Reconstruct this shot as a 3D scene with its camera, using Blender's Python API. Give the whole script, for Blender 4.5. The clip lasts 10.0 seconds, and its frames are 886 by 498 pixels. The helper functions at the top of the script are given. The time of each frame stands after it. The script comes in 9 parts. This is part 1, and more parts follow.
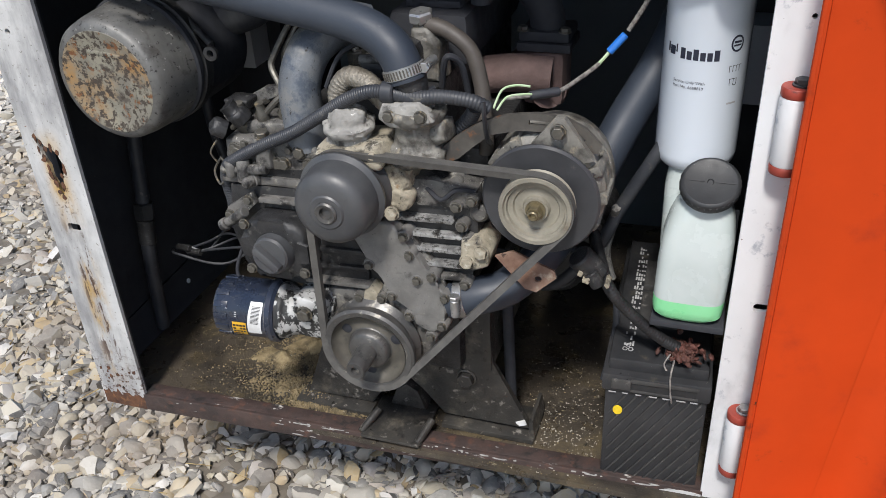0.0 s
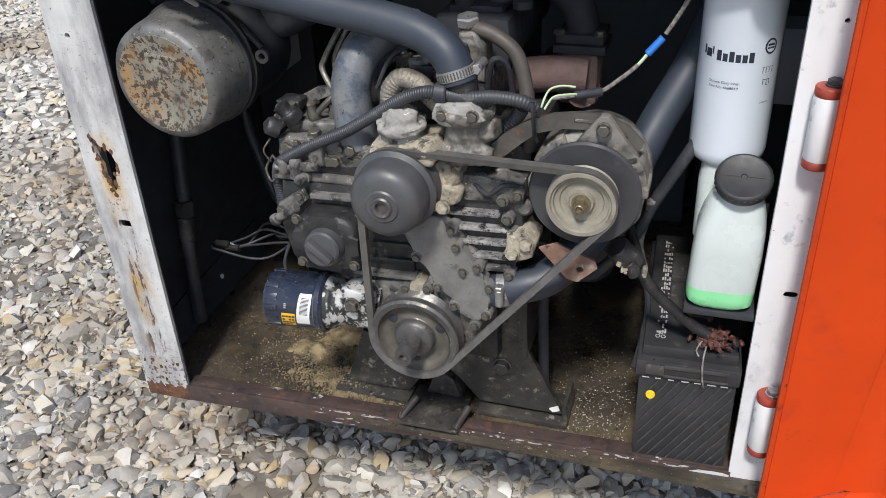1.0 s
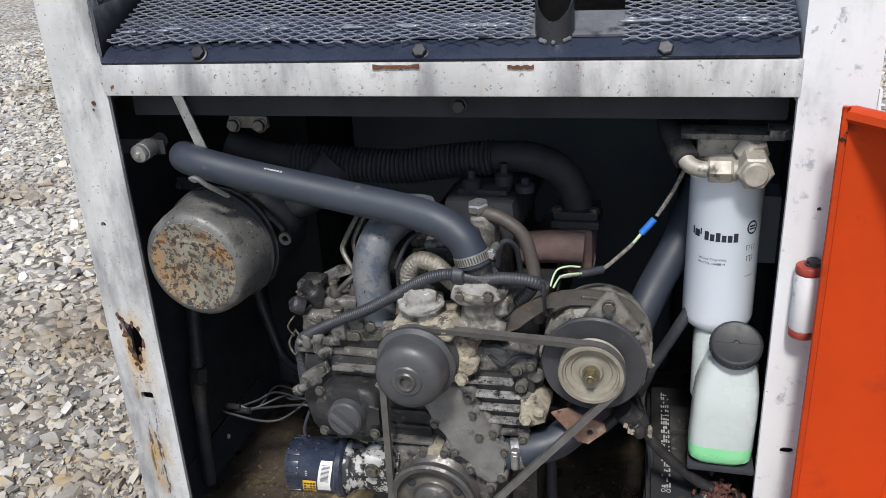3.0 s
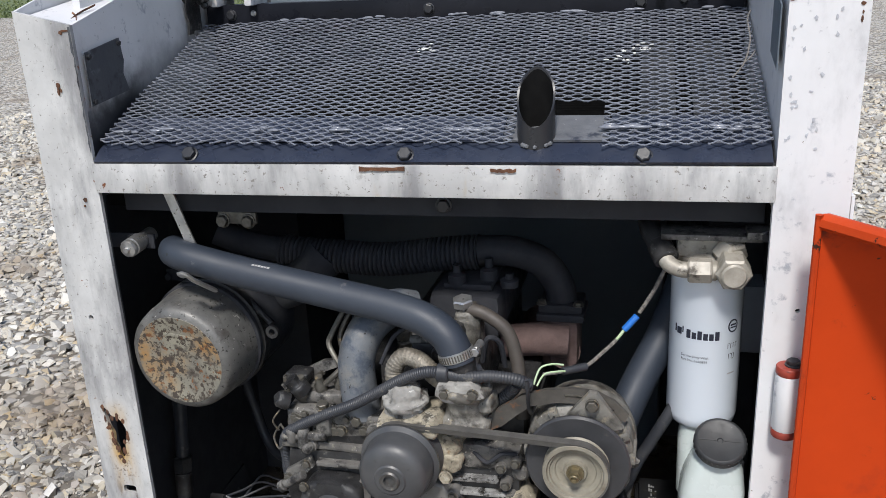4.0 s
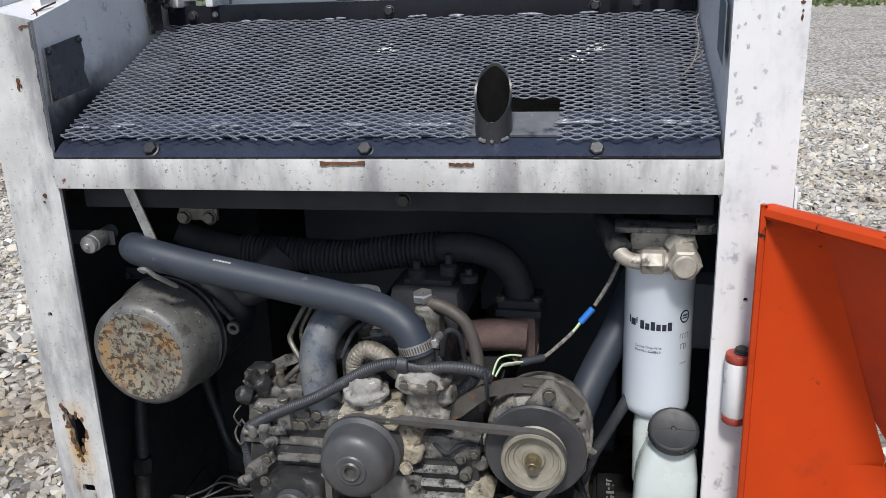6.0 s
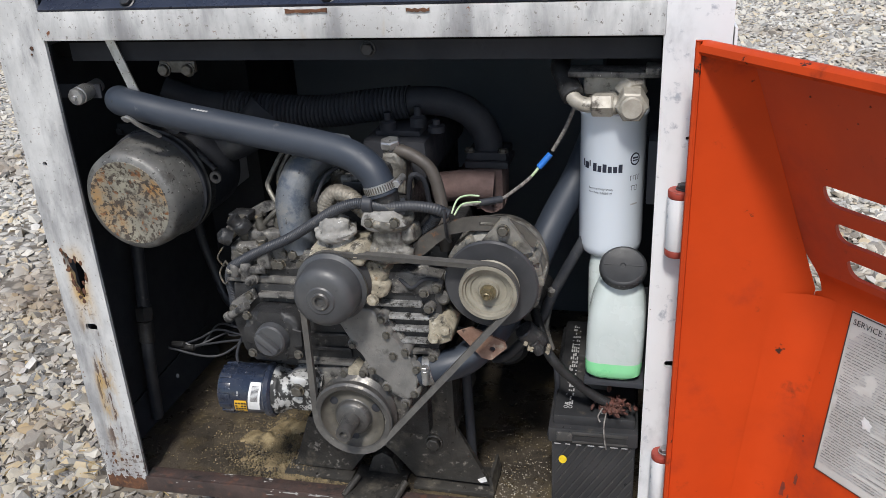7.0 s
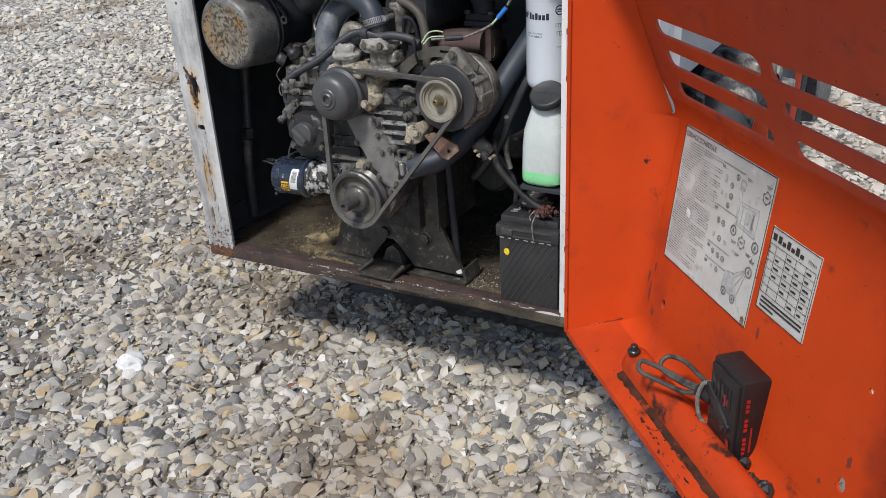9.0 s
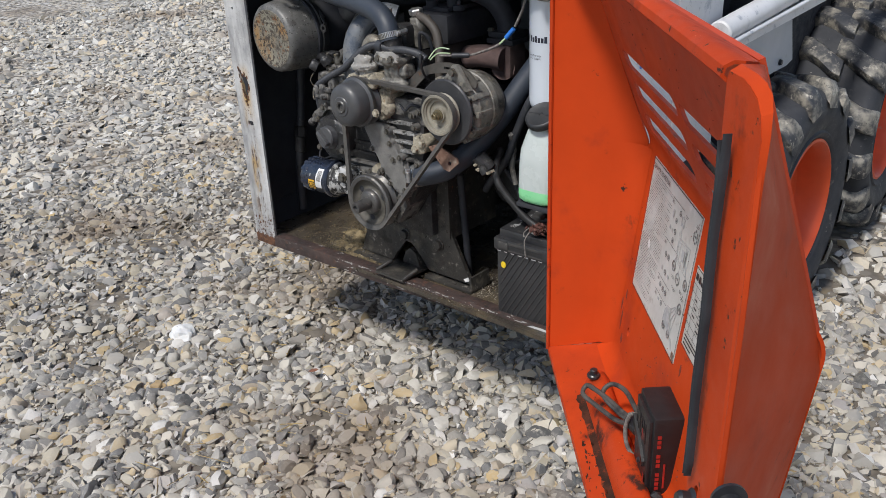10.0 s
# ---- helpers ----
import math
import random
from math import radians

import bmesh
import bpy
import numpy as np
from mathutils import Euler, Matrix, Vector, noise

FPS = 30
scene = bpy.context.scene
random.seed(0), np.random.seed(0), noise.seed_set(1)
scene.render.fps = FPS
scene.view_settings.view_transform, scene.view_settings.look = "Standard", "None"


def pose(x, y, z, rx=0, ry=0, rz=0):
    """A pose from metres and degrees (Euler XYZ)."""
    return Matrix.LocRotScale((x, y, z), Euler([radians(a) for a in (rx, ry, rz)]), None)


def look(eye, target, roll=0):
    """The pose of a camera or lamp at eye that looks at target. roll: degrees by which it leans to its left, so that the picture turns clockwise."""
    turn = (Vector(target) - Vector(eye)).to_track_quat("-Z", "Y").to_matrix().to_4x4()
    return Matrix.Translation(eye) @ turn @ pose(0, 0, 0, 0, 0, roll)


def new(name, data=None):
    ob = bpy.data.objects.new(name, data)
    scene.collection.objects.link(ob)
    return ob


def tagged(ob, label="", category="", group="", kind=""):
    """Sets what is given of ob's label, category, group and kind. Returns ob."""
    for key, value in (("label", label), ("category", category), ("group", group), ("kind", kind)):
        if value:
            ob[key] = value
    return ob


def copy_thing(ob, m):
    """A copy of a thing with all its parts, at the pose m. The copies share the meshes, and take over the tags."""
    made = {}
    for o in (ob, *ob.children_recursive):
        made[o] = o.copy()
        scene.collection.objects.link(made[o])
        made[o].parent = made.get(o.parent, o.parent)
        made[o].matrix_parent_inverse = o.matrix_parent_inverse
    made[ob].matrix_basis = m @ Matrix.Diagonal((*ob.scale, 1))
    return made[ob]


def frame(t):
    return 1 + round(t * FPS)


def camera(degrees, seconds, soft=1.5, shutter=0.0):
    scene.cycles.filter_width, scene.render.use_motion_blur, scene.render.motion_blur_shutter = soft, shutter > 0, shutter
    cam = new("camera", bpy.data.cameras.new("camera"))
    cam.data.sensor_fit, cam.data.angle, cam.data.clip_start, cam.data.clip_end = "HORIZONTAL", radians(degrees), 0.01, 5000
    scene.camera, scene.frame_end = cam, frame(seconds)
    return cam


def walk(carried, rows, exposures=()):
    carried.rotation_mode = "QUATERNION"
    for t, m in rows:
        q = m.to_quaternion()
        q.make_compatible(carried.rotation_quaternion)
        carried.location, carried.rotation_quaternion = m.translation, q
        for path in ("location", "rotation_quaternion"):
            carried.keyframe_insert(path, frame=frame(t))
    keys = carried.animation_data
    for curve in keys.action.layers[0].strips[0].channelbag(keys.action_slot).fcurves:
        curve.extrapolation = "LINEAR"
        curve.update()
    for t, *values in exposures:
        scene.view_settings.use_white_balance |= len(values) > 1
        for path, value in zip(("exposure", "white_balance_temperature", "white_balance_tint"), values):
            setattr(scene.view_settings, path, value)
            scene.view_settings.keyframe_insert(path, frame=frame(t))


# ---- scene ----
cam = camera(54.5, 10.0, 0.55)
PATH = [
    (0, (0.417, -0.873, 1.269), (-0.164, 0.737, 0.235), -3.0),
    (0.5, (0.403, -0.895, 1.277), (-0.167, 0.718, 0.239), -2.9),
    (1, (0.366, -0.945, 1.293), (-0.193, 0.672, 0.258), -2.9),
    (1.5, (0.332, -1.002, 1.315), (-0.211, 0.623, 0.284), -3.4),
    (2, (0.323, -1.028, 1.335), (-0.198, 0.627, 0.34), -3.8),
    (2.5, (0.328, -1.02, 1.366), (-0.187, 0.694, 0.473), -3.5),
    (3, (0.318, -1.008, 1.394), (-0.189, 0.761, 0.61), -3.1),
    (3.2, (0.319, -1.002, 1.397), (-0.194, 0.782, 0.652), -3.0),
    (4.3, (0.334, -1.003, 1.445), (-0.154, 0.839, 0.839), -2.6),
    (4.5, (0.333, -1.006, 1.442), (-0.144, 0.846, 0.857), -2.5),
    (5, (0.337, -1.01, 1.437), (-0.124, 0.849, 0.859), -2.5),
    (6.3, (0.348, -1.040, 1.404), (-0.066, 0.806, 0.758), -2.1),
    (6.5, (0.37, -1.049, 1.395), (-0.07, 0.76, 0.663), -2.4),
    (7, (0.451, -1.106, 1.362), (0.004, 0.568, 0.582), -2.99),
    (7.2, (0.525, -1.140, 1.334), (-0.014, 0.504, 0.548), -3.78),
    (7.5, (0.622, -1.199, 1.311), (0.010, 0.397, 0.483), -2.34),
    (7.8, (0.694, -1.237, 1.306), (-0.015, 0.311, 0.463), -3.03),
    (8, (0.729, -1.273, 1.297), (-0.003, 0.265, 0.455), -3.12),
    (8.2, (0.770, -1.316, 1.279), (0.017, 0.213, 0.440), -3.00),
    (8.5, (0.843, -1.391, 1.259), (0.053, 0.118, 0.417), -2.96),
    (8.8, (0.958, -1.446, 1.275), (0.123, 0.040, 0.436), -3.55),
    (9, (1.070, -1.448, 1.256), (0.179, 0.022, 0.448), -3.17),
    (9.2, (1.199, -1.436, 1.263), (0.241, -0.014, 0.444), -1.88),
    (9.5, (1.296, -1.429, 1.287), (0.255, -0.066, 0.469), -1.94),
    (9.8, (1.337, -1.366, 1.296), (0.210, -0.076, 0.474), -3.44),
    (10, (1.365, -1.305, 1.290), (0.208, -0.026, 0.493), -2.52),
]
walk(cam, [(t, look(eye, target, roll)) for t, eye, target, roll in PATH], ((0.0, 0.24), (2.0, 0.38), (2.5, 0.31), (3.0, 0.18), (4.5, 0.15), (6.5, 0.14), (8.5, 0.05), (10.0, -0.04)))

# ---- world, sun, exposure ----
world = bpy.data.worlds.new("sky")
scene.world = world
world.use_nodes = True
wn = world.node_tree.nodes
sky = wn.new("ShaderNodeTexSky")
sky.sky_type = "NISHITA"
sky.sun_disc = False
sky.air_density, sky.dust_density, sky.ozone_density = 1.0, 1.4, 0.8
sky.sun_elevation = radians(54.4)
sky.sun_rotation = radians(176.6)
world.node_tree.links.new(sky.outputs[0], wn["Background"].inputs[0])
wn["Background"].inputs[1].default_value = 0.14
sun_data = bpy.data.lights.new("sun", "SUN")
sun_data.energy = 3.5
sun_data.angle = radians(8)
sun_data.color = (1.0, 0.97, 0.93)
sun = new("sun", sun_data)
sun.matrix_world = look((0.06 * 6, -1.0 * 6, 1.40 * 6), (0, 0, 0))


# ---- materials ----
def ramp(nt, src, lo, hi):
    r = nt.nodes.new("ShaderNodeMapRange")
    r.inputs[1].default_value, r.inputs[2].default_value = lo, hi
    r.interpolation_type = "SMOOTHSTEP"
    nt.links.new(src, r.inputs[0])
    return r.outputs[0]


def tex(nt, kind, coord, scale, detail=6.0, rough=0.6, stretch=None):
    if stretch:
        mp = nt.nodes.new("ShaderNodeMapping")
        mp.inputs["Scale"].default_value = stretch
        nt.links.new(coord, mp.inputs[0])
        coord = mp.outputs[0]
    n = nt.nodes.new("ShaderNodeTexNoise" if kind == "noise" else "ShaderNodeTexVoronoi")
    n.inputs["Scale"].default_value = scale
    nt.links.new(coord, n.inputs["Vector"])
    if kind == "noise":
        n.inputs["Detail"].default_value, n.inputs["Roughness"].default_value = detail, rough
    return n


def mixcol(nt, fac, a, b):
    m = nt.nodes.new("ShaderNodeMix")
    m.data_type = "RGBA"
    if isinstance(fac, float):
        m.inputs[0].default_value = fac
    else:
        nt.links.new(fac, m.inputs[0])
    for k, v in ((6, a), (7, b)):
        if isinstance(v, tuple):
            m.inputs[k].default_value = (*v, 1)
        else:
            nt.links.new(v, m.inputs[k])
    return m.outputs[2]


def surface(name, c1, c2, scale=20.0, rough=0.5, rough_var=0.15, metal=0.0, bump=0.15, bump_scale=120.0, layers=(), coat=0.0, seed=0.0):
    """c1/c2 blend by a broad noise; layers of (colour, scale, low, high, stretch) lie over it as stains, chips and dust."""
    m = bpy.data.materials.new(name)
    m.use_nodes = True
    nt = m.node_tree
    b = nt.nodes["Principled BSDF"]
    tc = nt.nodes.new("ShaderNodeTexCoord")
    mp = nt.nodes.new("ShaderNodeMapping")
    mp.inputs["Location"].default_value = (seed, seed * 1.7, seed * 0.6)
    nt.links.new(tc.outputs["Object"], mp.inputs[0])
    co = mp.outputs[0]
    n0 = tex(nt, "noise", co, scale)
    col = mixcol(nt, ramp(nt, n0.outputs[0], 0.3, 0.7), c1, c2)
    fine = tex(nt, "noise", co, bump_scale, 8.0, 0.7)
    for k, layer in enumerate(layers):
        lc, ls, lo, hi = layer[:4]
        st = layer[4] if len(layer) > 4 else None
        mp2 = nt.nodes.new("ShaderNodeMapping")
        mp2.inputs["Location"].default_value = (3.1 * k + 1, 1.3 * k, 2.2 * k + seed)
        nt.links.new(co, mp2.inputs[0])
        ln = tex(nt, "noise", mp2.outputs[0], ls, 8.0, 0.65, st)
        col = mixcol(nt, ramp(nt, ln.outputs[0], lo, hi), col, lc)
    nt.links.new(col, b.inputs["Base Color"])
    rv = nt.nodes.new("ShaderNodeMapRange")
    rv.inputs[3].default_value, rv.inputs[4].default_value = max(0.03, rough - rough_var), min(1.0, rough + rough_var)
    rv.inputs[1].default_value, rv.inputs[2].default_value = 0.3, 0.7
    nt.links.new(tex(nt, "noise", co, scale * 2.3).outputs[0], rv.inputs[0])
    nt.links.new(rv.outputs[0], b.inputs["Roughness"])
    b.inputs["Metallic"].default_value = metal
    b.inputs["Coat Weight"].default_value = coat
    if bump:
        bp = nt.nodes.new("ShaderNodeBump")
        bp.inputs["Strength"].default_value = bump
        bp.inputs["Distance"].default_value = 0.002
        nt.links.new(fine.outputs[0], bp.inputs["Height"])
        nt.links.new(bp.outputs[0], b.inputs["Normal"])
    return m


RUST = (0.16, 0.055, 0.02)
DARKRUST = (0.05, 0.022, 0.014)
white_paint = surface("white paint", (0.68, 0.68, 0.69), (0.60, 0.60, 0.61), 6, 0.42, 0.12, bump=0.1, bump_scale=70, layers=(
    ((0.42, 0.42, 0.43), 12, 0.52, 0.78, (1, 1, 0.5)), ((0.36, 0.30, 0.2), 9, 0.66, 0.78, (1, 1, 0.3)), ((0.34, 0.36, 0.40), 26, 0.60, 0.70), ((0.40, 0.40, 0.42), 60, 0.60, 0.72), ((0.10, 0.06, 0.04), 80, 0.69, 0.71), ((0.05, 0.045, 0.04), 170, 0.70, 0.715)))
dull_white = surface("lifted white paint", (0.50, 0.51, 0.54), (0.36, 0.37, 0.41), 60, 0.6, 0.1, bump=0.4)
chipped_white = surface("chipped white paint", (0.58, 0.58, 0.57), (0.42, 0.42, 0.415), 9, 0.5, 0.12, bump=0.2, bump_scale=80, layers=(
    ((0.22, 0.22, 0.225), 14, 0.42, 0.68, (1, 1, 0.3)), ((0.20, 0.19, 0.175), 150, 0.60, 0.66), ((0.40, 0.30, 0.16), 10, 0.60, 0.80, (1.6, 1, 0.4)), ((0.30, 0.29, 0.28), 60, 0.58, 0.74), (RUST, 40, 0.665, 0.69), (DARKRUST, 95, 0.68, 0.70)))
bare_rust = surface("rusty steel", (0.13, 0.055, 0.026), (0.05, 0.025, 0.016), 40, 0.85, 0.1, bump=0.6, bump_scale=200, layers=(((0.22, 0.10, 0.04), 90, 0.52, 0.7), ((0.02, 0.015, 0.012), 60, 0.56, 0.68)))
brown_sill = surface("worn brown sill", (0.036, 0.026, 0.024), (0.065, 0.042, 0.036), 26, 0.6, 0.15, bump=0.4, bump_scale=140, layers=(
    ((0.5, 0.48, 0.45), 60, 0.63, 0.67, (0.3, 1, 1)), ((0.10, 0.05, 0.035), 50, 0.54, 0.68), ((0.02, 0.018, 0.017), 40, 0.56, 0.68)))
bay_black = surface("black bay paint", (0.030, 0.032, 0.038), (0.042, 0.044, 0.050), 12, 0.7, 0.14, bump=0.2, bump_scale=90, layers=(((0.024, 0.024, 0.025), 22, 0.58, 0.78), ((0.11, 0.11, 0.108), 5, 0.60, 0.80, (1.0, 1.0, 0.4)), ((0.07, 0.066, 0.06), 90, 0.66, 0.74)))
oily_floor = surface("oily bay floor", (0.080, 0.066, 0.050), (0.030, 0.026, 0.022), 9, 0.34, 0.2, bump=0.6, bump_scale=190, layers=(
    ((0.15, 0.115, 0.06), 14, 0.46, 0.80), ((0.016, 0.014, 0.013), 8, 0.52, 0.74), ((0.26, 0.22, 0.14), 75, 0.60, 0.74), ((0.012, 0.011, 0.01), 60, 0.58, 0.70), ((0.46, 0.44, 0.40), 240, 0.67, 0.70)))
sand_mat = surface("oil soaked sand", (0.30, 0.235, 0.13), (0.16, 0.12, 0.062), 40, 0.9, 0.08, bump=1.0, bump_scale=300, layers=(((0.045, 0.035, 0.02), 20, 0.48, 0.70), ((0.42, 0.35, 0.22), 140, 0.58, 0.72), ((0.03, 0.025, 0.015), 110, 0.62, 0.72)))
engine_dirty = surface("grimy cast iron", (0.165, 0.158, 0.146), (0.080, 0.077, 0.073), 30, 0.58, 0.2, metal=0.12, bump=0.7, bump_scale=190, layers=(
    ((0.34, 0.32, 0.27), 55, 0.56, 0.72), ((0.018, 0.017, 0.017), 34, 0.50, 0.64), ((0.52, 0.51, 0.48), 170, 0.64, 0.70), ((0.02, 0.02, 0.02), 150, 0.62, 0.70)))
engine_dark = surface("oily dark casting", (0.036, 0.036, 0.037), (0.014, 0.014, 0.015), 30, 0.45, 0.2, metal=0.1, bump=0.55, bump_scale=190, layers=(
    ((0.15, 0.145, 0.13), 60, 0.58, 0.74), ((0.40, 0.39, 0.37), 210, 0.68, 0.72)))
cast_alu = surface("dirty cast aluminium", (0.25, 0.24, 0.215), (0.13, 0.125, 0.112), 34, 0.45, 0.16, metal=0.2, bump=0.6, bump_scale=210, layers=(
    ((0.05, 0.046, 0.04), 30, 0.46, 0.66), ((0.34, 0.29, 0.21), 60, 0.54, 0.72), ((0.03, 0.03, 0.03), 160, 0.61, 0.70), ((0.6, 0.6, 0.59), 130, 0.66, 0.70)))
bright_fin = surface("bright worn fin", (0.42, 0.42, 0.41), (0.14, 0.138, 0.135), 55, 0.38, 0.15, metal=0.3, bump=0.5, bump_scale=200, layers=(((0.035, 0.033, 0.03), 65, 0.50, 0.60), ((0.04, 0.04, 0.04), 190, 0.58, 0.66)))
cream_cast = surface("dusty cream casting", (0.38, 0.34, 0.26), (0.22, 0.195, 0.145), 45, 0.8, 0.12, bump=0.8, bump_scale=210, layers=(
    ((0.06, 0.053, 0.042), 44, 0.50, 0.66), ((0.50, 0.47, 0.39), 90, 0.56, 0.72), ((0.26, 0.15, 0.06), 40, 0.66, 0.76), ((0.03, 0.028, 0.025), 170, 0.60, 0.68)))
hose_rubber = surface("slate rubber hose", (0.022, 0.029, 0.042), (0.032, 0.040, 0.054), 9, 0.52, 0.1, bump=0.12, bump_scale=200, layers=(((0.11, 0.11, 0.115), 40, 0.66, 0.76), ((0.012, 0.012, 0.012), 60, 0.70, 0.72)))
loom_plastic = surface("dusty loom plastic", (0.022, 0.025, 0.032), (0.04, 0.042, 0.047), 30, 0.5, 0.12, bump=0.1, layers=(((0.14, 0.13, 0.11), 60, 0.62, 0.75),))
belt_rubber = surface("worn rubber belt", (0.10, 0.096, 0.088), (0.065, 0.062, 0.058), 50, 0.65, 0.1, bump=0.3, bump_scale=220)
pulley_black = surface("black pulley paint", (0.030, 0.031, 0.034), (0.045, 0.046, 0.05), 24, 0.42, 0.12, bump=0.1, layers=(((0.10, 0.095, 0.085), 36, 0.6, 0.74),))
pump_paint = surface("worn grey pulley paint", (0.044, 0.046, 0.050), (0.066, 0.067, 0.069), 18, 0.42, 0.12, bump=0.12, layers=(((0.05, 0.05, 0.056), 24, 0.55, 0.7), ((0.20, 0.19, 0.18), 50, 0.66, 0.74)))
gear_grey = surface("dull grey gear cover", (0.20, 0.194, 0.182), (0.125, 0.122, 0.116), 22, 0.5, 0.14, metal=0.15, bump=0.5, bump_scale=210, layers=(((0.055, 0.052, 0.048), 28, 0.56, 0.74), ((0.30, 0.28, 0.24), 70, 0.62, 0.74), ((0.03, 0.03, 0.03), 160, 0.64, 0.70)))
pulley_steel = surface("worn pulley steel", (0.105, 0.102, 0.098), (0.068, 0.066, 0.064), 40, 0.42, 0.14, metal=0.4, bump=0.2, layers=(((0.30, 0.28, 0.24), 60, 0.56, 0.72), ((0.04, 0.04, 0.04), 70, 0.58, 0.70)))
dusty_dish = surface("dusty pulley web", (0.13, 0.118, 0.096), (0.07, 0.065, 0.056), 26, 0.6, 0.12, metal=0.2, bump=0.2, layers=(((0.05, 0.047, 0.042), 22, 0.54, 0.68),))
cream_disc = surface("zinc passivated pulley", (0.27, 0.25, 0.20), (0.19, 0.175, 0.14), 40, 0.5, 0.1, metal=0.1, bump=0.15, layers=(((0.14, 0.11, 0.075), 40, 0.56, 0.74),))
brass = surface("yellow zinc nut", (0.27, 0.23, 0.145), (0.18, 0.15, 0.09), 60, 0.4, 0.1, metal=0.7, layers=((RUST, 90, 0.62, 0.7),))
zinc = surface("zinc steel", (0.50, 0.50, 0.50), (0.34, 0.34, 0.33), 60, 0.35, 0.12, metal=0.8, layers=(((0.12, 0.09, 0.06), 50, 0.6, 0.72),))
bolt_steel = surface("grimy bolt steel", (0.14, 0.132, 0.115), (0.075, 0.07, 0.06), 70, 0.5, 0.15, metal=0.5, layers=(((0.28, 0.22, 0.13), 60, 0.58, 0.7),))
black_steel = surface("black painted steel", (0.016, 0.017, 0.02), (0.028, 0.029, 0.033), 16, 0.36, 0.12, bump=0.2, bump_scale=110, layers=(((0.22, 0.21, 0.20), 34, 0.66, 0.72), (DARKRUST, 26, 0.64, 0.72)))
mount_steel = surface("scuffed black mount", (0.024, 0.023, 0.022), (0.045, 0.042, 0.037), 18, 0.42, 0.18, bump=0.5, bump_scale=120, layers=(((0.13, 0.115, 0.09), 16, 0.52, 0.72), ((0.19, 0.175, 0.155), 70, 0.58, 0.68), ((0.014, 0.013, 0.012), 30, 0.56, 0.66), (RUST, 40, 0.68, 0.72)))
gloss_black = surface("gloss black mesh paint", (0.14, 0.15, 0.178), (0.20, 0.212, 0.245), 30, 0.24, 0.08, bump=0.1, layers=(((0.30, 0.31, 0.33), 60, 0.70, 0.73),))
rail_black = surface("blue black rail paint", (0.017, 0.022, 0.038), (0.028, 0.034, 0.052), 14, 0.3, 0.12, bump=0.12, layers=(((0.2, 0.2, 0.2), 60, 0.7, 0.73),))
cut_plate = surface("dusty grey steel plate", (0.16, 0.165, 0.175), (0.10, 0.105, 0.115), 20, 0.5, 0.14, metal=0.2, bump=0.3, layers=(((0.45, 0.44, 0.42), 150, 0.66, 0.70), ((0.03, 0.035, 0.05), 18, 0.55, 0.66)))
tar_black = surface("glossy tar black paint", (0.008, 0.009, 0.013), (0.014, 0.015, 0.02), 14, 0.32, 0.1, bump=0.15, layers=(((0.2, 0.2, 0.2), 70, 0.71, 0.73),))
dull_plate = surface("painted over plate", (0.045, 0.05, 0.06), (0.07, 0.075, 0.085), 18, 0.4, 0.14, bump=0.2, layers=(((0.16, 0.17, 0.18), 34, 0.58, 0.7), ((0.02, 0.02, 0.024), 26, 0.56, 0.66)))
slate_paint = surface("slate blue paint", (0.085, 0.11, 0.135), (0.10, 0.125, 0.15), 7, 0.5, 0.08, bump=0.06)
orange_paint = surface("orange paint", (0.54, 0.055, 0.009), (0.47, 0.048, 0.008), 5, 0.52, 0.12, bump=0.06, bump_scale=50, layers=(
    ((0.34, 0.038, 0.013), 7, 0.52, 0.75), ((0.16, 0.03, 0.014), 13, 0.62, 0.74), ((0.05, 0.022, 0.016), 30, 0.68, 0.72), ((0.5, 0.4, 0.35), 120, 0.745, 0.755)))
orange_greasy = surface("greasy orange paint", (0.52, 0.055, 0.011), (0.42, 0.044, 0.010), 8, 0.42, 0.14, bump=0.25, bump_scale=80, layers=(((0.16, 0.03, 0.016), 9, 0.48, 0.62), ((0.05, 0.022, 0.016), 16, 0.55, 0.66), ((0.03, 0.018, 0.015), 70, 0.62, 0.67), ((0.5, 0.2, 0.12), 70, 0.68, 0.73)))
orange_worn = surface("scuffed orange paint", (0.50, 0.053, 0.010), (0.38, 0.041, 0.010), 8, 0.50, 0.14, bump=0.15, bump_scale=80, layers=(
    ((0.15, 0.025, 0.012), 14, 0.57, 0.72), ((0.035, 0.018, 0.014), 40, 0.63, 0.67), ((0.62, 0.30, 0.2), 60, 0.7, 0.73)))
# Louvre panel orange: glossier, with broader darker patches than the other skins.
orange_louvre = surface("glossier orange louvre paint", (0.50, 0.055, 0.012), (0.40, 0.046, 0.014), 5, 0.46, 0.12, bump=0.06, bump_scale=50, layers=(
    ((0.26, 0.040, 0.022), 4, 0.48, 0.75), ((0.16, 0.03, 0.018), 13, 0.60, 0.74), ((0.05, 0.022, 0.016), 30, 0.68, 0.72), ((0.5, 0.35, 0.3), 120, 0.74, 0.755)))
orange_louvre.node_tree.nodes["Principled BSDF"].inputs["Specular IOR Level"].default_value = 0.42
rim_orange = surface("rim orange paint", (0.70, 0.09, 0.02), (0.6, 0.07, 0.015), 9, 0.5, 0.1, bump=0.1, layers=(((0.3, 0.2, 0.12), 18, 0.62, 0.75),))
enamel = surface("white filter enamel", (0.66, 0.71, 0.77), (0.64, 0.69, 0.75), 4, 0.22, 0.05, bump=0.0, layers=(((0.12, 0.12, 0.12), 170, 0.755, 0.76),), coat=0.3)
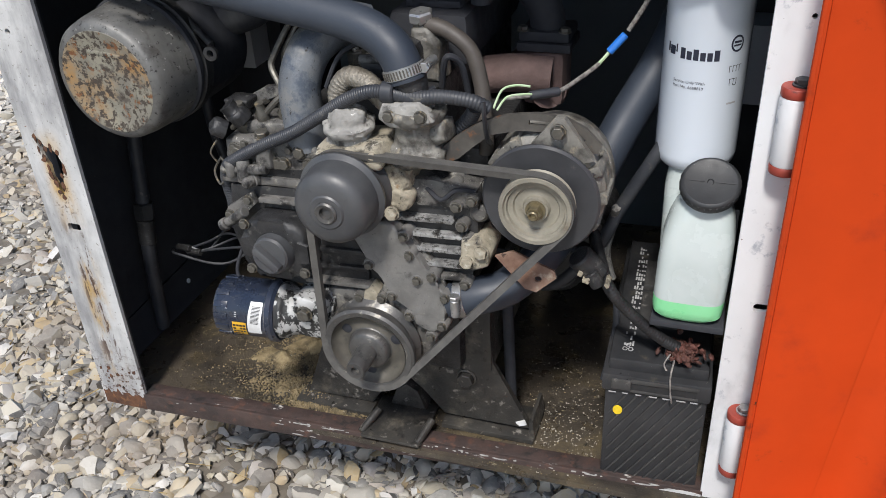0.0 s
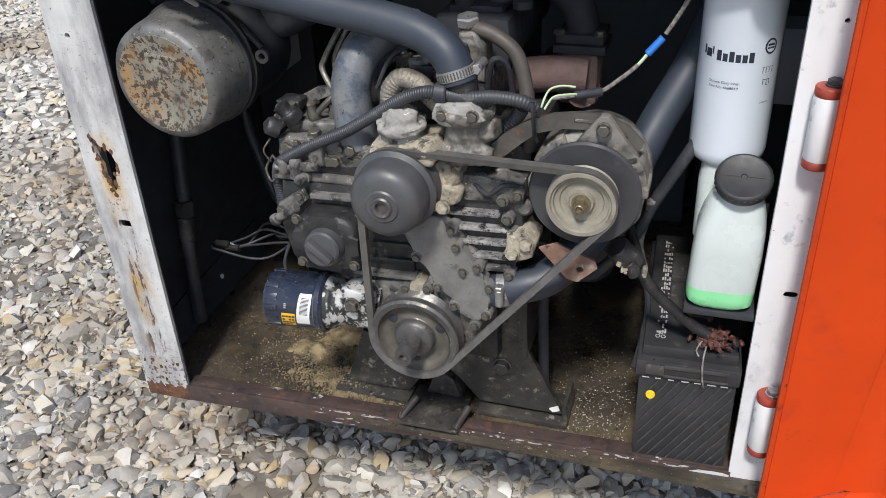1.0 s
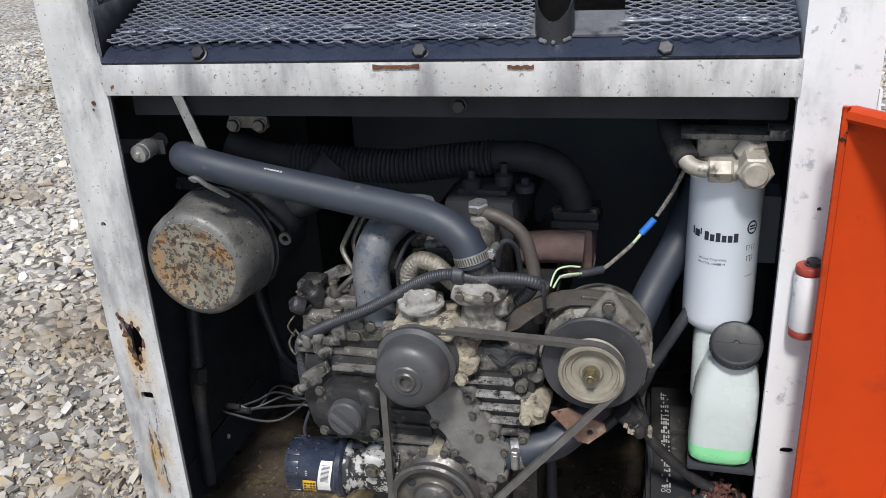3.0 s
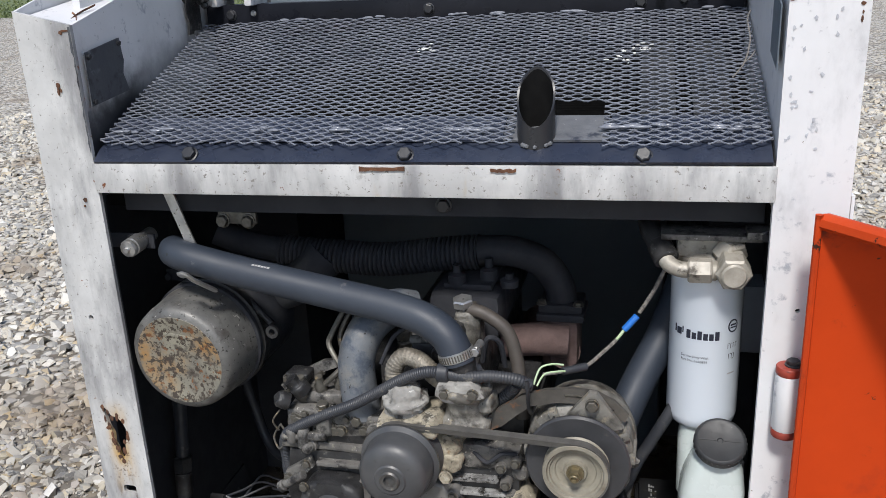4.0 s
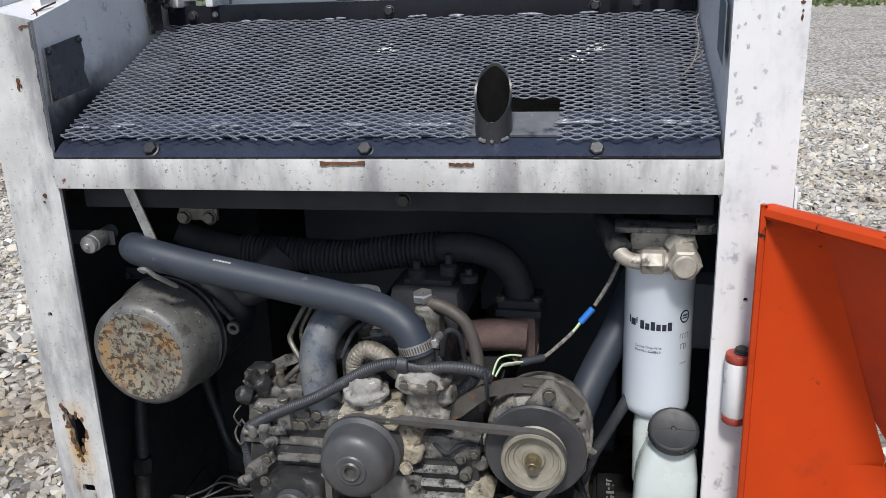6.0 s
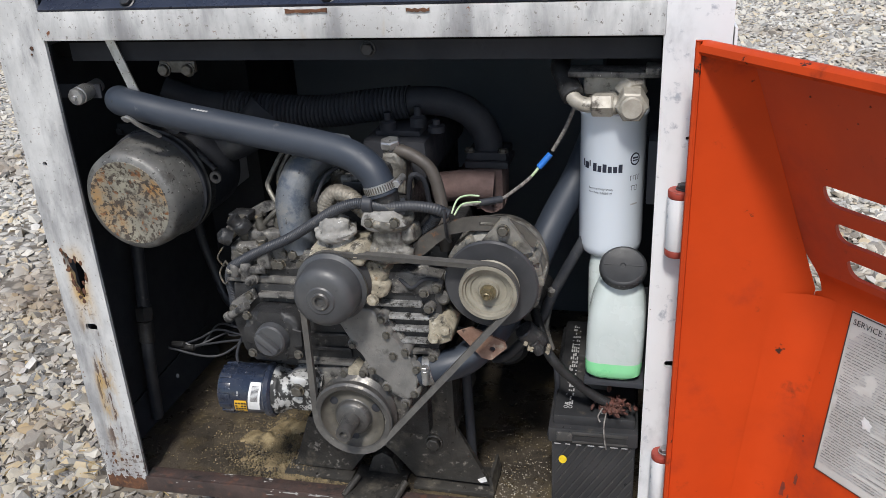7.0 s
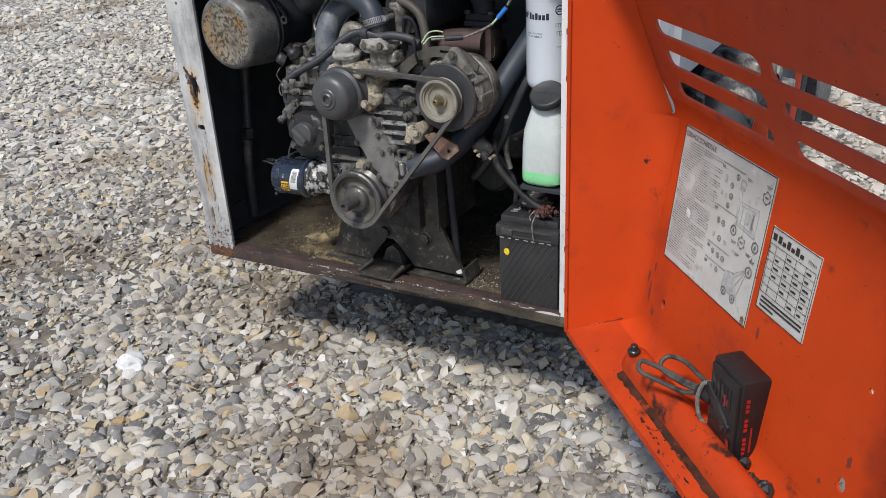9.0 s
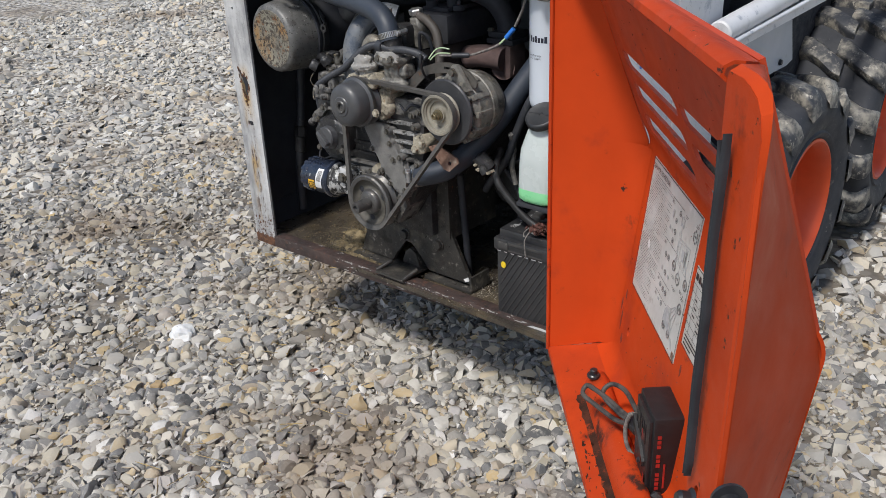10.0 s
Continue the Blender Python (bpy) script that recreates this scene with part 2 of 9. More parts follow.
milky = surface("milky polyethylene", (0.50, 0.55, 0.54), (0.45, 0.505, 0.49), 12, 0.25, 0.08, bump=0.05)
coolant = surface("coolant behind polyethylene", (0.20, 0.62, 0.28), (0.26, 0.66, 0.34), 14, 0.3, 0.06, bump=0.0)
cap_black = surface("matt black cap", (0.020, 0.021, 0.023), (0.03, 0.031, 0.033), 30, 0.5, 0.1, bump=0.2, layers=(((0.2, 0.2, 0.21), 160, 0.70, 0.72),))
battery_case = surface("black battery case", (0.02, 0.021, 0.023), (0.034, 0.034, 0.036), 14, 0.42, 0.15, bump=0.12, layers=(((0.09, 0.08, 0.06), 18, 0.6, 0.75), ((0.2, 0.19, 0.17), 160, 0.69, 0.71)))
rib_grey = surface("scuffed rib plastic", (0.055, 0.054, 0.052), (0.035, 0.034, 0.034), 30, 0.5, 0.12, bump=0.1, layers=(((0.14, 0.13, 0.12), 60, 0.58, 0.72),))
crust = surface("white crusted casting", (0.34, 0.33, 0.305), (0.20, 0.194, 0.18), 40, 0.7, 0.14, bump=0.9, bump_scale=170, layers=(((0.05, 0.047, 0.042), 36, 0.54, 0.66), ((0.30, 0.22, 0.11), 30, 0.62, 0.74), ((0.7, 0.69, 0.66), 120, 0.62, 0.68)))
dusty_rust = surface("dusty rusted plate", (0.24, 0.155, 0.115), (0.14, 0.075, 0.05), 40, 0.85, 0.1, bump=0.5, bump_scale=200, layers=(((0.34, 0.29, 0.23), 30, 0.55, 0.7), ((0.05, 0.03, 0.022), 80, 0.6, 0.68)))
scuff_dark = surface("dark grime on orange", (0.12, 0.03, 0.018), (0.22, 0.03, 0.014), 60, 0.6, 0.1, bump=0.1)
grime_black = surface("oily black grime", (0.085, 0.030, 0.018), (0.030, 0.018, 0.013), 22, 0.5, 0.15, bump=0.4, layers=(((0.26, 0.045, 0.016), 30, 0.56, 0.66),))
# Near black for dark parts, mostly where shade is put into the colour.
shade_black = surface("near black shaded metal", (0.028, 0.030, 0.036), (0.044, 0.045, 0.050), 20, 0.6, 0.15, bump=0.3, bump_scale=120, layers=(((0.05, 0.046, 0.042), 40, 0.62, 0.76),))
# Soot in the exhaust bore; on the cooler it paints the shade under the mesh.
soot_shade_deep = surface("deep exhaust soot and grille shade", (0.008, 0.008, 0.008), (0.012, 0.012, 0.012), 40, 0.9, 0.05, bump=0.2)
soot_shade_deep.node_tree.nodes["Principled BSDF"].inputs["Specular IOR Level"].default_value = 0.0
plate_blue = surface("dusty blue black plate", (0.034, 0.042, 0.07), (0.05, 0.058, 0.085), 14, 0.4, 0.12, bump=0.12)
grime_black.node_tree.nodes["Principled BSDF"].inputs["Specular IOR Level"].default_value = 0.1
for m_ in (bay_black, tar_black, shade_black, orange_paint, orange_worn, orange_greasy):
    m_.node_tree.nodes["Principled BSDF"].inputs["Specular IOR Level"].default_value = 0.12 if m_ in (orange_paint, orange_worn, orange_greasy) else 0.15
label_white = surface("white label paper", (0.70, 0.70, 0.69), (0.6, 0.6, 0.59), 60, 0.5, 0.1, bump=0.0)
ink_grey = surface("pale grey print", (0.42, 0.42, 0.42), (0.3, 0.3, 0.3), 120, 0.6, 0.1, bump=0.0)
ink_soft = surface("faded black print", (0.10, 0.10, 0.10), (0.2, 0.2, 0.195), 30, 0.6, 0.1, bump=0.0)
ink_black = surface("black print", (0.016, 0.016, 0.017), (0.024, 0.024, 0.025), 60, 0.5, 0.1, bump=0.0)
ink_blue = surface("blue black print", (0.012, 0.016, 0.03), (0.02, 0.024, 0.04), 60, 0.4, 0.1, bump=0.0)
ink_red = surface("red print", (0.35, 0.02, 0.015), (0.25, 0.02, 0.015), 60, 0.5, 0.1, bump=0.0)
ink_yellow = surface("yellow print", (0.72, 0.40, 0.03), (0.62, 0.34, 0.02), 60, 0.4, 0.1, bump=0.0)
yellow_dot = surface("yellow sticker", (0.75, 0.55, 0.02), (0.65, 0.45, 0.02), 60, 0.5, 0.1, bump=0.0)
paper = surface("weathered decal paper", (0.56, 0.55, 0.52), (0.44, 0.43, 0.40), 9, 0.5, 0.12, bump=0.2, bump_scale=40, layers=(((0.20, 0.175, 0.14), 12, 0.58, 0.74), ((0.12, 0.11, 0.10), 40, 0.66, 0.72), ((0.62, 0.62, 0.6), 8, 0.6, 0.72)))
filter_navy = surface("navy filter enamel", (0.012, 0.017, 0.032), (0.02, 0.026, 0.042), 14, 0.26, 0.1, bump=0.1, coat=0.3, layers=(((0.06, 0.06, 0.06), 30, 0.55, 0.72), ((0.55, 0.56, 0.58), 190, 0.665, 0.69)))
flaky_alu = surface("flaking painted alloy", (0.50, 0.50, 0.49), (0.30, 0.30, 0.29), 30, 0.5, 0.14, metal=0.2, bump=0.5, bump_scale=120, layers=(((0.02, 0.02, 0.02), 70, 0.50, 0.54), ((0.03, 0.03, 0.03), 22, 0.54, 0.58)))
air_can = surface("scuffed canister steel", (0.10, 0.10, 0.098), (0.165, 0.162, 0.152), 24, 0.52, 0.14, metal=0.3, bump=0.25, bump_scale=150, layers=(
    ((0.08, 0.075, 0.068), 30, 0.50, 0.68), ((0.035, 0.033, 0.03), 150, 0.585, 0.64), ((0.42, 0.41, 0.38), 110, 0.63, 0.70)))
air_face = surface("blistered canister end", (0.26, 0.245, 0.19), (0.165, 0.156, 0.13), 26, 0.6, 0.14, metal=0.15, bump=0.6, bump_scale=170, layers=(
    ((0.33, 0.19, 0.07), 9, 0.50, 0.66), ((0.09, 0.078, 0.064), 34, 0.54, 0.64), ((0.055, 0.043, 0.034), 120, 0.50, 0.56), ((0.17, 0.075, 0.03), 70, 0.58, 0.64)))
rust_manifold = surface("rusted manifold", (0.15, 0.10, 0.092), (0.09, 0.06, 0.055), 24, 0.9, 0.08, bump=0.7, bump_scale=170)
elbow_alu = surface("blue grey coated pipe", (0.16, 0.175, 0.195), (0.10, 0.108, 0.118), 12, 0.45, 0.14, metal=0.2, bump=0.5, bump_scale=180, layers=(((0.20, 0.193, 0.175), 11, 0.48, 0.70), ((0.07, 0.085, 0.11), 26, 0.52, 0.64), ((0.03, 0.03, 0.03), 150, 0.62, 0.68)))
foil = surface("crumpled foil wrap", (0.30, 0.275, 0.23), (0.18, 0.16, 0.13), 60, 0.45, 0.15, metal=0.5, bump=1.0, bump_scale=150)
dirty_brass = surface("grimy hydraulic fitting", (0.42, 0.39, 0.34), (0.27, 0.25, 0.21), 40, 0.5, 0.14, metal=0.2, bump=0.35, layers=(((0.06, 0.05, 0.04), 30, 0.56, 0.68),))
tyre_rubber = surface("dusty tyre rubber", (0.022, 0.024, 0.030), (0.04, 0.042, 0.048), 9, 0.7, 0.12, bump=0.3, bump_scale=100, layers=(((0.20, 0.19, 0.165), 16, 0.58, 0.72), ((0.34, 0.32, 0.28), 60, 0.66, 0.73)))
lug_rubber = surface("mud caked lug rubber", (0.026, 0.028, 0.034), (0.045, 0.047, 0.052), 9, 0.55, 0.12, bump=0.6, bump_scale=100, layers=(((0.26, 0.24, 0.20), 20, 0.44, 0.66), ((0.42, 0.39, 0.33), 50, 0.56, 0.68), ((0.05, 0.048, 0.045), 70, 0.60, 0.68)))
box_plastic = surface("dusty black plastic", (0.010, 0.009, 0.010), (0.016, 0.014, 0.015), 25, 0.45, 0.12, bump=0.15, layers=(((0.045, 0.032, 0.028), 20, 0.60, 0.76), ((0.12, 0.1, 0.09), 90, 0.70, 0.74)))
cable_black = surface("oily black cable", (0.012, 0.012, 0.013), (0.022, 0.022, 0.023), 30, 0.45, 0.12, bump=0.2, layers=(((0.06, 0.055, 0.05), 50, 0.62, 0.72),))
cord_grey = surface("dusty cord rubber", (0.045, 0.040, 0.036), (0.085, 0.076, 0.066), 30, 0.6, 0.1, bump=0.15, layers=(((0.02, 0.018, 0.018), 26, 0.52, 0.62),))
seal_rubber = surface("cracked seal rubber", (0.012, 0.014, 0.018), (0.024, 0.027, 0.033), 20, 0.5, 0.12, bump=0.3, layers=(((0.012, 0.012, 0.012), 30, 0.6, 0.68),))
wire_blue = surface("blue crimp sleeve", (0.02, 0.16, 0.55), (0.02, 0.13, 0.46), 60, 0.4, 0.1, bump=0.0)
wire_green = surface("pale green wire", (0.32, 0.46, 0.25), (0.4, 0.5, 0.33), 80, 0.5, 0.1, bump=0.0)
wire_braid = surface("twisted grey wire", (0.24, 0.225, 0.205), (0.09, 0.08, 0.075), 160, 0.6, 0.1, bump=0.3)
cable_end = surface("corroded red terminal", (0.11, 0.038, 0.028), (0.055, 0.024, 0.018), 90, 0.7, 0.12, bump=0.9, bump_scale=260, layers=(((0.32, 0.2, 0.13), 120, 0.6, 0.68),))
hinge_red = surface("red hinge paint", (0.34, 0.05, 0.03), (0.20, 0.035, 0.025), 30, 0.45, 0.1, bump=0.1, layers=(((0.05, 0.03, 0.025), 40, 0.62, 0.7),))
grey_panel = surface("light grey panel paint", (0.40, 0.42, 0.45), (0.34, 0.36, 0.39), 6, 0.45, 0.1, bump=0.05, layers=(((0.2, 0.2, 0.2), 20, 0.66, 0.75),))
leaf_brown = surface("dry brown leaf", (0.12, 0.04, 0.025), (0.2, 0.08, 0.04), 60, 0.7, 0.1, bump=0.2)
plate_alu = surface("stamped aluminium plate", (0.46, 0.46, 0.45), (0.36, 0.36, 0.35), 40, 0.4, 0.14, metal=0.5, bump=0.2, layers=(((0.25, 0.24, 0.22), 50, 0.56, 0.7),))



def post_material():
    """Chipped white paint with rust bleeding down from the torn hole and bare patches near the foot."""
    m = chipped_white.copy()
    m.name = "rust streaked white paint"
    nt = m.node_tree
    b = nt.nodes["Principled BSDF"]
    base = b.inputs["Base Color"].links[0].from_socket
    tc = nt.nodes.new("ShaderNodeTexCoord")
    sep = nt.nodes.new("ShaderNodeSeparateXYZ")
    nt.links.new(tc.outputs["Object"], sep.inputs[0])
    grain = tex(nt, "noise", tc.outputs["Object"], 34, 8, 0.65, (1.0, 1.0, 0.35))
    fine = tex(nt, "noise", tc.outputs["Object"], 120, 8, 0.7)
    crack = tex(nt, "noise", tc.outputs["Object"], 95, 8, 0.7, (1.0, 1.0, 0.22))

    def math_node(op, a, c):
        n = nt.nodes.new("ShaderNodeMath")
        n.operation = op
        for k, v in enumerate((a, c)):
            if isinstance(v, float):
                n.inputs[k].default_value = v
            else:
                nt.links.new(v, n.inputs[k])
        return n.outputs[0]

    def window(src, lo, a, c, hi):
        return math_node("MULTIPLY", ramp(nt, src, lo, a), ramp(nt, src, hi, c))

    x, z = sep.outputs[0], sep.outputs[2]
    near_hole = math_node("MULTIPLY", window(x, -0.508, -0.485, -0.478, -0.450), window(z, 0.63, 0.712, 0.78, 0.825))
    streak = math_node("MULTIPLY", window(x, -0.506, -0.484, -0.472, -0.448), window(z, 0.34, 0.44, 0.62, 0.74))
    foot = ramp(nt, z, 0.47, 0.33)
    col = mixcol(nt, math_node("MULTIPLY", near_hole, ramp(nt, grain.outputs[0], 0.30, 0.62)), base, (0.46, 0.30, 0.11))
    col = mixcol(nt, math_node("MULTIPLY", streak, ramp(nt, grain.outputs[0], 0.46, 0.66)), col, (0.40, 0.27, 0.11))
    col = mixcol(nt, math_node("MULTIPLY", streak, ramp(nt, crack.outputs[0], 0.55, 0.60)), col, (0.075, 0.042, 0.028))
    col = mixcol(nt, math_node("MULTIPLY", near_hole, ramp(nt, fine.outputs[0], 0.54, 0.62)), col, (0.06, 0.03, 0.018))
    col = mixcol(nt, math_node("MULTIPLY", foot, ramp(nt, fine.outputs[0], 0.52, 0.58)), col, (0.07, 0.035, 0.025))
    nt.links.new(col, b.inputs["Base Color"])
    return m


post_paint = post_material()


def overspray_material():
    """White paint with a black overspray smear at the wall's foot, darkening softly towards the grille."""
    m = white_paint.copy()
    m.name = "oversprayed white paint"
    nt = m.node_tree
    b = nt.nodes["Principled BSDF"]
    base = b.inputs["Base Color"].links[0].from_socket
    tc = nt.nodes.new("ShaderNodeTexCoord")
    sep = nt.nodes.new("ShaderNodeSeparateXYZ")
    nt.links.new(tc.outputs["Object"], sep.inputs[0])

    def calc(op, a, c):
        n = nt.nodes.new("ShaderNodeMath")
        n.operation = op
        for k, v in enumerate((a, c)):
            if isinstance(v, float):
                n.inputs[k].default_value = v
            else:
                nt.links.new(v, n.inputs[k])
        return n.outputs[0]

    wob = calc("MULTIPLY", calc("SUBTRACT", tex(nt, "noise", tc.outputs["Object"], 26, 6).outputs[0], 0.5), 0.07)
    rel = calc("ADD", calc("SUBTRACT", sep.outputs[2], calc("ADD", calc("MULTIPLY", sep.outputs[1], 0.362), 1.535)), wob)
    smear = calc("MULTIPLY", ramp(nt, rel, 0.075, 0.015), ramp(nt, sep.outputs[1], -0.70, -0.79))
    # band and grey darken the wall gradually towards the grille line
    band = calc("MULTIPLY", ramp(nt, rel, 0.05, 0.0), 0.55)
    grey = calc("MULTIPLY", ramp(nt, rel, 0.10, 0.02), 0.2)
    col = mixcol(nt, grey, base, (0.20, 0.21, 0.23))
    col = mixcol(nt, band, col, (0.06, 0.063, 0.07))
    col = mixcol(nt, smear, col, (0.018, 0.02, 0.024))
    nt.links.new(col, b.inputs["Base Color"])
    return m


tower_paint = overspray_material()


def gravel_material(name, island, gain=1.0):
    m = bpy.data.materials.new(name)
    m.use_nodes = True
    nt = m.node_tree
    b = nt.nodes["Principled BSDF"]
    tc = nt.nodes.new("ShaderNodeTexCoord")
    r = nt.nodes.new("ShaderNodeValToRGB")
    cr = r.color_ramp
    stops = [(0.0, (0.10, 0.098, 0.095)), (0.14, (0.19, 0.185, 0.178)), (0.32, (0.31, 0.295, 0.265)), (0.48, (0.43, 0.405, 0.36)), (0.60, (0.39, 0.345, 0.26)), (0.76, (0.52, 0.495, 0.445)), (0.87, (0.43, 0.32, 0.165)), (0.93, (0.35, 0.325, 0.31)), (1.0, (0.65, 0.63, 0.585))]
    while len(cr.elements) < len(stops):
        cr.elements.new(0.5)
    for e, (p, c) in zip(cr.elements, stops):
        e.position, e.color = p, (*(min(0.85, q * gain) for q in c), 1)
    if island:
        g = nt.nodes.new("ShaderNodeNewGeometry")
        nt.links.new(g.outputs["Random Per Island"], r.inputs[0])
    else:
        v = tex(nt, "voronoi", tc.outputs["Object"], 27)
        sep = nt.nodes.new("ShaderNodeSeparateColor")
        nt.links.new(v.outputs["Color"], sep.inputs[0])
        nt.links.new(sep.outputs[0], r.inputs[0])
    n1 = tex(nt, "noise", tc.outputs["Object"], 90, 6)
    n2 = tex(nt, "noise", tc.outputs["Object"], 1.4, 5)
    col = mixcol(nt, ramp(nt, n1.outputs[0], 0.45, 0.95), r.outputs[0], (0.42, 0.395, 0.345)) if island else r.outputs[0]
    # A gain above one also pulls the colours towards one grey.
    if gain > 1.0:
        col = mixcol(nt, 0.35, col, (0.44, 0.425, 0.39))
    dirt = nt.nodes.new("ShaderNodeMath")
    dirt.operation = "MULTIPLY"
    dirt.inputs[1].default_value = 0.62
    nt.links.new(ramp(nt, n2.outputs[0], 0.49, 0.68), dirt.inputs[0])
    col = mixcol(nt, dirt.outputs[0], col, (0.185, 0.13, 0.078))
    if not island:
        # Shade between the stones, put into the bed colour near the origin.
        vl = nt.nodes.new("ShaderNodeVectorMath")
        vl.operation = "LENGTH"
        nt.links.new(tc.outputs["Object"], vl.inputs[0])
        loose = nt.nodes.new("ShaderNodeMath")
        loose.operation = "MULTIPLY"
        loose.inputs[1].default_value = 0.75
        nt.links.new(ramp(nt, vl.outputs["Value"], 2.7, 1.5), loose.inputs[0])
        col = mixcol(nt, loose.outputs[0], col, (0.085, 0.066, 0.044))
    nt.links.new(col, b.inputs["Base Color"])
    b.inputs["Roughness"].default_value = 0.9
    bp = nt.nodes.new("ShaderNodeBump")
    bp.inputs["Strength"].default_value = 0.7 if island else 1.0
    bp.inputs["Distance"].default_value = 0.003 if island else 0.008
    if island:
        nt.links.new(n1.outputs[0], bp.inputs["Height"])
    else:
        # Cell edges coloured darker, like shaded gaps between pebbles.
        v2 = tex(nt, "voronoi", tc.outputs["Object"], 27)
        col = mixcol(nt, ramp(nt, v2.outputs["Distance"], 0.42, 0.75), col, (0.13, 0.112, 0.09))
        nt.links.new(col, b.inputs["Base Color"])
        nt.links.new(v2.outputs["Distance"], bp.inputs["Height"])
        bp.invert = True
    nt.links.new(bp.outputs[0], b.inputs["Normal"])
    return m


stone_mat = gravel_material("crushed limestone", True)
# Lighter, more even copy of the stone colours for the outer strips.
pale_stone_mat = gravel_material("pale even limestone", True, 1.35)
ground_mat = gravel_material("gravel bed with shaded gaps", False, 1.3)
grain_mat = surface("tan sand grains", (0.26, 0.20, 0.11), (0.10, 0.08, 0.045), 60, 0.8, 0.1, bump=0.0, layers=(((0.03, 0.026, 0.02), 30, 0.50, 0.62), ((0.5, 0.46, 0.38), 220, 0.62, 0.68)))
pale_grit = surface("pale limestone grit", (0.42, 0.39, 0.33), (0.22, 0.20, 0.16), 60, 0.8, 0.1, bump=0.0)
old_paint = surface("old grey white paint", (0.42, 0.41, 0.39), (0.28, 0.27, 0.255), 60, 0.7, 0.1, bump=0.2)
chalk = surface("chalky white stone", (0.72, 0.72, 0.71), (0.6, 0.6, 0.58), 40, 0.9, 0.05, bump=0.6, bump_scale=120, layers=(((0.3, 0.29, 0.27), 60, 0.62, 0.7),))
grass_mat = surface("mown grass", (0.085, 0.12, 0.04), (0.13, 0.15, 0.06), 0.8, 0.9, 0.05, bump=0.6, bump_scale=30, layers=(((0.16, 0.15, 0.07), 1.2, 0.55, 0.7),))

# ---- building helpers ----
ORIGIN = {}


def thing(name, base, label, category, group="", kind=""):
    ob = new(name)
    ob.empty_display_size = 0.05
    ob.location = base
    ORIGIN[ob] = Vector(base)
    return tagged(ob, label, category, group, kind)


def finish(me, angle=38):
    me.shade_smooth()
    me.set_sharp_from_angle(angle=radians(angle))


def part(name, bm, mat, parent, label="", angle=38):
    """One mesh, modelled in world metres, as a child of a thing or of a part."""
    org = ORIGIN[parent]
    bmesh.ops.translate(bm, verts=bm.verts, vec=-org)
    bmesh.ops.recalc_face_normals(bm, faces=bm.faces)
    me = bpy.data.meshes.new(name)
    bm.to_mesh(me)
    bm.free()
    finish(me, angle)
    me.materials.append(mat)
    ob = new(name, me)
    ob.parent = parent
    ORIGIN[ob] = org
    if label:
        tagged(ob, label)
    return ob


def shell(bm, thick):
    """Gives the faces of a bmesh a thickness."""
    bm.normal_update()
    bmesh.ops.solidify(bm, geom=bm.faces[:], thickness=thick)


def pieces(name, bm, mat, parent, label="", angle=38):
    """Each loose piece of the bmesh as a part of its own."""
    left = set(bm.verts)
    groups = []
    while left:
        todo, got = [left.pop()], []
        while todo:
            v = todo.pop()
            got.append(v)
            for e in v.link_edges:
                w = e.other_vert(v)
                if w in left:
                    left.discard(w)
                    todo.append(w)
        groups.append(got)
    for got in groups:
        b = bmesh.new()
        new_v = {v: b.verts.new(v.co) for v in got}
        for f in {f for v in got for f in v.link_faces}:
            b.faces.new([new_v[v] for v in f.verts])
        part(name, b, mat, parent, label, angle)
    bm.free()


def axis(p, d, up=(0, 0, 1)):
    """A pose at p whose z runs along d."""
    return Matrix.Translation(p) @ Vector(d).to_track_quat("Z", "Y").to_matrix().to_4x4()


def rough(bm, amp, freq=60.0, cuts=2):
    """Makes a casting uneven: its faces are cut finer and its surface is pushed in and out."""
    bmesh.ops.triangulate(bm, faces=bm.faces[:])
    bmesh.ops.subdivide_edges(bm, edges=bm.edges[:], cuts=cuts, use_grid_fill=True)
    bm.normal_update()
    for v in bm.verts:
        v.co += v.normal * amp * (noise.noise(v.co * freq) + 0.6 * noise.noise(v.co * freq * 2.7))
    return bm


FRONT = (0, -1, 0)


def box(bm, x0, x1, y0, y1, z0, z1, bevel=0.0, m=None, seg=2):
    r = bmesh.ops.create_cube(bm, size=1.0, matrix=Matrix.Translation(((x0 + x1) / 2, (y0 + y1) / 2, (z0 + z1) / 2)) @ Matrix.Diagonal((x1 - x0, y1 - y0, z1 - z0, 1)))
    vs = r["verts"]
    if bevel:
        es = list({e for v in vs for e in v.link_edges})
        b = bmesh.ops.bevel(bm, geom=es, offset=bevel, segments=seg, affect="EDGES", profile=0.6)
        vs = list({v for f in b["faces"] for v in f.verts} | {v for v in vs if v.is_valid})
    if m is not None:
        bmesh.ops.transform(bm, matrix=m, verts=vs)
    return bm


def lathe(bm, profile, m, seg=32, closed=False):
    """Turn a profile of (radius, height) about the local z of m."""
    rings = []
    for r, h in profile:
        if r < 1e-6:
            rings.append([bm.verts.new(m @ Vector((0, 0, h)))])
        else:
            rings.append([bm.verts.new(m @ Vector((r * math.cos(2 * math.pi * k / seg), r * math.sin(2 * math.pi * k / seg), h))) for k in range(seg)])
    pairs = list(zip(rings, rings[1:])) + ([(rings[-1], rings[0])] if closed else [])
    for a, b in pairs:
        for k in range(seg):
            j = (k + 1) % seg
            if len(a) == 1 and len(b) == 1:
                continue
            if len(a) == 1:
                bm.faces.new((a[0], b[k], b[j]))
            elif len(b) == 1:
                bm.faces.new((a[k], b[0], a[j]))
            else:
                bm.faces.new((a[k], b[k], b[j], a[j]))
    return bm


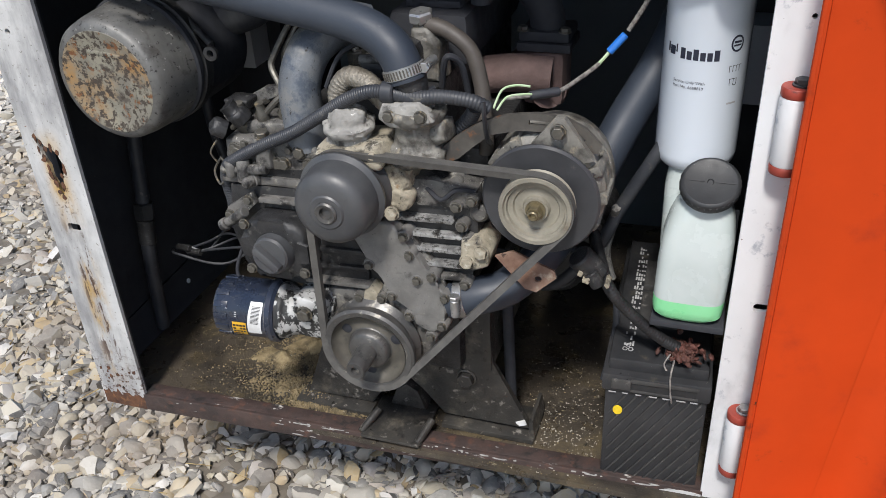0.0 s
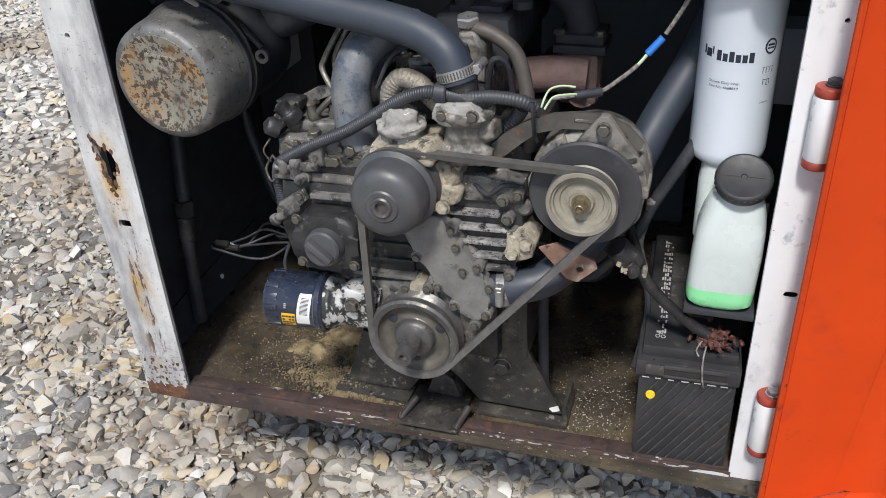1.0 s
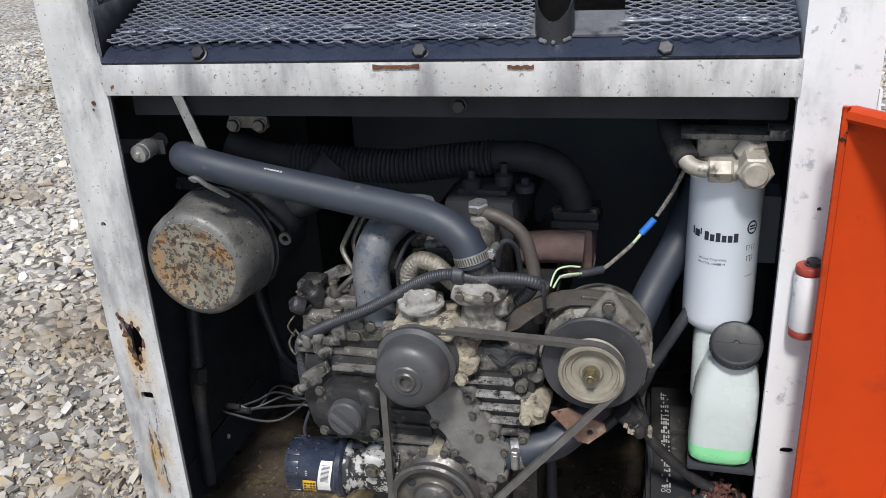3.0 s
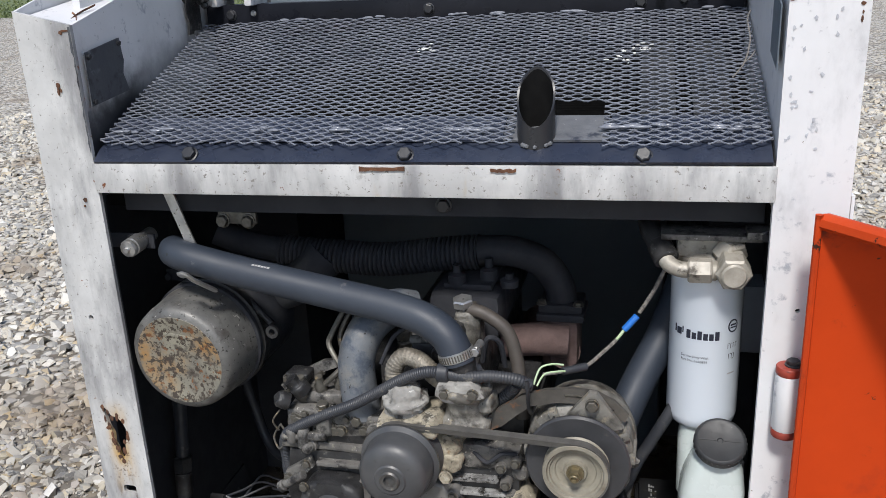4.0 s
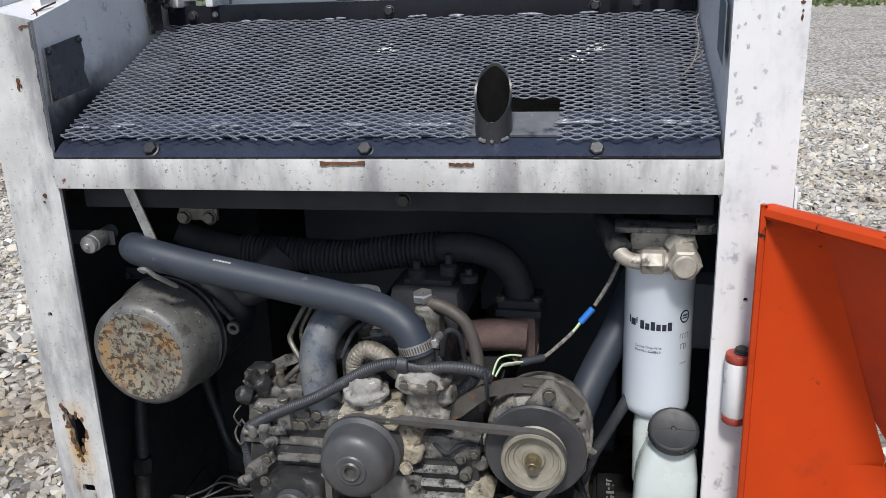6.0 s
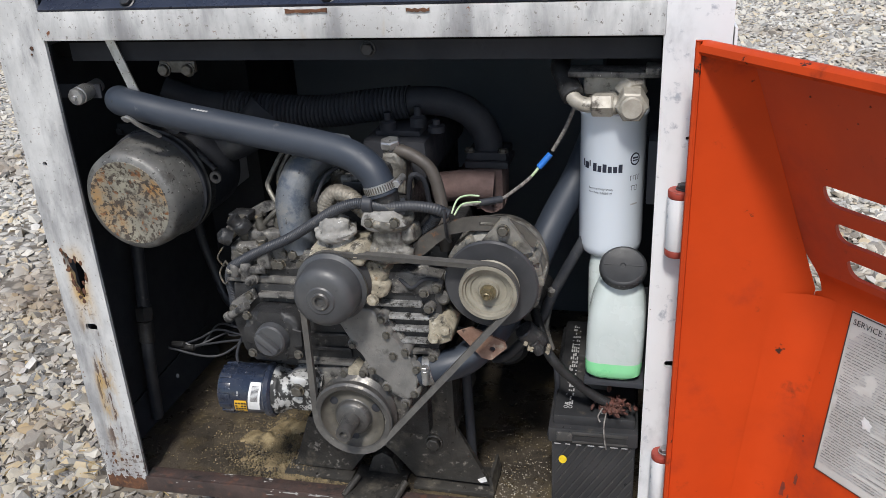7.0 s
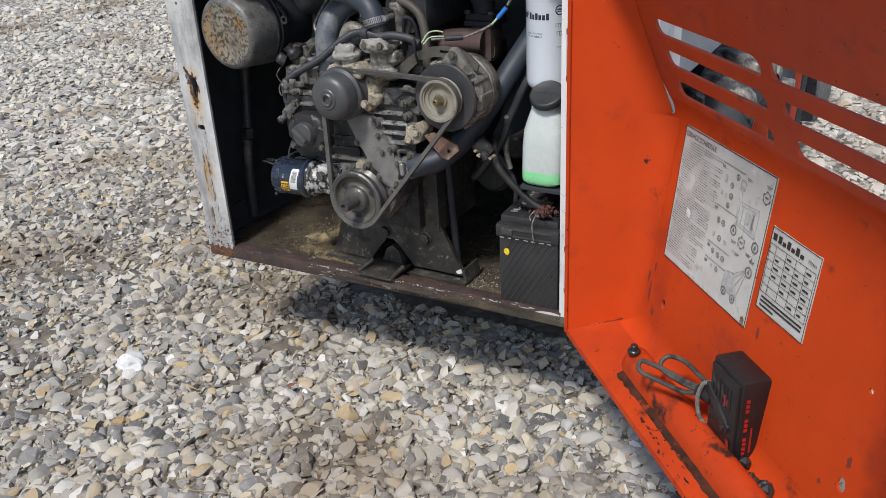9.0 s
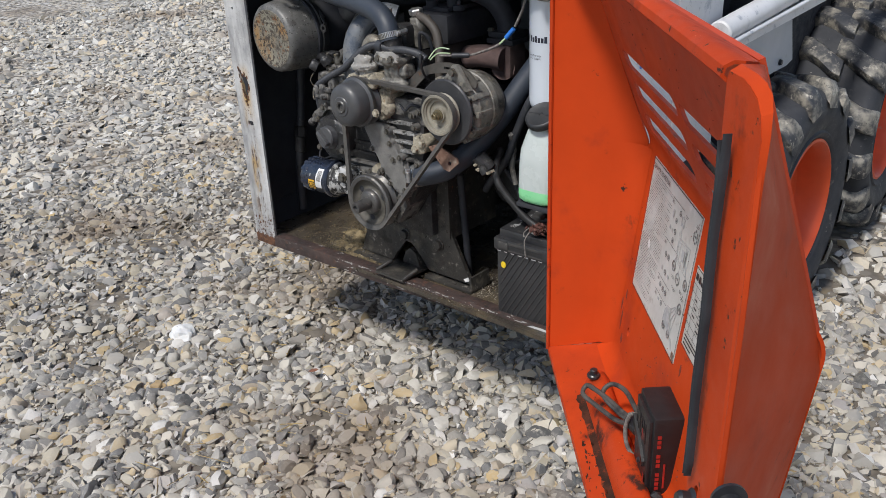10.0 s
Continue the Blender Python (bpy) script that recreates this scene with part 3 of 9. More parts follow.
def rod(bm, p, q, r, seg=16, cap=0.0):
    p, q = Vector(p), Vector(q)
    ln = (q - p).length
    c = cap or r * 0.15
    return lathe(bm, [(0, 0), (r - c, 0), (r, c), (r, ln - c), (r - c, ln), (0, ln)], axis(p, q - p), seg)


def spline(pts, sub=8):
    pts = [Vector(p) for p in pts]
    out = []
    for i in range(len(pts) - 1):
        p0, p1, p2, p3 = pts[max(i - 1, 0)], pts[i], pts[i + 1], pts[min(i + 2, len(pts) - 1)]
        for k in range(sub):
            t = k / sub
            out.append(0.5 * ((2 * p1) + (p2 - p0) * t + (2 * p0 - 5 * p1 + 4 * p2 - p3) * t * t + (3 * p1 - p0 - 3 * p2 + p3) * t ** 3))
    out.append(pts[-1])
    return out


def tube(bm, pts, r, seg=14, sub=8, ripple=0.0, pitch=0.0, smooth=True, squash=1.0):
    """A bent tube of radius r through pts; ripple and pitch make it corrugated."""
    path = spline(pts, sub) if smooth else [Vector(p) for p in pts]
    if pitch:
        run = [0.0]
        for a, b in zip(path, path[1:]):
            run.append(run[-1] + (b - a).length)
        n = int(run[-1] / pitch * 4)
        fine, j = [], 0
        for k in range(n + 1):
            s = run[-1] * k / n
            while j < len(run) - 2 and run[j + 1] < s:
                j += 1
            fine.append(path[j].lerp(path[j + 1], (s - run[j]) / max(run[j + 1] - run[j], 1e-9)))
        path = fine
    d = (path[1] - path[0]).normalized()
    nrm = d.orthogonal().normalized()
    rings = []
    for i, p in enumerate(path):
        t = (path[min(i + 1, len(path) - 1)] - path[max(i - 1, 0)]).normalized()
        nrm = (nrm - t * nrm.dot(t)).normalized()
        bi = t.cross(nrm)
        rr = r + (ripple * (1, 0.6, -1, 0.6)[i % 4] if pitch else 0)
        rings.append([bm.verts.new(p + rr * (math.cos(2 * math.pi * k / seg) * nrm + squash * math.sin(2 * math.pi * k / seg) * bi)) for k in range(seg)])
    for a, b in zip(rings, rings[1:]):
        for k in range(seg):
            bm.faces.new((a[k], a[(k + 1) % seg], b[(k + 1) % seg], b[k]))
    bm.faces.new(rings[0][::-1])
    bm.faces.new(rings[-1])
    return bm


def prism(bm, poly, y0, y1, bevel=0.0, m=None, seg=2):
    """A polygon in x and z, from y0 back to y1, its front edge rounded."""
    a = [bm.verts.new((x, y0, z)) for x, z in poly]
    b = [bm.verts.new((x, y1, z)) for x, z in poly]
    n = len(poly)
    fa = bm.faces.new(a)
    bm.faces.new(b[::-1])
    for k in range(n):
        bm.faces.new((a[k], b[k], b[(k + 1) % n], a[(k + 1) % n]))
    vs = a + b
    if bevel:
        r = bmesh.ops.bevel(bm, geom=list(fa.edges), offset=bevel, segments=seg, affect="EDGES", profile=0.6)
        vs = list({v for f in r["faces"] for v in f.verts} | {v for v in vs if v.is_valid})
    if m is not None:
        bmesh.ops.transform(bm, matrix=m, verts=list({w for v in vs if v.is_valid for f in v.link_faces for w in f.verts}))
    return bm


def sheet(bm, loops, place, thick):
    """A flat sheet with holes: loops of 2D points, the outer one first; place maps (a, b) to the world."""
    es = []
    for lp in loops:
        vs = [bm.verts.new(place(a, b)) for a, b in lp]
        es += [bm.edges.new((vs[k], vs[(k + 1) % len(vs)])) for k in range(len(vs))]
    r = bmesh.ops.triangle_fill(bm, use_beauty=True, use_dissolve=False, edges=es)
    fs = [g for g in r["geom"] if isinstance(g, bmesh.types.BMFace)]
    bmesh.ops.recalc_face_normals(bm, faces=fs)
    nrm = fs[0].normal.copy()
    if nrm.y < -1e-4:
        nrm.negate()
    ex = bmesh.ops.extrude_face_region(bm, geom=fs)
    bmesh.ops.translate(bm, verts=[g for g in ex["geom"] if isinstance(g, bmesh.types.BMVert)], vec=nrm * thick)
    return bm


def rounded(x0, x1, z0, z1, r, n=4):
    out = []
    for cx, cz, a0 in ((x1 - r, z1 - r, 0), (x0 + r, z1 - r, 90), (x0 + r, z0 + r, 180), (x1 - r, z0 + r, 270)):
        for k in range(n + 1):
            a = radians(a0 + 90 * k / n)
            out.append((cx + r * math.cos(a), cz + r * math.sin(a)))
    return out


def ring(cx, cz, r, n=14, rz=None):
    return [(cx + r * math.cos(2 * math.pi * k / n), cz + (rz or r) * math.sin(2 * math.pi * k / n)) for k in range(n)]


BOLTS = {}


def bolt(parent, p, d=FRONT, size=0.012, mat=None, name="bolt"):
    """A flanged hex bolt head; size is across the flats."""
    mat = mat or bolt_steel
    key = (round(size, 4), mat.name)
    if key not in BOLTS:
        bm = bmesh.new()
        r, h = size * 0.577, size * 0.55
        lathe(bm, [(0, 0), (size * 0.72, 0), (size * 0.72, h * 0.22), (size * 0.6, h * 0.3)], Matrix.Identity(4), 14)
        lathe(bm, [(r, h * 0.2), (r, h * 0.92), (r * 0.86, h), (0, h)], Matrix.Identity(4), 6)
        me = bpy.data.meshes.new("bolt")
        bm.to_mesh(me)
        bm.free()
        finish(me, 30)
        me.materials.append(mat)
        BOLTS[key] = me
    ob = new(name, BOLTS[key])
    ob.parent = parent
    ob.matrix_basis = Matrix.Translation(-ORIGIN[parent]) @ axis(p, d) @ Matrix.Rotation(random.random() * 3, 4, "Z")
    return ob


def words(text, height, mat, parent, place, name="lettering", label=""):
    """Flat lettering; place maps (right, up) in metres, from the text's lower left corner, to the world."""
    cu = bpy.data.curves.new("lettering", "FONT")
    cu.body = text
    cu.size = height * 1.38
    cu.resolution_u = 2
    tmp = new("lettering_source", cu)
    me0 = bpy.data.meshes.new_from_object(tmp.evaluated_get(bpy.context.evaluated_depsgraph_get()))
    bpy.data.objects.remove(tmp)
    bm = bmesh.new()
    bm.from_mesh(me0)
    bpy.data.meshes.remove(me0)
    for v in bm.verts:
        v.co = place(v.co.x, v.co.y)
    return part(name, bm, mat, parent, label)


def bars(rects, place):
    """Flat bars (a0, a1, b0, b1) laid on a surface."""
    bm = bmesh.new()
    for a0, a1, b0, b1 in rects:
        n = max(1, int((a1 - a0) / 0.006))
        lo = [bm.verts.new(place(a0 + (a1 - a0) * k / n, b0)) for k in range(n + 1)]
        hi = [bm.verts.new(place(a0 + (a1 - a0) * k / n, b1)) for k in range(n + 1)]
        for k in range(n):
            bm.faces.new((lo[k], lo[k + 1], hi[k + 1], hi[k]))
    return bm


def mesh_arrays(name, verts, faces, mat):
    me = bpy.data.meshes.new(name)
    k = faces.shape[1]
    me.vertices.add(len(verts))
    me.vertices.foreach_set("co", verts.astype(np.float32).ravel())
    me.loops.add(faces.size)
    me.loops.foreach_set("vertex_index", faces.astype(np.int32).ravel())
    me.polygons.add(len(faces))
    me.polygons.foreach_set("loop_start", np.arange(0, faces.size, k, dtype=np.int32))
    me.update(calc_edges=True)
    me.shade_flat()
    me.materials.append(mat)
    return me


# ---- ground ----
bm = bmesh.new()
bmesh.ops.create_grid(bm, x_segments=2, y_segments=2, size=400)
me = bpy.data.meshes.new("ground")
bm.to_mesh(me)
bm.free()
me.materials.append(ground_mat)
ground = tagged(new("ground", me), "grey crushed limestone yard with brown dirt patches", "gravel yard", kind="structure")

grass_v, grass_f = [], []
rng = np.random.default_rng(5)
for k in range(14000):
    gx = rng.uniform(-60, 30)
    gy = 27 + 1.5 * math.sin(gx * 0.5) + 0.12 * max(0, gx + 10) + rng.exponential(9)
    h, w, a = rng.uniform(0.05, 0.16), rng.uniform(0.04, 0.12), rng.uniform(0, 6.28)
    c, s = math.cos(a) * w, math.sin(a) * w
    i = len(grass_v)
    grass_v += [(gx - c, gy - s, 0), (gx + c, gy + s, 0), (gx + rng.normal(0, 0.05), gy + rng.normal(0, 0.05), h)]
    grass_f.append((i, i + 1, i + 2))
tagged(new("grass_tufts", mesh_arrays("grass_tufts", np.array(grass_v), np.array(grass_f), grass_mat)), "short green grass tufts beyond the gravel", "grass", kind="stuff")
bm = bmesh.new()
edge = [(-90 + 4 * k, 28 + 1.2 * math.sin(k * 1.1) + 0.8 * math.sin(k * 2.7) + 0.12 * max(0, -80 + 4 * k)) for k in range(41)]
lo = [bm.verts.new((x, y, 0.012)) for x, y in edge]
hi = [bm.verts.new((x, 220, 0.012)) for x, y in edge]
for k in range(40):
    bm.faces.new((lo[k], lo[k + 1], hi[k + 1], hi[k]))
me = bpy.data.meshes.new("lawn")
bm.to_mesh(me)
bm.free()
me.materials.append(grass_mat)
tagged(new("lawn", me), "green lawn at the far edge of the gravel yard", "lawn", kind="structure")
# far hedge of small leaves beyond the lawn
hv, hf = [], []
for k in range(9000):
    c = Vector((-70 + 130 * rng.random(), 74 + rng.normal(0, 1.6), 0))
    top = 3.2 + 1.6 * noise.noise((c.x * 0.25, 0, 0)) + 0.8 * noise.noise((c.x * 0.9, 3, 0))
    c.z = top * rng.random() ** 0.7
    i = len(hv)
    for q in range(3):
        hv.append(tuple(c + Vector((rng.normal(0, 0.32), rng.normal(0, 0.32), rng.normal(0, 0.26)))))
    hf.append((i, i + 1, i + 2))
hedge_mat = surface("dark hedge leaves", (0.03, 0.055, 0.018), (0.06, 0.09, 0.03), 1.5, 0.8, 0.1, bump=0.0)
tagged(new("far_hedge", mesh_arrays("far_hedge", np.array(hv), np.array(hf), hedge_mat)), "dark green leafy hedge far beyond the lawn", "hedge", kind="stuff")

# ---- loader body ----
loader = thing("skid_steer_loader", (0, 0.9, 0.0), "white and black compact loader body with open rear engine bay", "loader")
LX, RX = -0.437, 0.452          # inner faces of the posts
SILL = 0.345


def on_front(y):
    return lambda a, b: Vector((a, y, b))


# rear posts: a front plate, an inner and an outer plate
bm = bmesh.new()
hole = [(-0.499, 0.806), (-0.492, 0.800), (-0.486, 0.790), (-0.478, 0.789), (-0.469, 0.781), (-0.464, 0.766), (-0.464, 0.756), (-0.470, 0.745), (-0.472, 0.728), (-0.477, 0.714), (-0.482, 0.716), (-0.485, 0.733), (-0.489, 0.744), (-0.488, 0.760), (-0.494, 0.772), (-0.497, 0.788)]
sheet(bm, [[(LX, 0.318), (LX, 1.375), (-0.522, 1.395), (-0.522, 0.312)], hole, ring(-0.489, 0.955, 0.0042, 10), rounded(-0.488, -0.466, 0.653, 0.667, 0.004, 3)], on_front(0.0), 0.006)
left_post = part("left_post", bm, post_paint, loader, "white post plate with rust holes and chips")
bm = bmesh.new()
jag = [(-0.520 + 0.081 * k / 22, 0.340 + 0.016 * noise.noise((k * 0.55, 2.0, 0.0)) + 0.006 * noise.noise((k * 1.9, 5.0, 0.0))) for k in range(23)]
sheet(bm, [[(-0.520, 0.3135)] + jag + [(-0.439, 0.3135)]], on_front(-0.0008), 0.001)
for k in range(16):
    cx, cz, r = random.uniform(-0.515, -0.445), random.uniform(0.352, 0.40), random.uniform(0.001, 0.0035)
    sheet(bm, [[(cx + r * random.uniform(0.6, 1.3) * math.cos(6.2832 * q / 7), cz + r * random.uniform(0.6, 1.6) * math.sin(6.2832 * q / 7)) for q in range(7)]], on_front(-0.0008), 0.001)
part("rust_patch", bm, bare_rust, left_post, "bare rusty foot of the post")
# crust of rust round the ragged hole
bm = bmesh.new()
for k in range(26):
    a = 2 * math.pi * k / 26
    hx, hz = hole[int(k * len(hole) / 26)]
    bmesh.ops.create_icosphere(bm, subdivisions=1, radius=1.0, matrix=Matrix.Translation((hx + random.uniform(-.002, .002), -0.0005, hz + random.uniform(-.004, .003))) @ Matrix.Diagonal((random.uniform(.002, .0045), 0.0012, random.uniform(.003, .008), 1)))
tagged(part("rust_crust", bm, bare_rust, left_post), "rust crust round a torn hole", kind="stuff")
bm = bmesh.new()
sheet(bm, [[(RX, 0.330), (RX, 1.378), (0.536, 1.394), (0.536, 0.330)], rounded(0.479, 0.497, 0.657, 0.668, 0.005, 3), ring(0.490, 1.012, 0.003, 8)], on_front(0.0), 0.006)
right_post = part("right_post", bm, white_paint, loader, "white post plate with paint chips")
# towers above the beam: inner walls, outer walls, top trays
for side, xi, xo, zf, zo in (("left_tower", LX, -0.522, 1.375, 1.395), ("right_tower", RX, 0.536, 1.378, 1.394)):
    sgn = -1 if side == "left_tower" else 1
    bm = bmesh.new()
    prof = [(0.006, 0.33 if sgn > 0 else 0.318), (0.006, zf), (0.24, 1.432), (0.40, 1.46), (0.40, 1.15), (0.012, 1.14), (0.010, 1.10), (0.010, 0.35)]
    sheet(bm, [prof], lambda a, b, x=xi: Vector((x, a, b)), 0.004)
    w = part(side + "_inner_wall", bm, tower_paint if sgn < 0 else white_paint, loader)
    bm = bmesh.new()
    sheet(bm, [[(0.006, 1.16), (0.006, zo), (0.22, 1.452), (0.46, 1.47), (0.46, 1.16)]], lambda a, b, x=xo: Vector((x - sgn * 0.004, a, b)), 0.004)
    part(side + "_outer_wall", bm, white_paint, loader)
    bm = bmesh.new()
    v = [bm.verts.new(c) for c in ((xi + sgn * .003, 0.005, zf - 0.012), (xo - sgn * .006, 0.005, zo - 0.014), (xo - sgn * .006, 0.46, 1.445), (xi + sgn * .003, 0.42, 1.44))]
    bm.faces.new(v)
    shell(bm, 0.004)
    part(side + "_tray", bm, white_paint, loader, "white tower top")
    # raised link plate behind the tower
    bm = bmesh.new()
    sheet(bm, [[(0.10, 1.39), (0.12, 1.75), (0.30, 1.95), (0.44, 1.9), (0.42, 1.42)]], lambda a, b, x=xi + sgn * 0.048: Vector((x, a, b)), 0.012)
    part("arm_link", bm, white_paint, loader, "white lift arm link plate")
# white outer side of the rear post with a blue decal and a greasy pin
bm = bmesh.new()
box(bm, 0.5385, 0.5425, 0.008, 0.338, 0.33, 1.155, 0.001)
side_panel = part("outer_side_panel", bm, white_paint, loader, "white outer side panel")
bm = bmesh.new()
sheet(bm, [rounded(0.176, 0.212, 0.884, 0.925, 0.004, 3)], lambda a, b: Vector((0.5428, a, b)), 0.0008)
part("blue_decal", bm, wire_blue, side_panel, "small blue decal")
# greasy pivot ends on the inner walls
for x0, sgn, y in ((LX, 1, 0.325), (RX, -1, 0.34)):
    bm = bmesh.new()
    lathe(bm, [(0, 0), (0.026, 0), (0.026, 0.006), (0.019, 0.010), (0.018, 0.026), (0.009, 0.032), (0, 0.032)], axis((x0 + sgn * 0.003, y, 1.405), (sgn, -0.15, 0)), 18)
    for k in range(30):
        a, r = random.uniform(0, 6.28), random.uniform(0.004, 0.022)
        bmesh.ops.create_icosphere(bm, subdivisions=1, radius=random.uniform(0.003, 0.008), matrix=Matrix.Translation((x0 + sgn * random.uniform(0.005, 0.034), y + r * math.cos(a), 1.40 + r * math.sin(a))))
    tagged(part("grease_pivot", bm, engine_dark, loader), "black greasy pivot end", kind="stuff")
# rust spots and scrapes on the tower fronts and trays
for x, z, w, h in ((-0.470, 1.297, 0.003, 0.004), (-0.471, 1.289, 0.0018, 0.006), (-0.467, 1.290, 0.0014, 0.003), (-0.461, 1.137, 0.003, 0.004), (-0.463, 1.128, 0.0014, 0.002), (-0.446, 1.368, 0.006, 0.0018), (-0.452, 1.366, 0.003, 0.003), (0.527, 1.371, 0.003, 0.0022), (0.5275, 1.362, 0.0012, 0.002), (0.5272, 1.355, 0.0014, 0.004), (0.455, 1.377, 0.003, 0.0012)):
    bm = bmesh.new()
    sheet(bm, [[(x + w * random.uniform(0.7, 1.15) * math.cos(6.2832 * k / 11), z + h * random.uniform(0.7, 1.15) * math.sin(6.2832 * k / 11)) for k in range(11)]], on_front(-0.0008), 0.0012)
    part("rust_spot", bm, bare_rust, loader, "rust spot through the white paint")
for pts, wid in (([(0.318, 1.40), (0.312, 1.375), (0.318, 1.352), (0.312, 1.335)], 0.012), ([(0.335, 1.40), (0.338, 1.36), (0.334, 1.34)], 0.016)):
    bm = bmesh.new()
    edge_a = [(y - wid * random.uniform(0.5, 1.1), z) for y, z in pts]
    edge_b = [(y + wid * random.uniform(0.5, 1.1), z) for y, z in reversed(pts)]
    sheet(bm, [edge_a + edge_b], lambda a, b: Vector((LX + 0.0066, a, b)), 0.0012)
    part("grease_run", bm, engine_dark, loader, "black grease run down the wall")
# ragged line where the paint has worn off the tower's front edge
bm = bmesh.new()
wear = [(LX - 0.0005, 1.205 + 0.168 * k / 26) for k in range(27)]
sheet(bm, [wear + [(LX - 0.0012 - 0.0042 * abs(noise.noise((k * 0.7, 3.0, 0))) - (0.002 if k > 20 else 0), 1.205 + 0.168 * k / 26) for k in range(26, -1, -1)]], on_front(-0.0008), 0.001)
part("edge_wear", bm, dull_plate, loader, "bare dark edge of the tower")
bm = bmesh.new()
for k in range(22):
    x, z = RX + 0.007 + 0.05 * random.random() ** 2, random.uniform(1.20, 1.37)
    sheet(bm, [[(x + 0.0026 * random.uniform(0.3, 1.1) * math.cos(6.2832 * j / 7), z + 0.0035 * random.uniform(0.2, 1.2) * math.sin(6.2832 * j / 7)) for j in range(7)]], on_front(-0.0008), 0.0006)
tagged(part("paint_blister", bm, dull_white, loader), "lifted flakes of paint", kind="stuff")
bm = bmesh.new()
tube(bm, [(-0.468, 0.035, 1.374), (-0.472, 0.075, 1.386), (-0.468, 0.11, 1.395)], 0.0022, 6, squash=0.5)
tube(bm, [(-0.458, 0.045, 1.375), (-0.468, 0.062, 1.382), (-0.482, 0.075, 1.387)], 0.0018, 6, squash=0.5)
part("rust_streak", bm, bare_rust, loader, "rust streaks on the tower top")
# stamped plates on the inner walls
bm = bmesh.new()
sheet(bm, [[(0.012, 1.338), (0.098, 1.350), (0.102, 1.318), (0.096, 1.30), (0.105, 1.275), (0.010, 1.266)]], lambda a, b: Vector((LX + 0.0065, a, b)), 0.0015)
p = part("data_plate", bm, dull_plate, loader, "painted over data plate with a bent corner")
for y, z in ((0.018, 1.332), (0.092, 1.343), (0.016, 1.272)):
    bolt(p, (LX + 0.008, y, z), (1, 0, 0), 0.006, black_steel, "rivet")
bm = bmesh.new()
sheet(bm, [[(0.012, 1.30), (0.012, 1.372), (0.07, 1.385), (0.07, 1.315)]], lambda a, b: Vector((RX - 0.0065, a, b)), 0.0015)
part("data_plate", bm, slate_paint, loader, "small grey data plate")

# cross beam over the bay
bm = bmesh.new()
box(bm, LX - 0.002, RX + 0.002, -0.004, 0.004, 1.148, 1.192, 0.003)
beam = part("cross_beam", bm, chipped_white, loader, "white painted beam with rust specks")
bm = bmesh.new()
box(bm, LX, RX, 0.004, 0.06, 1.188, 1.194, 0.002)
box(bm, LX, RX, 0.056, 0.064, 1.106, 1.186, 0.002)
part("beam_flange", bm, bay_black, loader)
bm = bmesh.new()
for x0, x1, z0, z1 in ((-0.052, 0.008, 1.1835, 1.1885), (0.118, 0.150, 1.183, 1.187)):
    v = [(x0 + (x1 - x0) * k / 8, z0 + random.uniform(-0.001, 0.001)) for k in range(9)] + [(x1 + (x0 - x1) * k / 8, z1 + random.uniform(-0.001, 0.001)) for k in range(9)]
    sheet(bm, [v], on_front(-0.0062), 0.002)
pieces("rust_scrape", bm, bare_rust, beam, "rusty scrape")
bolt(loader, (0.043, 0.055, 1.122), FRONT, 0.016, black_steel)

# grille rail, expanded metal grille, rear rail
S0, S1 = Vector((0, 0.035, 1.222)), Vector((0, 0.375, 1.345))
SD = (S1 - S0).normalized()
SN = Vector((0, -SD.z, SD.y))
SLEN = (S1 - S0).length


def on_slope(x, s, lift=0.0):
    return Vector((x, 0, 0)) + S0 + SD * s + SN * lift


bm = bmesh.new()
v = [bm.verts.new(c) for c in ((LX + 0.004, -0.006, 1.1935), (RX - 0.004, -0.006, 1.1975), (RX - 0.004, 0.012, 1.210), (RX - 0.004, 0.06, 1.2265), (LX + 0.004, 0.06, 1.2245), (LX + 0.004, 0.012, 1.206))]
bm.faces.new((v[0], v[1], v[2], v[5]))
bm.faces.new((v[5], v[2], v[3], v[4]))
shell(bm, 0.004)
rail = part("grille_rail", bm, rail_black, loader, "blue black grille rail", 20)
for x in (-0.291, 0.008, 0.302):
    bolt(rail, (x, 0.0035, 1.2015), (0, -0.75, 0.66), 0.016, black_steel)
# the grille itself: twisted strands between the nodes of a diamond net
LW, SW = 0.0245, 0.0068
gv, gf = [], []
nx, ns = int((RX - LX - 0.012) / LW), int((SLEN + 0.032) / SW)
cut = (0.143, 0.248, -0.05, 0.082)


def strand(a, b, wa, wb, t):
    """A flat bar whose broad face tips towards the rear."""
    a, b = Vector(a), Vector(b)
    along = (b - a).normalized()
    side = along.cross(Vector((0, -0.40, 1))).normalized()
    up = side.cross(along).normalized() * t
    i = len(gv)
    for p, w in ((a, wa), (b, wb)):
        gv.extend([p - side * w - up, p + side * w - up, p + side * w + up, p - side * w + up])
    gf.extend([(i, i + 1, i + 5, i + 4), (i + 1, i + 2, i + 6, i + 5), (i + 2, i + 3, i + 7, i + 6), (i + 3, i, i + 4, i + 7)])


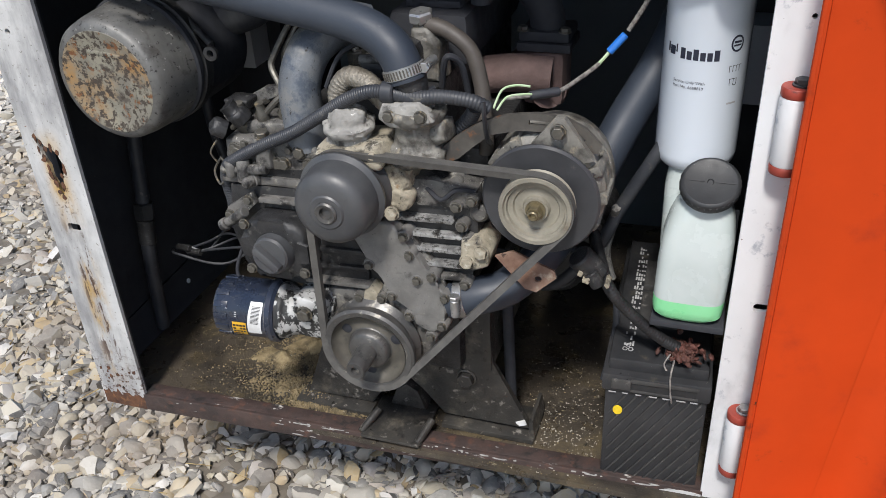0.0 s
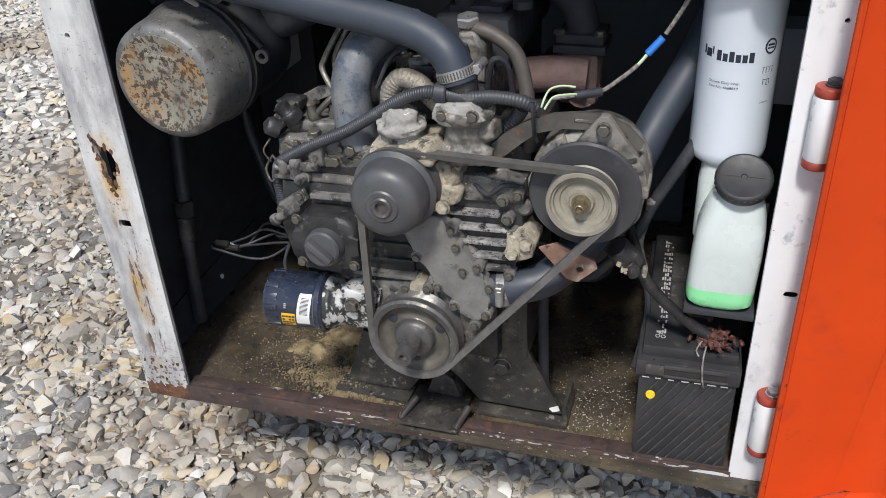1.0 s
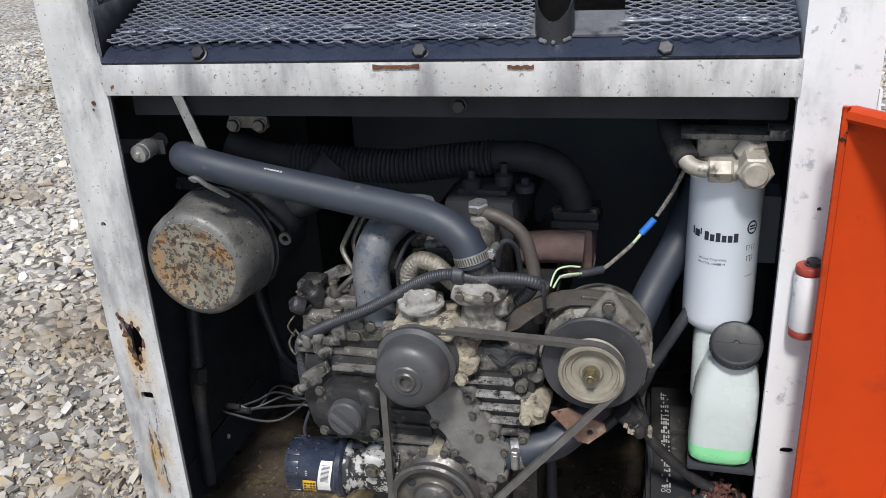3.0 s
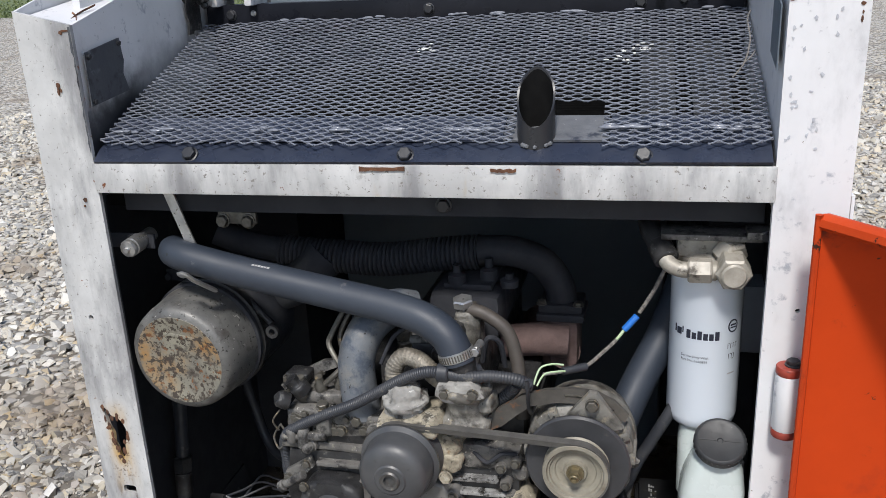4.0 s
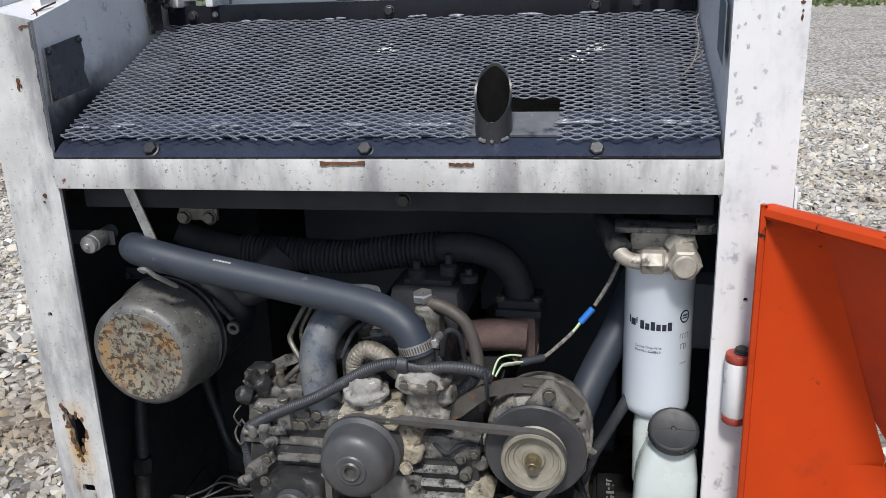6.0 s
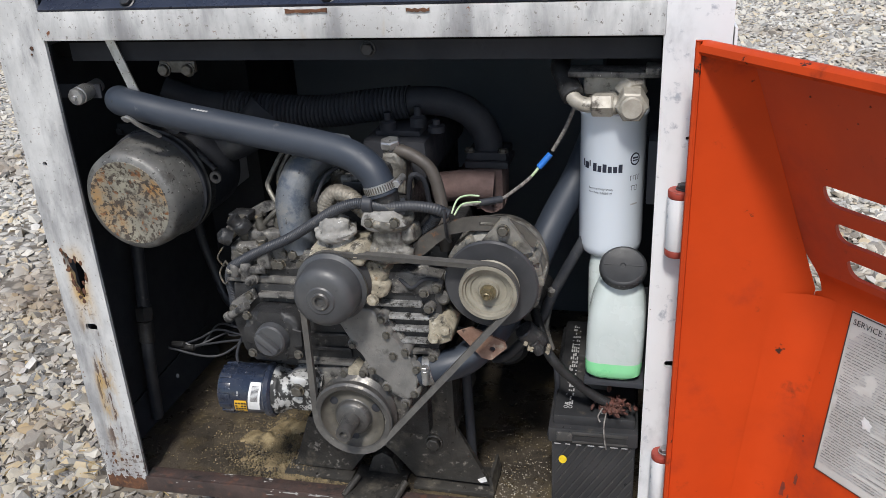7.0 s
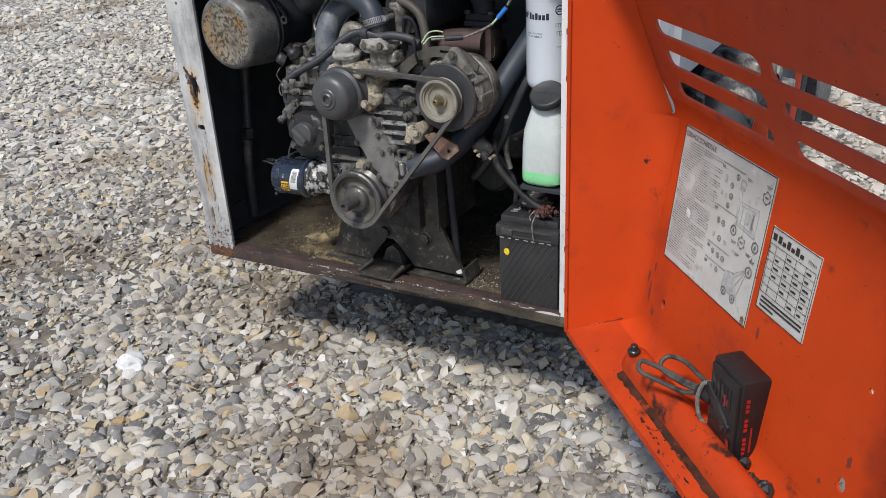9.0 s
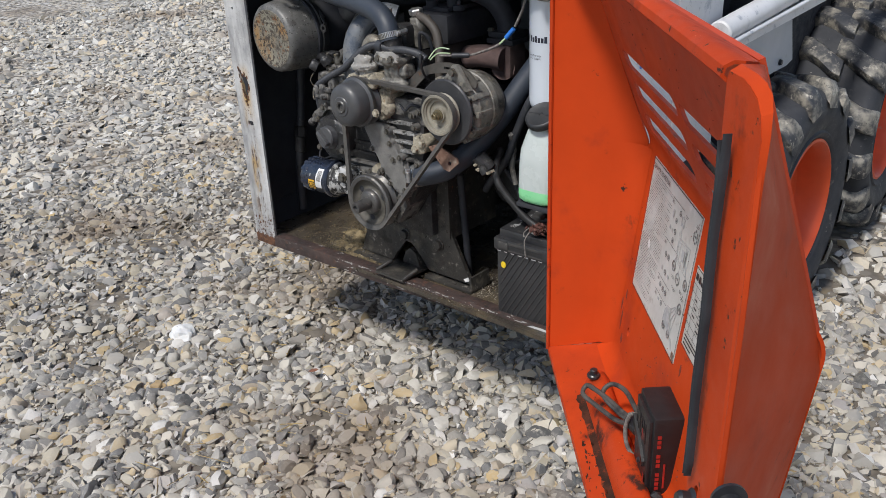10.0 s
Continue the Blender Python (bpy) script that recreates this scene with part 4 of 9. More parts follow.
for r in range(ns):
    for c in range(-1, nx + 2):
        x = LX + 0.004 + (c + 0.5 * (r % 2)) * LW
        s = -0.030 + r * SW
        for dx in (-0.5, 0.5):
            x2 = x + dx * LW
            if min(x, x2) < LX + 0.003 or max(x, x2) > RX - 0.003:
                continue
            if cut[0] < (x + x2) / 2 < cut[1] and cut[2] < s + SW / 2 < cut[3]:
                continue
            if r == 0 and noise.noise((x * 22, 5, dx)) > 0.12:
                continue
            wob = 0.0045 * noise.noise((x * 6, s * 9, 0)) + 0.0045 + 0.0006 * noise.noise((x * 90, s * 90, 7))
            q = [on_slope(x + (x2 - x) * f, s + g * SW, wob + lift) for f, g, lift in ((0, 0, 0.0007), (0.20, 0.10, 0.0003), (0.5, 0.5, 0), (0.80, 0.90, -0.0003), (1, 1, -0.0007))]
            for k, (wa, wb) in enumerate(((0.0017, 0.0012), (0.0010, 0.0009), (0.0009, 0.0010), (0.0012, 0.0017))):
                strand(q[k], q[k + 1], wa, wb, 0.0006)
gme = mesh_arrays("grille", np.array([tuple(q - ORIGIN[loader]) for q in gv]), np.array(gf), gloss_black)
grille = new("expanded_metal_grille", gme)
grille.parent = loader
ORIGIN[grille] = ORIGIN[loader]
tagged(grille, "glossy black expanded metal grille")
# weld beads and white droppings on the grille
bm = bmesh.new()
for cx, cs in ((-0.395, 0.0), (-0.33, 0.004), (-0.20, 0.006), (-0.09, 0.004), (-0.02, 0.004), (0.07, 0.005), (0.115, 0.003), (0.265, 0.012), (0.285, 0.004), (0.335, 0.010), (0.385, 0.008), (0.42, 0.004), (-0.27, SLEN - 0.004), (-0.135, SLEN - 0.004), (0.005, SLEN - 0.003), (0.07, SLEN - 0.004), (0.20, SLEN - 0.004), (0.29, SLEN - 0.002), (0.39, SLEN - 0.006)):
    for k in range(3):
        x = min(max(cx + random.gauss(0, 0.012), LX + 0.02), RX - 0.02)
        bmesh.ops.create_icosphere(bm, subdivisions=2, radius=1.0, matrix=Matrix.Translation(on_slope(x, cs + random.uniform(-.004, .004), 0.006)) @ Matrix.Diagonal((random.uniform(.005, .014), random.uniform(.002, .004), 0.0022, 1)))
pieces("weld_bead", bm, gloss_black, grille)
bm = bmesh.new()
for cx, cs in ((-0.02, 0.235), (0.285, 0.215), (0.265, 0.19), (0.30, 0.225)):
    for k in range(9):
        bmesh.ops.create_icosphere(bm, subdivisions=1, radius=1.0, matrix=Matrix.Translation(on_slope(cx + random.gauss(0, .009), cs + random.gauss(0, .006), 0.007)) @ Matrix.Diagonal((random.uniform(.001, .005), random.uniform(.001, .003), 0.001, 1)))
pieces("white_splatter", bm, chalk, grille, "white bird splatter")
# plates and cooler under the grille
for x0, x1, mat in ((LX + 0.004, 0.128, plate_blue), (0.262, RX - 0.004, plate_blue), (0.130, 0.260, cut_plate)):
    bm = bmesh.new()
    v = [bm.verts.new(on_slope(x, s, -0.0005)) for x, s in ((x0, -0.012), (x1, -0.012), (x1, 0.048), (x0, 0.048))]
    bm.faces.new(v)
    shell(bm, 0.003)
    part("patch_plate", bm, mat, loader, "dusty grey plate round the exhaust" if mat is cut_plate else "")
# Slab coloured near black so that the mesh holes read as shade.
bm = bmesh.new()
v = [bm.verts.new(on_slope(x, s, -0.085)) for x, s in ((LX - 0.03, -0.01), (RX + 0.03, -0.01), (RX + 0.03, SLEN + 0.06), (LX - 0.03, SLEN + 0.06))]
bm.faces.new(v)
shell(bm, 0.03)
cooler = part("oil_cooler", bm, soot_shade_deep, loader, "cooler slab coloured black for the shade under the grille")
# Two bands lighter than the slab stand in for sunlit stretches of cooler.
bm = bmesh.new()
for x0, x1 in ((0.298, 0.345), (0.368, 0.420)):
    v = [bm.verts.new(on_slope(x, s, -0.045)) for x, s in ((x0, 0.055), (x1, 0.055), (x1, SLEN - 0.01), (x0, SLEN - 0.01))]
    bm.faces.new(v)
shell(bm, 0.008)
pieces("cooler_tank", bm, engine_dark, cooler, "lighter band in place of sunlit cooler")
bm = bmesh.new()
for k in range(46):
    s = 0.02 + k * (SLEN - 0.02) / 46
    a, b = on_slope(LX + 0.03, s, -0.079), on_slope(RX - 0.03, s, -0.079)
    box(bm, a.x, b.x, a.y - 0.0008, a.y + 0.0008, a.z - 0.005, a.z + 0.005)
tagged(part("cooler_fin", bm, soot_shade_deep, cooler), kind="stuff")
bm = bmesh.new()
box(bm, LX + 0.006, RX - 0.006, 0.372, 0.378, 1.338, 1.377, 0.0015)
box(bm, LX + 0.006, RX - 0.006, 0.378, 0.405, 1.373, 1.377, 0.0015)
# Added plate, no part of the rail: stops daylight showing through the mesh.
box(bm, LX - 0.06, RX + 0.06, 0.408, 0.414, 1.16, 1.371)
rear_rail = part("rear_rail", bm, tar_black, loader, "black rear angle rail")
for x in (-0.385, -0.04, 0.294):
    bolt(rear_rail, (x, 0.372, 1.360), FRONT, 0.013, black_steel)
bolt(rear_rail, (-0.345, 0.372, 1.362), FRONT, 0.007, zinc, "rivet")
bolt(rear_rail, (0.358, 0.372, 1.362), FRONT, 0.010, black_steel)

# dry stalk caught in the grille beside the tower
stalk = thing("dry_stalk", tuple(on_slope(0.425, 0.17, 0.008)), "thin dry grass stalk caught in the grille", "stalk")
bm = bmesh.new()
tube(bm, [tuple(on_slope(x, s_, h_)) for x, s_, h_ in ((0.405, 0.135, 0.009), (0.420, 0.165, 0.014), (0.428, 0.205, 0.026), (0.426, 0.25, 0.035), (0.432, 0.29, 0.03))], 0.0011, 6)
tube(bm, [tuple(on_slope(x, s_, h_)) for x, s_, h_ in ((0.420, 0.165, 0.014), (0.428, 0.17, 0.02), (0.434, 0.19, 0.018))], 0.0009, 6)
part("stem", bm, wire_braid, stalk)

# exhaust stack with a slanted cut end
bm = bmesh.new()
seg, r0, r1 = 28, 0.0238, 0.0212
m = Matrix.Translation((0.171, 0.034, 1.12))
outer, inner, lowo, lowi = [], [], [], []
for k in range(seg):
    a = 2 * math.pi * k / seg
    hgt = 0.150 + 0.034 * math.sin(a) + 0.0008 * math.sin(5 * a)
    c, s = math.cos(a), math.sin(a)
    outer.append(bm.verts.new(m @ Vector((r0 * c, r0 * s, hgt))))
    inner.append(bm.verts.new(m @ Vector((r1 * c, r1 * s, hgt - 0.001))))
    lowo.append(bm.verts.new(m @ Vector((r0 * c, r0 * s, 0.068))))
    lowi.append(bm.verts.new(m @ Vector((r1 * c, r1 * s, hgt - 0.004))))
for k in range(seg):
    j = (k + 1) % seg
    bm.faces.new((outer[k], outer[j], inner[j], inner[k]))
    bm.faces.new((lowo[k], lowo[j], outer[j], outer[k]))
    bm.faces.new((inner[k], inner[j], lowi[j], lowi[k]))
exhaust = part("exhaust_pipe", bm, black_steel, loader, "black slant cut exhaust pipe")
bm = bmesh.new()
rings = [[bm.verts.new(m @ Vector((r1 * math.cos(2 * math.pi * k / seg), r1 * math.sin(2 * math.pi * k / seg), (0.146 + 0.034 * math.sin(2 * math.pi * k / seg) + 0.0008 * math.sin(10 * math.pi * k / seg)) if top else 0.06))) for k in range(seg)] for top in (1, 0)]
for k in range(seg):
    bm.faces.new((rings[0][k], rings[0][(k + 1) % seg], rings[1][(k + 1) % seg], rings[1][k]))
bm.faces.new(rings[1])
part("pipe_bore", bm, soot_shade_deep, exhaust, "sooty black bore")
bm = bmesh.new()
for k in range(26):
    a = random.uniform(0, 6.28)
    bmesh.ops.create_icosphere(bm, subdivisions=1, radius=random.uniform(0.0015, 0.0035), matrix=m @ Matrix.Translation((0.0245 * math.cos(a), 0.0245 * math.sin(a), 0.100 + 0.0088 * math.sin(a))))
tagged(part("exhaust_weld", bm, cut_plate, exhaust), "rough weld beads", kind="stuff")

# slate cover behind the grille, with its hinges and plate
bm = bmesh.new()
sheet(bm, [[(-0.335, 1.372), (0.345, 1.372), (0.352, 1.78), (-0.342, 1.78)]], lambda a, b: Vector((a, 0.425 + (b - 1.372) * 0.18, b)), 0.004)
cover = part("rear_cover", bm, slate_paint, loader, "slate blue cab rear cover")
bm = bmesh.new()
sheet(bm, [rounded(-0.145, -0.028, 1.380, 1.420, 0.003, 2)], lambda a, b: Vector((a, 0.4195 + (b - 1.372) * 0.18, b)), 0.002)
plate = part("serial_plate", bm, plate_alu, cover, "dull aluminium plate with two rivets")
for x, z in ((-0.136, 1.399), (-0.037, 1.40)):
    bolt(cover, (x, 0.421, z), FRONT, 0.006, zinc, "rivet")
bolt(cover, (0.010, 0.428, 1.403), FRONT, 0.012, slate_paint, "rivet")
for x0 in (-0.405, 0.325):
    bm = bmesh.new()
    box(bm, x0, x0 + 0.06, 0.37, 0.42, 1.385, 1.415, 0.006)
    box(bm, x0 - 0.008, x0 + 0.006, 0.35, 0.42, 1.375, 1.425, 0.004)
    box(bm, x0 + 0.054, x0 + 0.068, 0.35, 0.42, 1.375, 1.425, 0.004)
    rod(bm, (x0 - 0.016, 0.385, 1.397), (x0 + 0.082, 0.385, 1.397), 0.009, 12)
    part("cover_hinge", bm, white_paint, loader, "white painted cover hinge")

# bay: floor, sill, walls, back, wheels boxes
bm = bmesh.new()
box(bm, -0.545, 0.512, 0.01, 0.56, SILL - 0.018, SILL - 0.008)
box(bm, -0.40, 0.40, 0.56, 0.86, SILL - 0.018, SILL - 0.008)
bay_floor = part("bay_floor", bm, oily_floor, loader, "oily steel floor with spilt sand")
bm = bmesh.new()
m = Matrix.Translation((-0.44, 0.0, 0))
box(bm, 0, 0.895, -0.001, 0.005, 0.314, 0.3465, 0.0015, m)
box(bm, 0, 0.895, 0.005, 0.03, 0.3405, 0.3460, 0.0015, m)
sill = part("sill", bm, brown_sill, loader, "worn brown sill lip with paint flecks")
bm = bmesh.new()
for k in range(80):
    cx = random.choice((random.uniform(-0.42, 0.44), random.gauss(0.30, 0.06), random.gauss(-0.1, 0.05), random.gauss(0.05, 0.04)))
    ln, hh = random.choice((0.0015, 0.003, 0.004, 0.012)) * random.uniform(0.6, 1.3), random.uniform(0.0006, 0.0018)
    cz = 0.3440 + random.uniform(-0.0025, 0.0015) if k < 50 else random.uniform(0.318, 0.342)
    lp = [(cx + ln * random.uniform(0.8, 1.1) * math.cos(6.2832 * q / 8), cz + hh * random.uniform(0.5, 1.2) * math.sin(6.2832 * q / 8)) for q in range(8)]
    sheet(bm, [lp], lambda a, b: Vector((a, -0.0016, b)), 0.0008)
tagged(part("paint_fleck", bm, old_paint, sill, "flecks of old white paint"), "flecks of old white paint", kind="stuff")
bm = bmesh.new()
box(bm, -0.550, -0.542, 0.050, 0.559, 0.32, 1.15, 0.0)
# Added strip, unseen behind the post: it blocks a slit of sun.
box(bm, -0.550, -0.512, 0.040, 0.046, 0.32, 1.15, 0.0)
box(bm, -0.552, -0.405, 0.56, 0.57, 0.32, 1.15, 0.0)
box(bm, -0.415, -0.405, 0.57, 0.90, 0.32, 1.15, 0.0)
pieces("bay_wall", bm, bay_black, loader)
bm = bmesh.new()
box(bm, 0.503, 0.510, 0.055, 0.559, 0.32, 1.15, 0.0)
box(bm, 0.405, 0.512, 0.56, 0.57, 0.32, 1.15, 0.0)
box(bm, 0.405, 0.415, 0.57, 0.90, 0.32, 1.15, 0.0)
pieces("bay_wall", bm, bay_black, loader)
bm = bmesh.new()
box(bm, -0.55, 0.535, 0.86, 0.87, 0.32, 1.40, 0.0)
part("bay_back", bm, bay_black, loader)
bm = bmesh.new()
box(bm, -0.545, 0.525, 0.065, 0.86, 1.150, 1.158, 0.0)
part("bay_roof", bm, bay_black, loader)
bm = bmesh.new()
low = [(0.335 + 0.118 * k / 14, 0.316 + 0.004 * noise.noise((k * 0.8, 2, 0))) for k in range(15)]
high = [(0.335 + 0.118 * k / 14, 0.318 + 0.024 * min(1.0, k / 9) + 0.005 * noise.noise((k * 0.9, 5, 0))) for k in range(14, -1, -1)]
sheet(bm, [low + high], lambda a, b: Vector((a, -0.0016, b)), 0.0008)
part("white_sill_end", bm, chipped_white, sill, "chipped white paint at the sill's end")
# perforated ledge along the wall with pale rivets
bm = bmesh.new()
v = [bm.verts.new(c) for c in ((-0.541, 0.05, 0.395), (-0.541, 0.45, 0.412), (-0.521, 0.45, 0.337), (-0.521, 0.05, 0.337))]
bm.faces.new(v)
shell(bm, 0.003)
part("wall_ledge", bm, bay_black, loader)
for y, z in ((0.181, 0.357), (0.286, 0.374), (0.12, 0.36), (0.40, 0.38)):
    bolt(loader, (-0.533, y, z), (1, 0, 0.3), 0.009, enamel if y in (0.181, 0.286) else black_steel, "rivet")

# flanks, side covers, lift arms
for sgn in (1, -1):
    # Flank coloured near black in place of the deep shade beside the wheels.
    bm = bmesh.new()
    box(bm, *sorted((sgn * 0.418, sgn * 0.428)), 0.575, 2.2, 0.20, 0.90, 0.002)
    for z in (0.79, 0.845, 0.885):
        box(bm, *sorted((sgn * 0.428, sgn * 0.444)), 0.95, 2.2, z, z + 0.012, 0.002)
    part("flank", bm, shade_black, loader, "chassis side coloured dark for the shaded gap")
    bm = bmesh.new()
    prism(bm, [(0.50, 0.862), (0.974, 0.888), (1.021, 0.750), (0.985, 0.741), (0.50, 0.735)], 0.0, 0.11, 0.003, m=Matrix(((0, sgn, 0, sgn * 0.435), (1, 0, 0, 0), (0, 0, 1, 0), (0, 0, 0, 1))))
    cover = part("side_cover", bm, grey_panel, loader, "light grey side cover")
    if sgn > 0:
        cover_right = cover
    bm = bmesh.new()
    box(bm, *sorted((sgn * (0.5385 if sgn > 0 else 0.5525), sgn * (0.5445 if sgn > 0 else 0.557))), 0.34, 0.57, 0.62, 1.36, 0.002)
    part("tower_panel", bm, white_paint, loader)
    bm = bmesh.new()
    rod(bm, (sgn * 0.565, 0.50, 0.908), (sgn * 0.565, 2.2, 1.045), 0.027, 20)
    part("lift_cylinder", bm, white_paint, loader, "white lift cylinder")
    bm = bmesh.new()
    rod(bm, (sgn * 0.590, 0.52, 0.888), (sgn * 0.590, 2.2, 0.995), 0.006, 10)
    part("hydraulic_pipe", bm, white_paint, loader, "thin white hydraulic pipe")
    bm = bmesh.new()
    prism(bm, [(0.50, 0.858), (2.2, 0.948), (2.2, 0.978), (0.50, 0.888)], 0.0, 0.03, 0.006, m=Matrix(((0, sgn, 0, sgn * 0.548), (1, 0, 0, 0), (0, 0, 1, 0), (0, 0, 0, 1))))
    part("lift_arm", bm, white_paint, loader, "white box section lift arm")
bm = bmesh.new()
box(bm, -0.36, 0.36, 0.75, 2.1, 0.30, 1.90, 0.02)
part("cab", bm, slate_paint, loader, "slate operator cab")
for x, y, z in ((0.546, 0.655, 0.826), (0.546, 0.723, 0.825), (0.546, 0.93, 0.76)):
    bolt(cover_right, (x, y, z), (1, 0, 0), 0.012, black_steel)


# the loader stands turned a little: its right side is further away
turn = Matrix.Translation(Vector((LX, 0, 0)) - ORIGIN[loader]) @ Matrix.Rotation(0.037, 4, "Z") @ Matrix.Translation(ORIGIN[loader] - Vector((LX, 0, 0)))
for ob in loader.children:
    if ob.name.split(".")[0] not in ("left_post", "bay_wall", "wall_ledge", "rivet", "bay_floor", "side_cover", "lift_cylinder", "hydraulic_pipe", "lift_arm"):
        ob.matrix_basis = turn @ ob.matrix_basis


def wheel(name, label):
    """A lugged tyre on an orange rim; built about its hub at the world's origin, axle along x."""
    w = thing(name, (0, 0, 0), label, "wheel", "loader wheels")
    bm = bmesh.new()
    half = [(0.205, 0.10), (0.214, 0.113), (0.222, 0.121), (0.232, 0.1235), (0.238, 0.119), (0.27, 0.1275), (0.298, 0.1315), (0.306, 0.1285), (0.33, 0.124), (0.345, 0.114), (0.354, 0.094), (0.357, 0.05)]
    lathe(bm, [(r, -x) for r, x in half] + [(0.358, 0.0)] + [(r, x) for r, x in reversed(half)], axis((0, 0, 0), (1, 0, 0)), 64, closed=True)
    tyre = part("tyre", bm, tyre_rubber, w, "black lugged tyre with pale dust")
    bm = bmesh.new()
    for k in range(15):
        for s in (-1, 1):
            a0 = 2 * math.pi * (k + (0.5 if s > 0 else 0)) / 15
            rows = []
            for x, rt, rb, turn_, wd in ((-0.014, 0.380, 0.350, 0.00, 0.20), (0.012, 0.386, 0.348, 0.03, 0.21), (0.055, 0.388, 0.348, 0.12, 0.205), (0.092, 0.387, 0.343, 0.18, 0.215), (0.118, 0.380, 0.333, 0.20, 0.23), (0.133, 0.356, 0.318, 0.21, 0.24), (0.1365, 0.320, 0.306, 0.21, 0.22)):
                a = a0 + s * turn_
                rows.append([bm.verts.new((s * x, r * math.cos(a + da), r * math.sin(a + da))) for r, da in ((rb, -wd / 2), ((rt * 0.8 + rb * 0.2), -wd * 0.41), (rt, -wd * 0.31), (rt, wd * 0.31), ((rt * 0.8 + rb * 0.2), wd * 0.41), (rb, wd / 2))])
            for p, q in zip(rows, rows[1:]):
                for i in range(5):
                    bm.faces.new((p[i], p[i + 1], q[i + 1], q[i]))
            bm.faces.new(rows[0])
            bm.faces.new(rows[-1])
    for v in bm.verts:
        v.co += Vector((v.co.x * 0.2, v.co.y, v.co.z)).normalized() * 0.0035 * noise.noise(v.co * 24)
    pieces("tread_lug", bm, lug_rubber, tyre, angle=50)
    bm = bmesh.new()
    lathe(bm, [(0.0, 0.035), (0.10, 0.035), (0.115, 0.03), (0.15, 0.02), (0.178, 0.03), (0.186, 0.06), (0.19, 0.10), (0.205, 0.118), (0.213, 0.116), (0.212, 0.105), (0.20, 0.09), (0.195, -0.09), (0.2, -0.118), (0.0, -0.118)], axis((0, 0, 0), (1, 0, 0)), 44)
    rim = part("rim", bm, rim_orange, w, "orange painted steel rim")
    squeeze = Matrix.Diagonal((0.98, 0.93, 0.93, 1))
    for ob in [tyre, rim] + list(tyre.children):
        ob.data.transform(squeeze)
    for k in range(8):
        a = 2 * math.pi * k / 8
        bolt(rim, (0.036, 0.075 * math.cos(a), 0.075 * math.sin(a)), (1, 0, 0), 0.022, bolt_steel, "wheel_nut")
    return w


rear_wheel = wheel("wheel", "orange rimmed loader wheel with a dusty lugged tyre")
rear_wheel.location = (0.533, 0.97, 0.357)
rear_wheel.rotation_euler = (0.1, 0, 0)
copy_thing(rear_wheel, pose(0.482, 1.86, 0.394, 25, 0, 3.5) @ Matrix.Scale(1.10, 4))
copy_thing(rear_wheel, pose(-0.548, 0.97, 0.357, 40, 0, 180))
copy_thing(rear_wheel, pose(-0.600, 1.86, 0.394, 10, 0, 183.5) @ Matrix.Scale(1.10, 4))

# black bucket standing on the gravel ahead of the front wheels
bucket = thing("loader_bucket", (0.0, 2.95, 0.0), "black steel loader bucket with a worn grey side edge", "bucket")
bm = bmesh.new()
sheet(bm, [[(-0.80, 0.0), (0.575, 0.0), (0.575, 0.60), (-0.80, 0.60)]], lambda a, b: Vector((a, 2.74, b)), 0.012)
box(bm, -0.80, 0.575, 2.752, 3.20, 0.0, 0.012)
part("back_plate", bm, black_steel, bucket, "black painted back plate")
bm = bmesh.new()
box(bm, -0.80, 0.575, 2.735, 2.76, 0.602, 0.622, 0.004)
part("top_edge", bm, mount_steel, bucket, "scuffed top edge")
for x in (0.577, -0.812):
    bm = bmesh.new()
    sheet(bm, [[(2.74, 0.0), (2.74, 0.60), (2.86, 0.56), (3.22, 0.05), (3.22, 0.0)]], lambda a, b, x=x: Vector((x, a, b)), 0.012)
    part("side_plate", bm, cut_plate, bucket, "worn grey side plate")

# ---- rear door, swung open ----
HU, HN = Vector((0.675, -0.738, 0)), Vector((0.738, 0.675, 0))
H0 = Vector((0.489, -0.017, 0))


def D(u, n, z):
    return H0 + HU * u + HN * n + Vector((0, 0, z))


def depth(z):
    """How far the door's skin stands behind its rim at height z; the bend at its middle is rounded."""
    if z < 0.808:
        return 0.107 + (z - 0.394) * 0.114
    if z < 0.845:
        t = (z - 0.808) / 0.037
        return 0.1542 + 0.0042 * t - 0.0150 * t * t
    return 0.1434 - (z - 0.845) * 0.3633


door = thing("rear_door", tuple(D(0, 0, 0.349)), "open orange louvred engine door with stickers inside", "door")
UE = 0.905
UP = 0.800
UPM, UPT = 0.815, 0.858      # the skin's free edge at its bend and at its top
UF = 0.983
# lower skin
bm = bmesh.new()
sheet(bm, [[(0.075, 0.394), (0.098, 0.808), (UPM, 0.808), (UP, 0.394)], ring(0.184, 0.478, 0.007, 10, 0.009), ring(0.698, 0.483, 0.008, 12, 0.011), ring(0.700, 0.626, 0.0045, 10)], lambda a, b: D(a, depth(b), b), 0.004)
lower_skin = part("lower_skin", bm, orange_paint, door, "orange lower door skin")
# rounded bend between the lower and the upper skin
bm = bmesh.new()
rows = []
for k in range(9):
    z = 0.808 + 0.037 * k / 8
    rows.append([bm.verts.new(D(u, depth(z), z)) for u in (0.098 + 0.010 * min(1, k / 1.0) - 0.0004 * (z - 0.808) / 0.001 * 0.4, 0.3, 0.5, UPM)])
for a, b in zip(rows, rows[1:]):
    for k in range(3):
        bm.faces.new((a[k], a[k + 1], b[k + 1], b[k]))
shell(bm, 0.004)
part("skin_bend", bm, orange_paint, door, "rounded bend in the orange skin", 50)
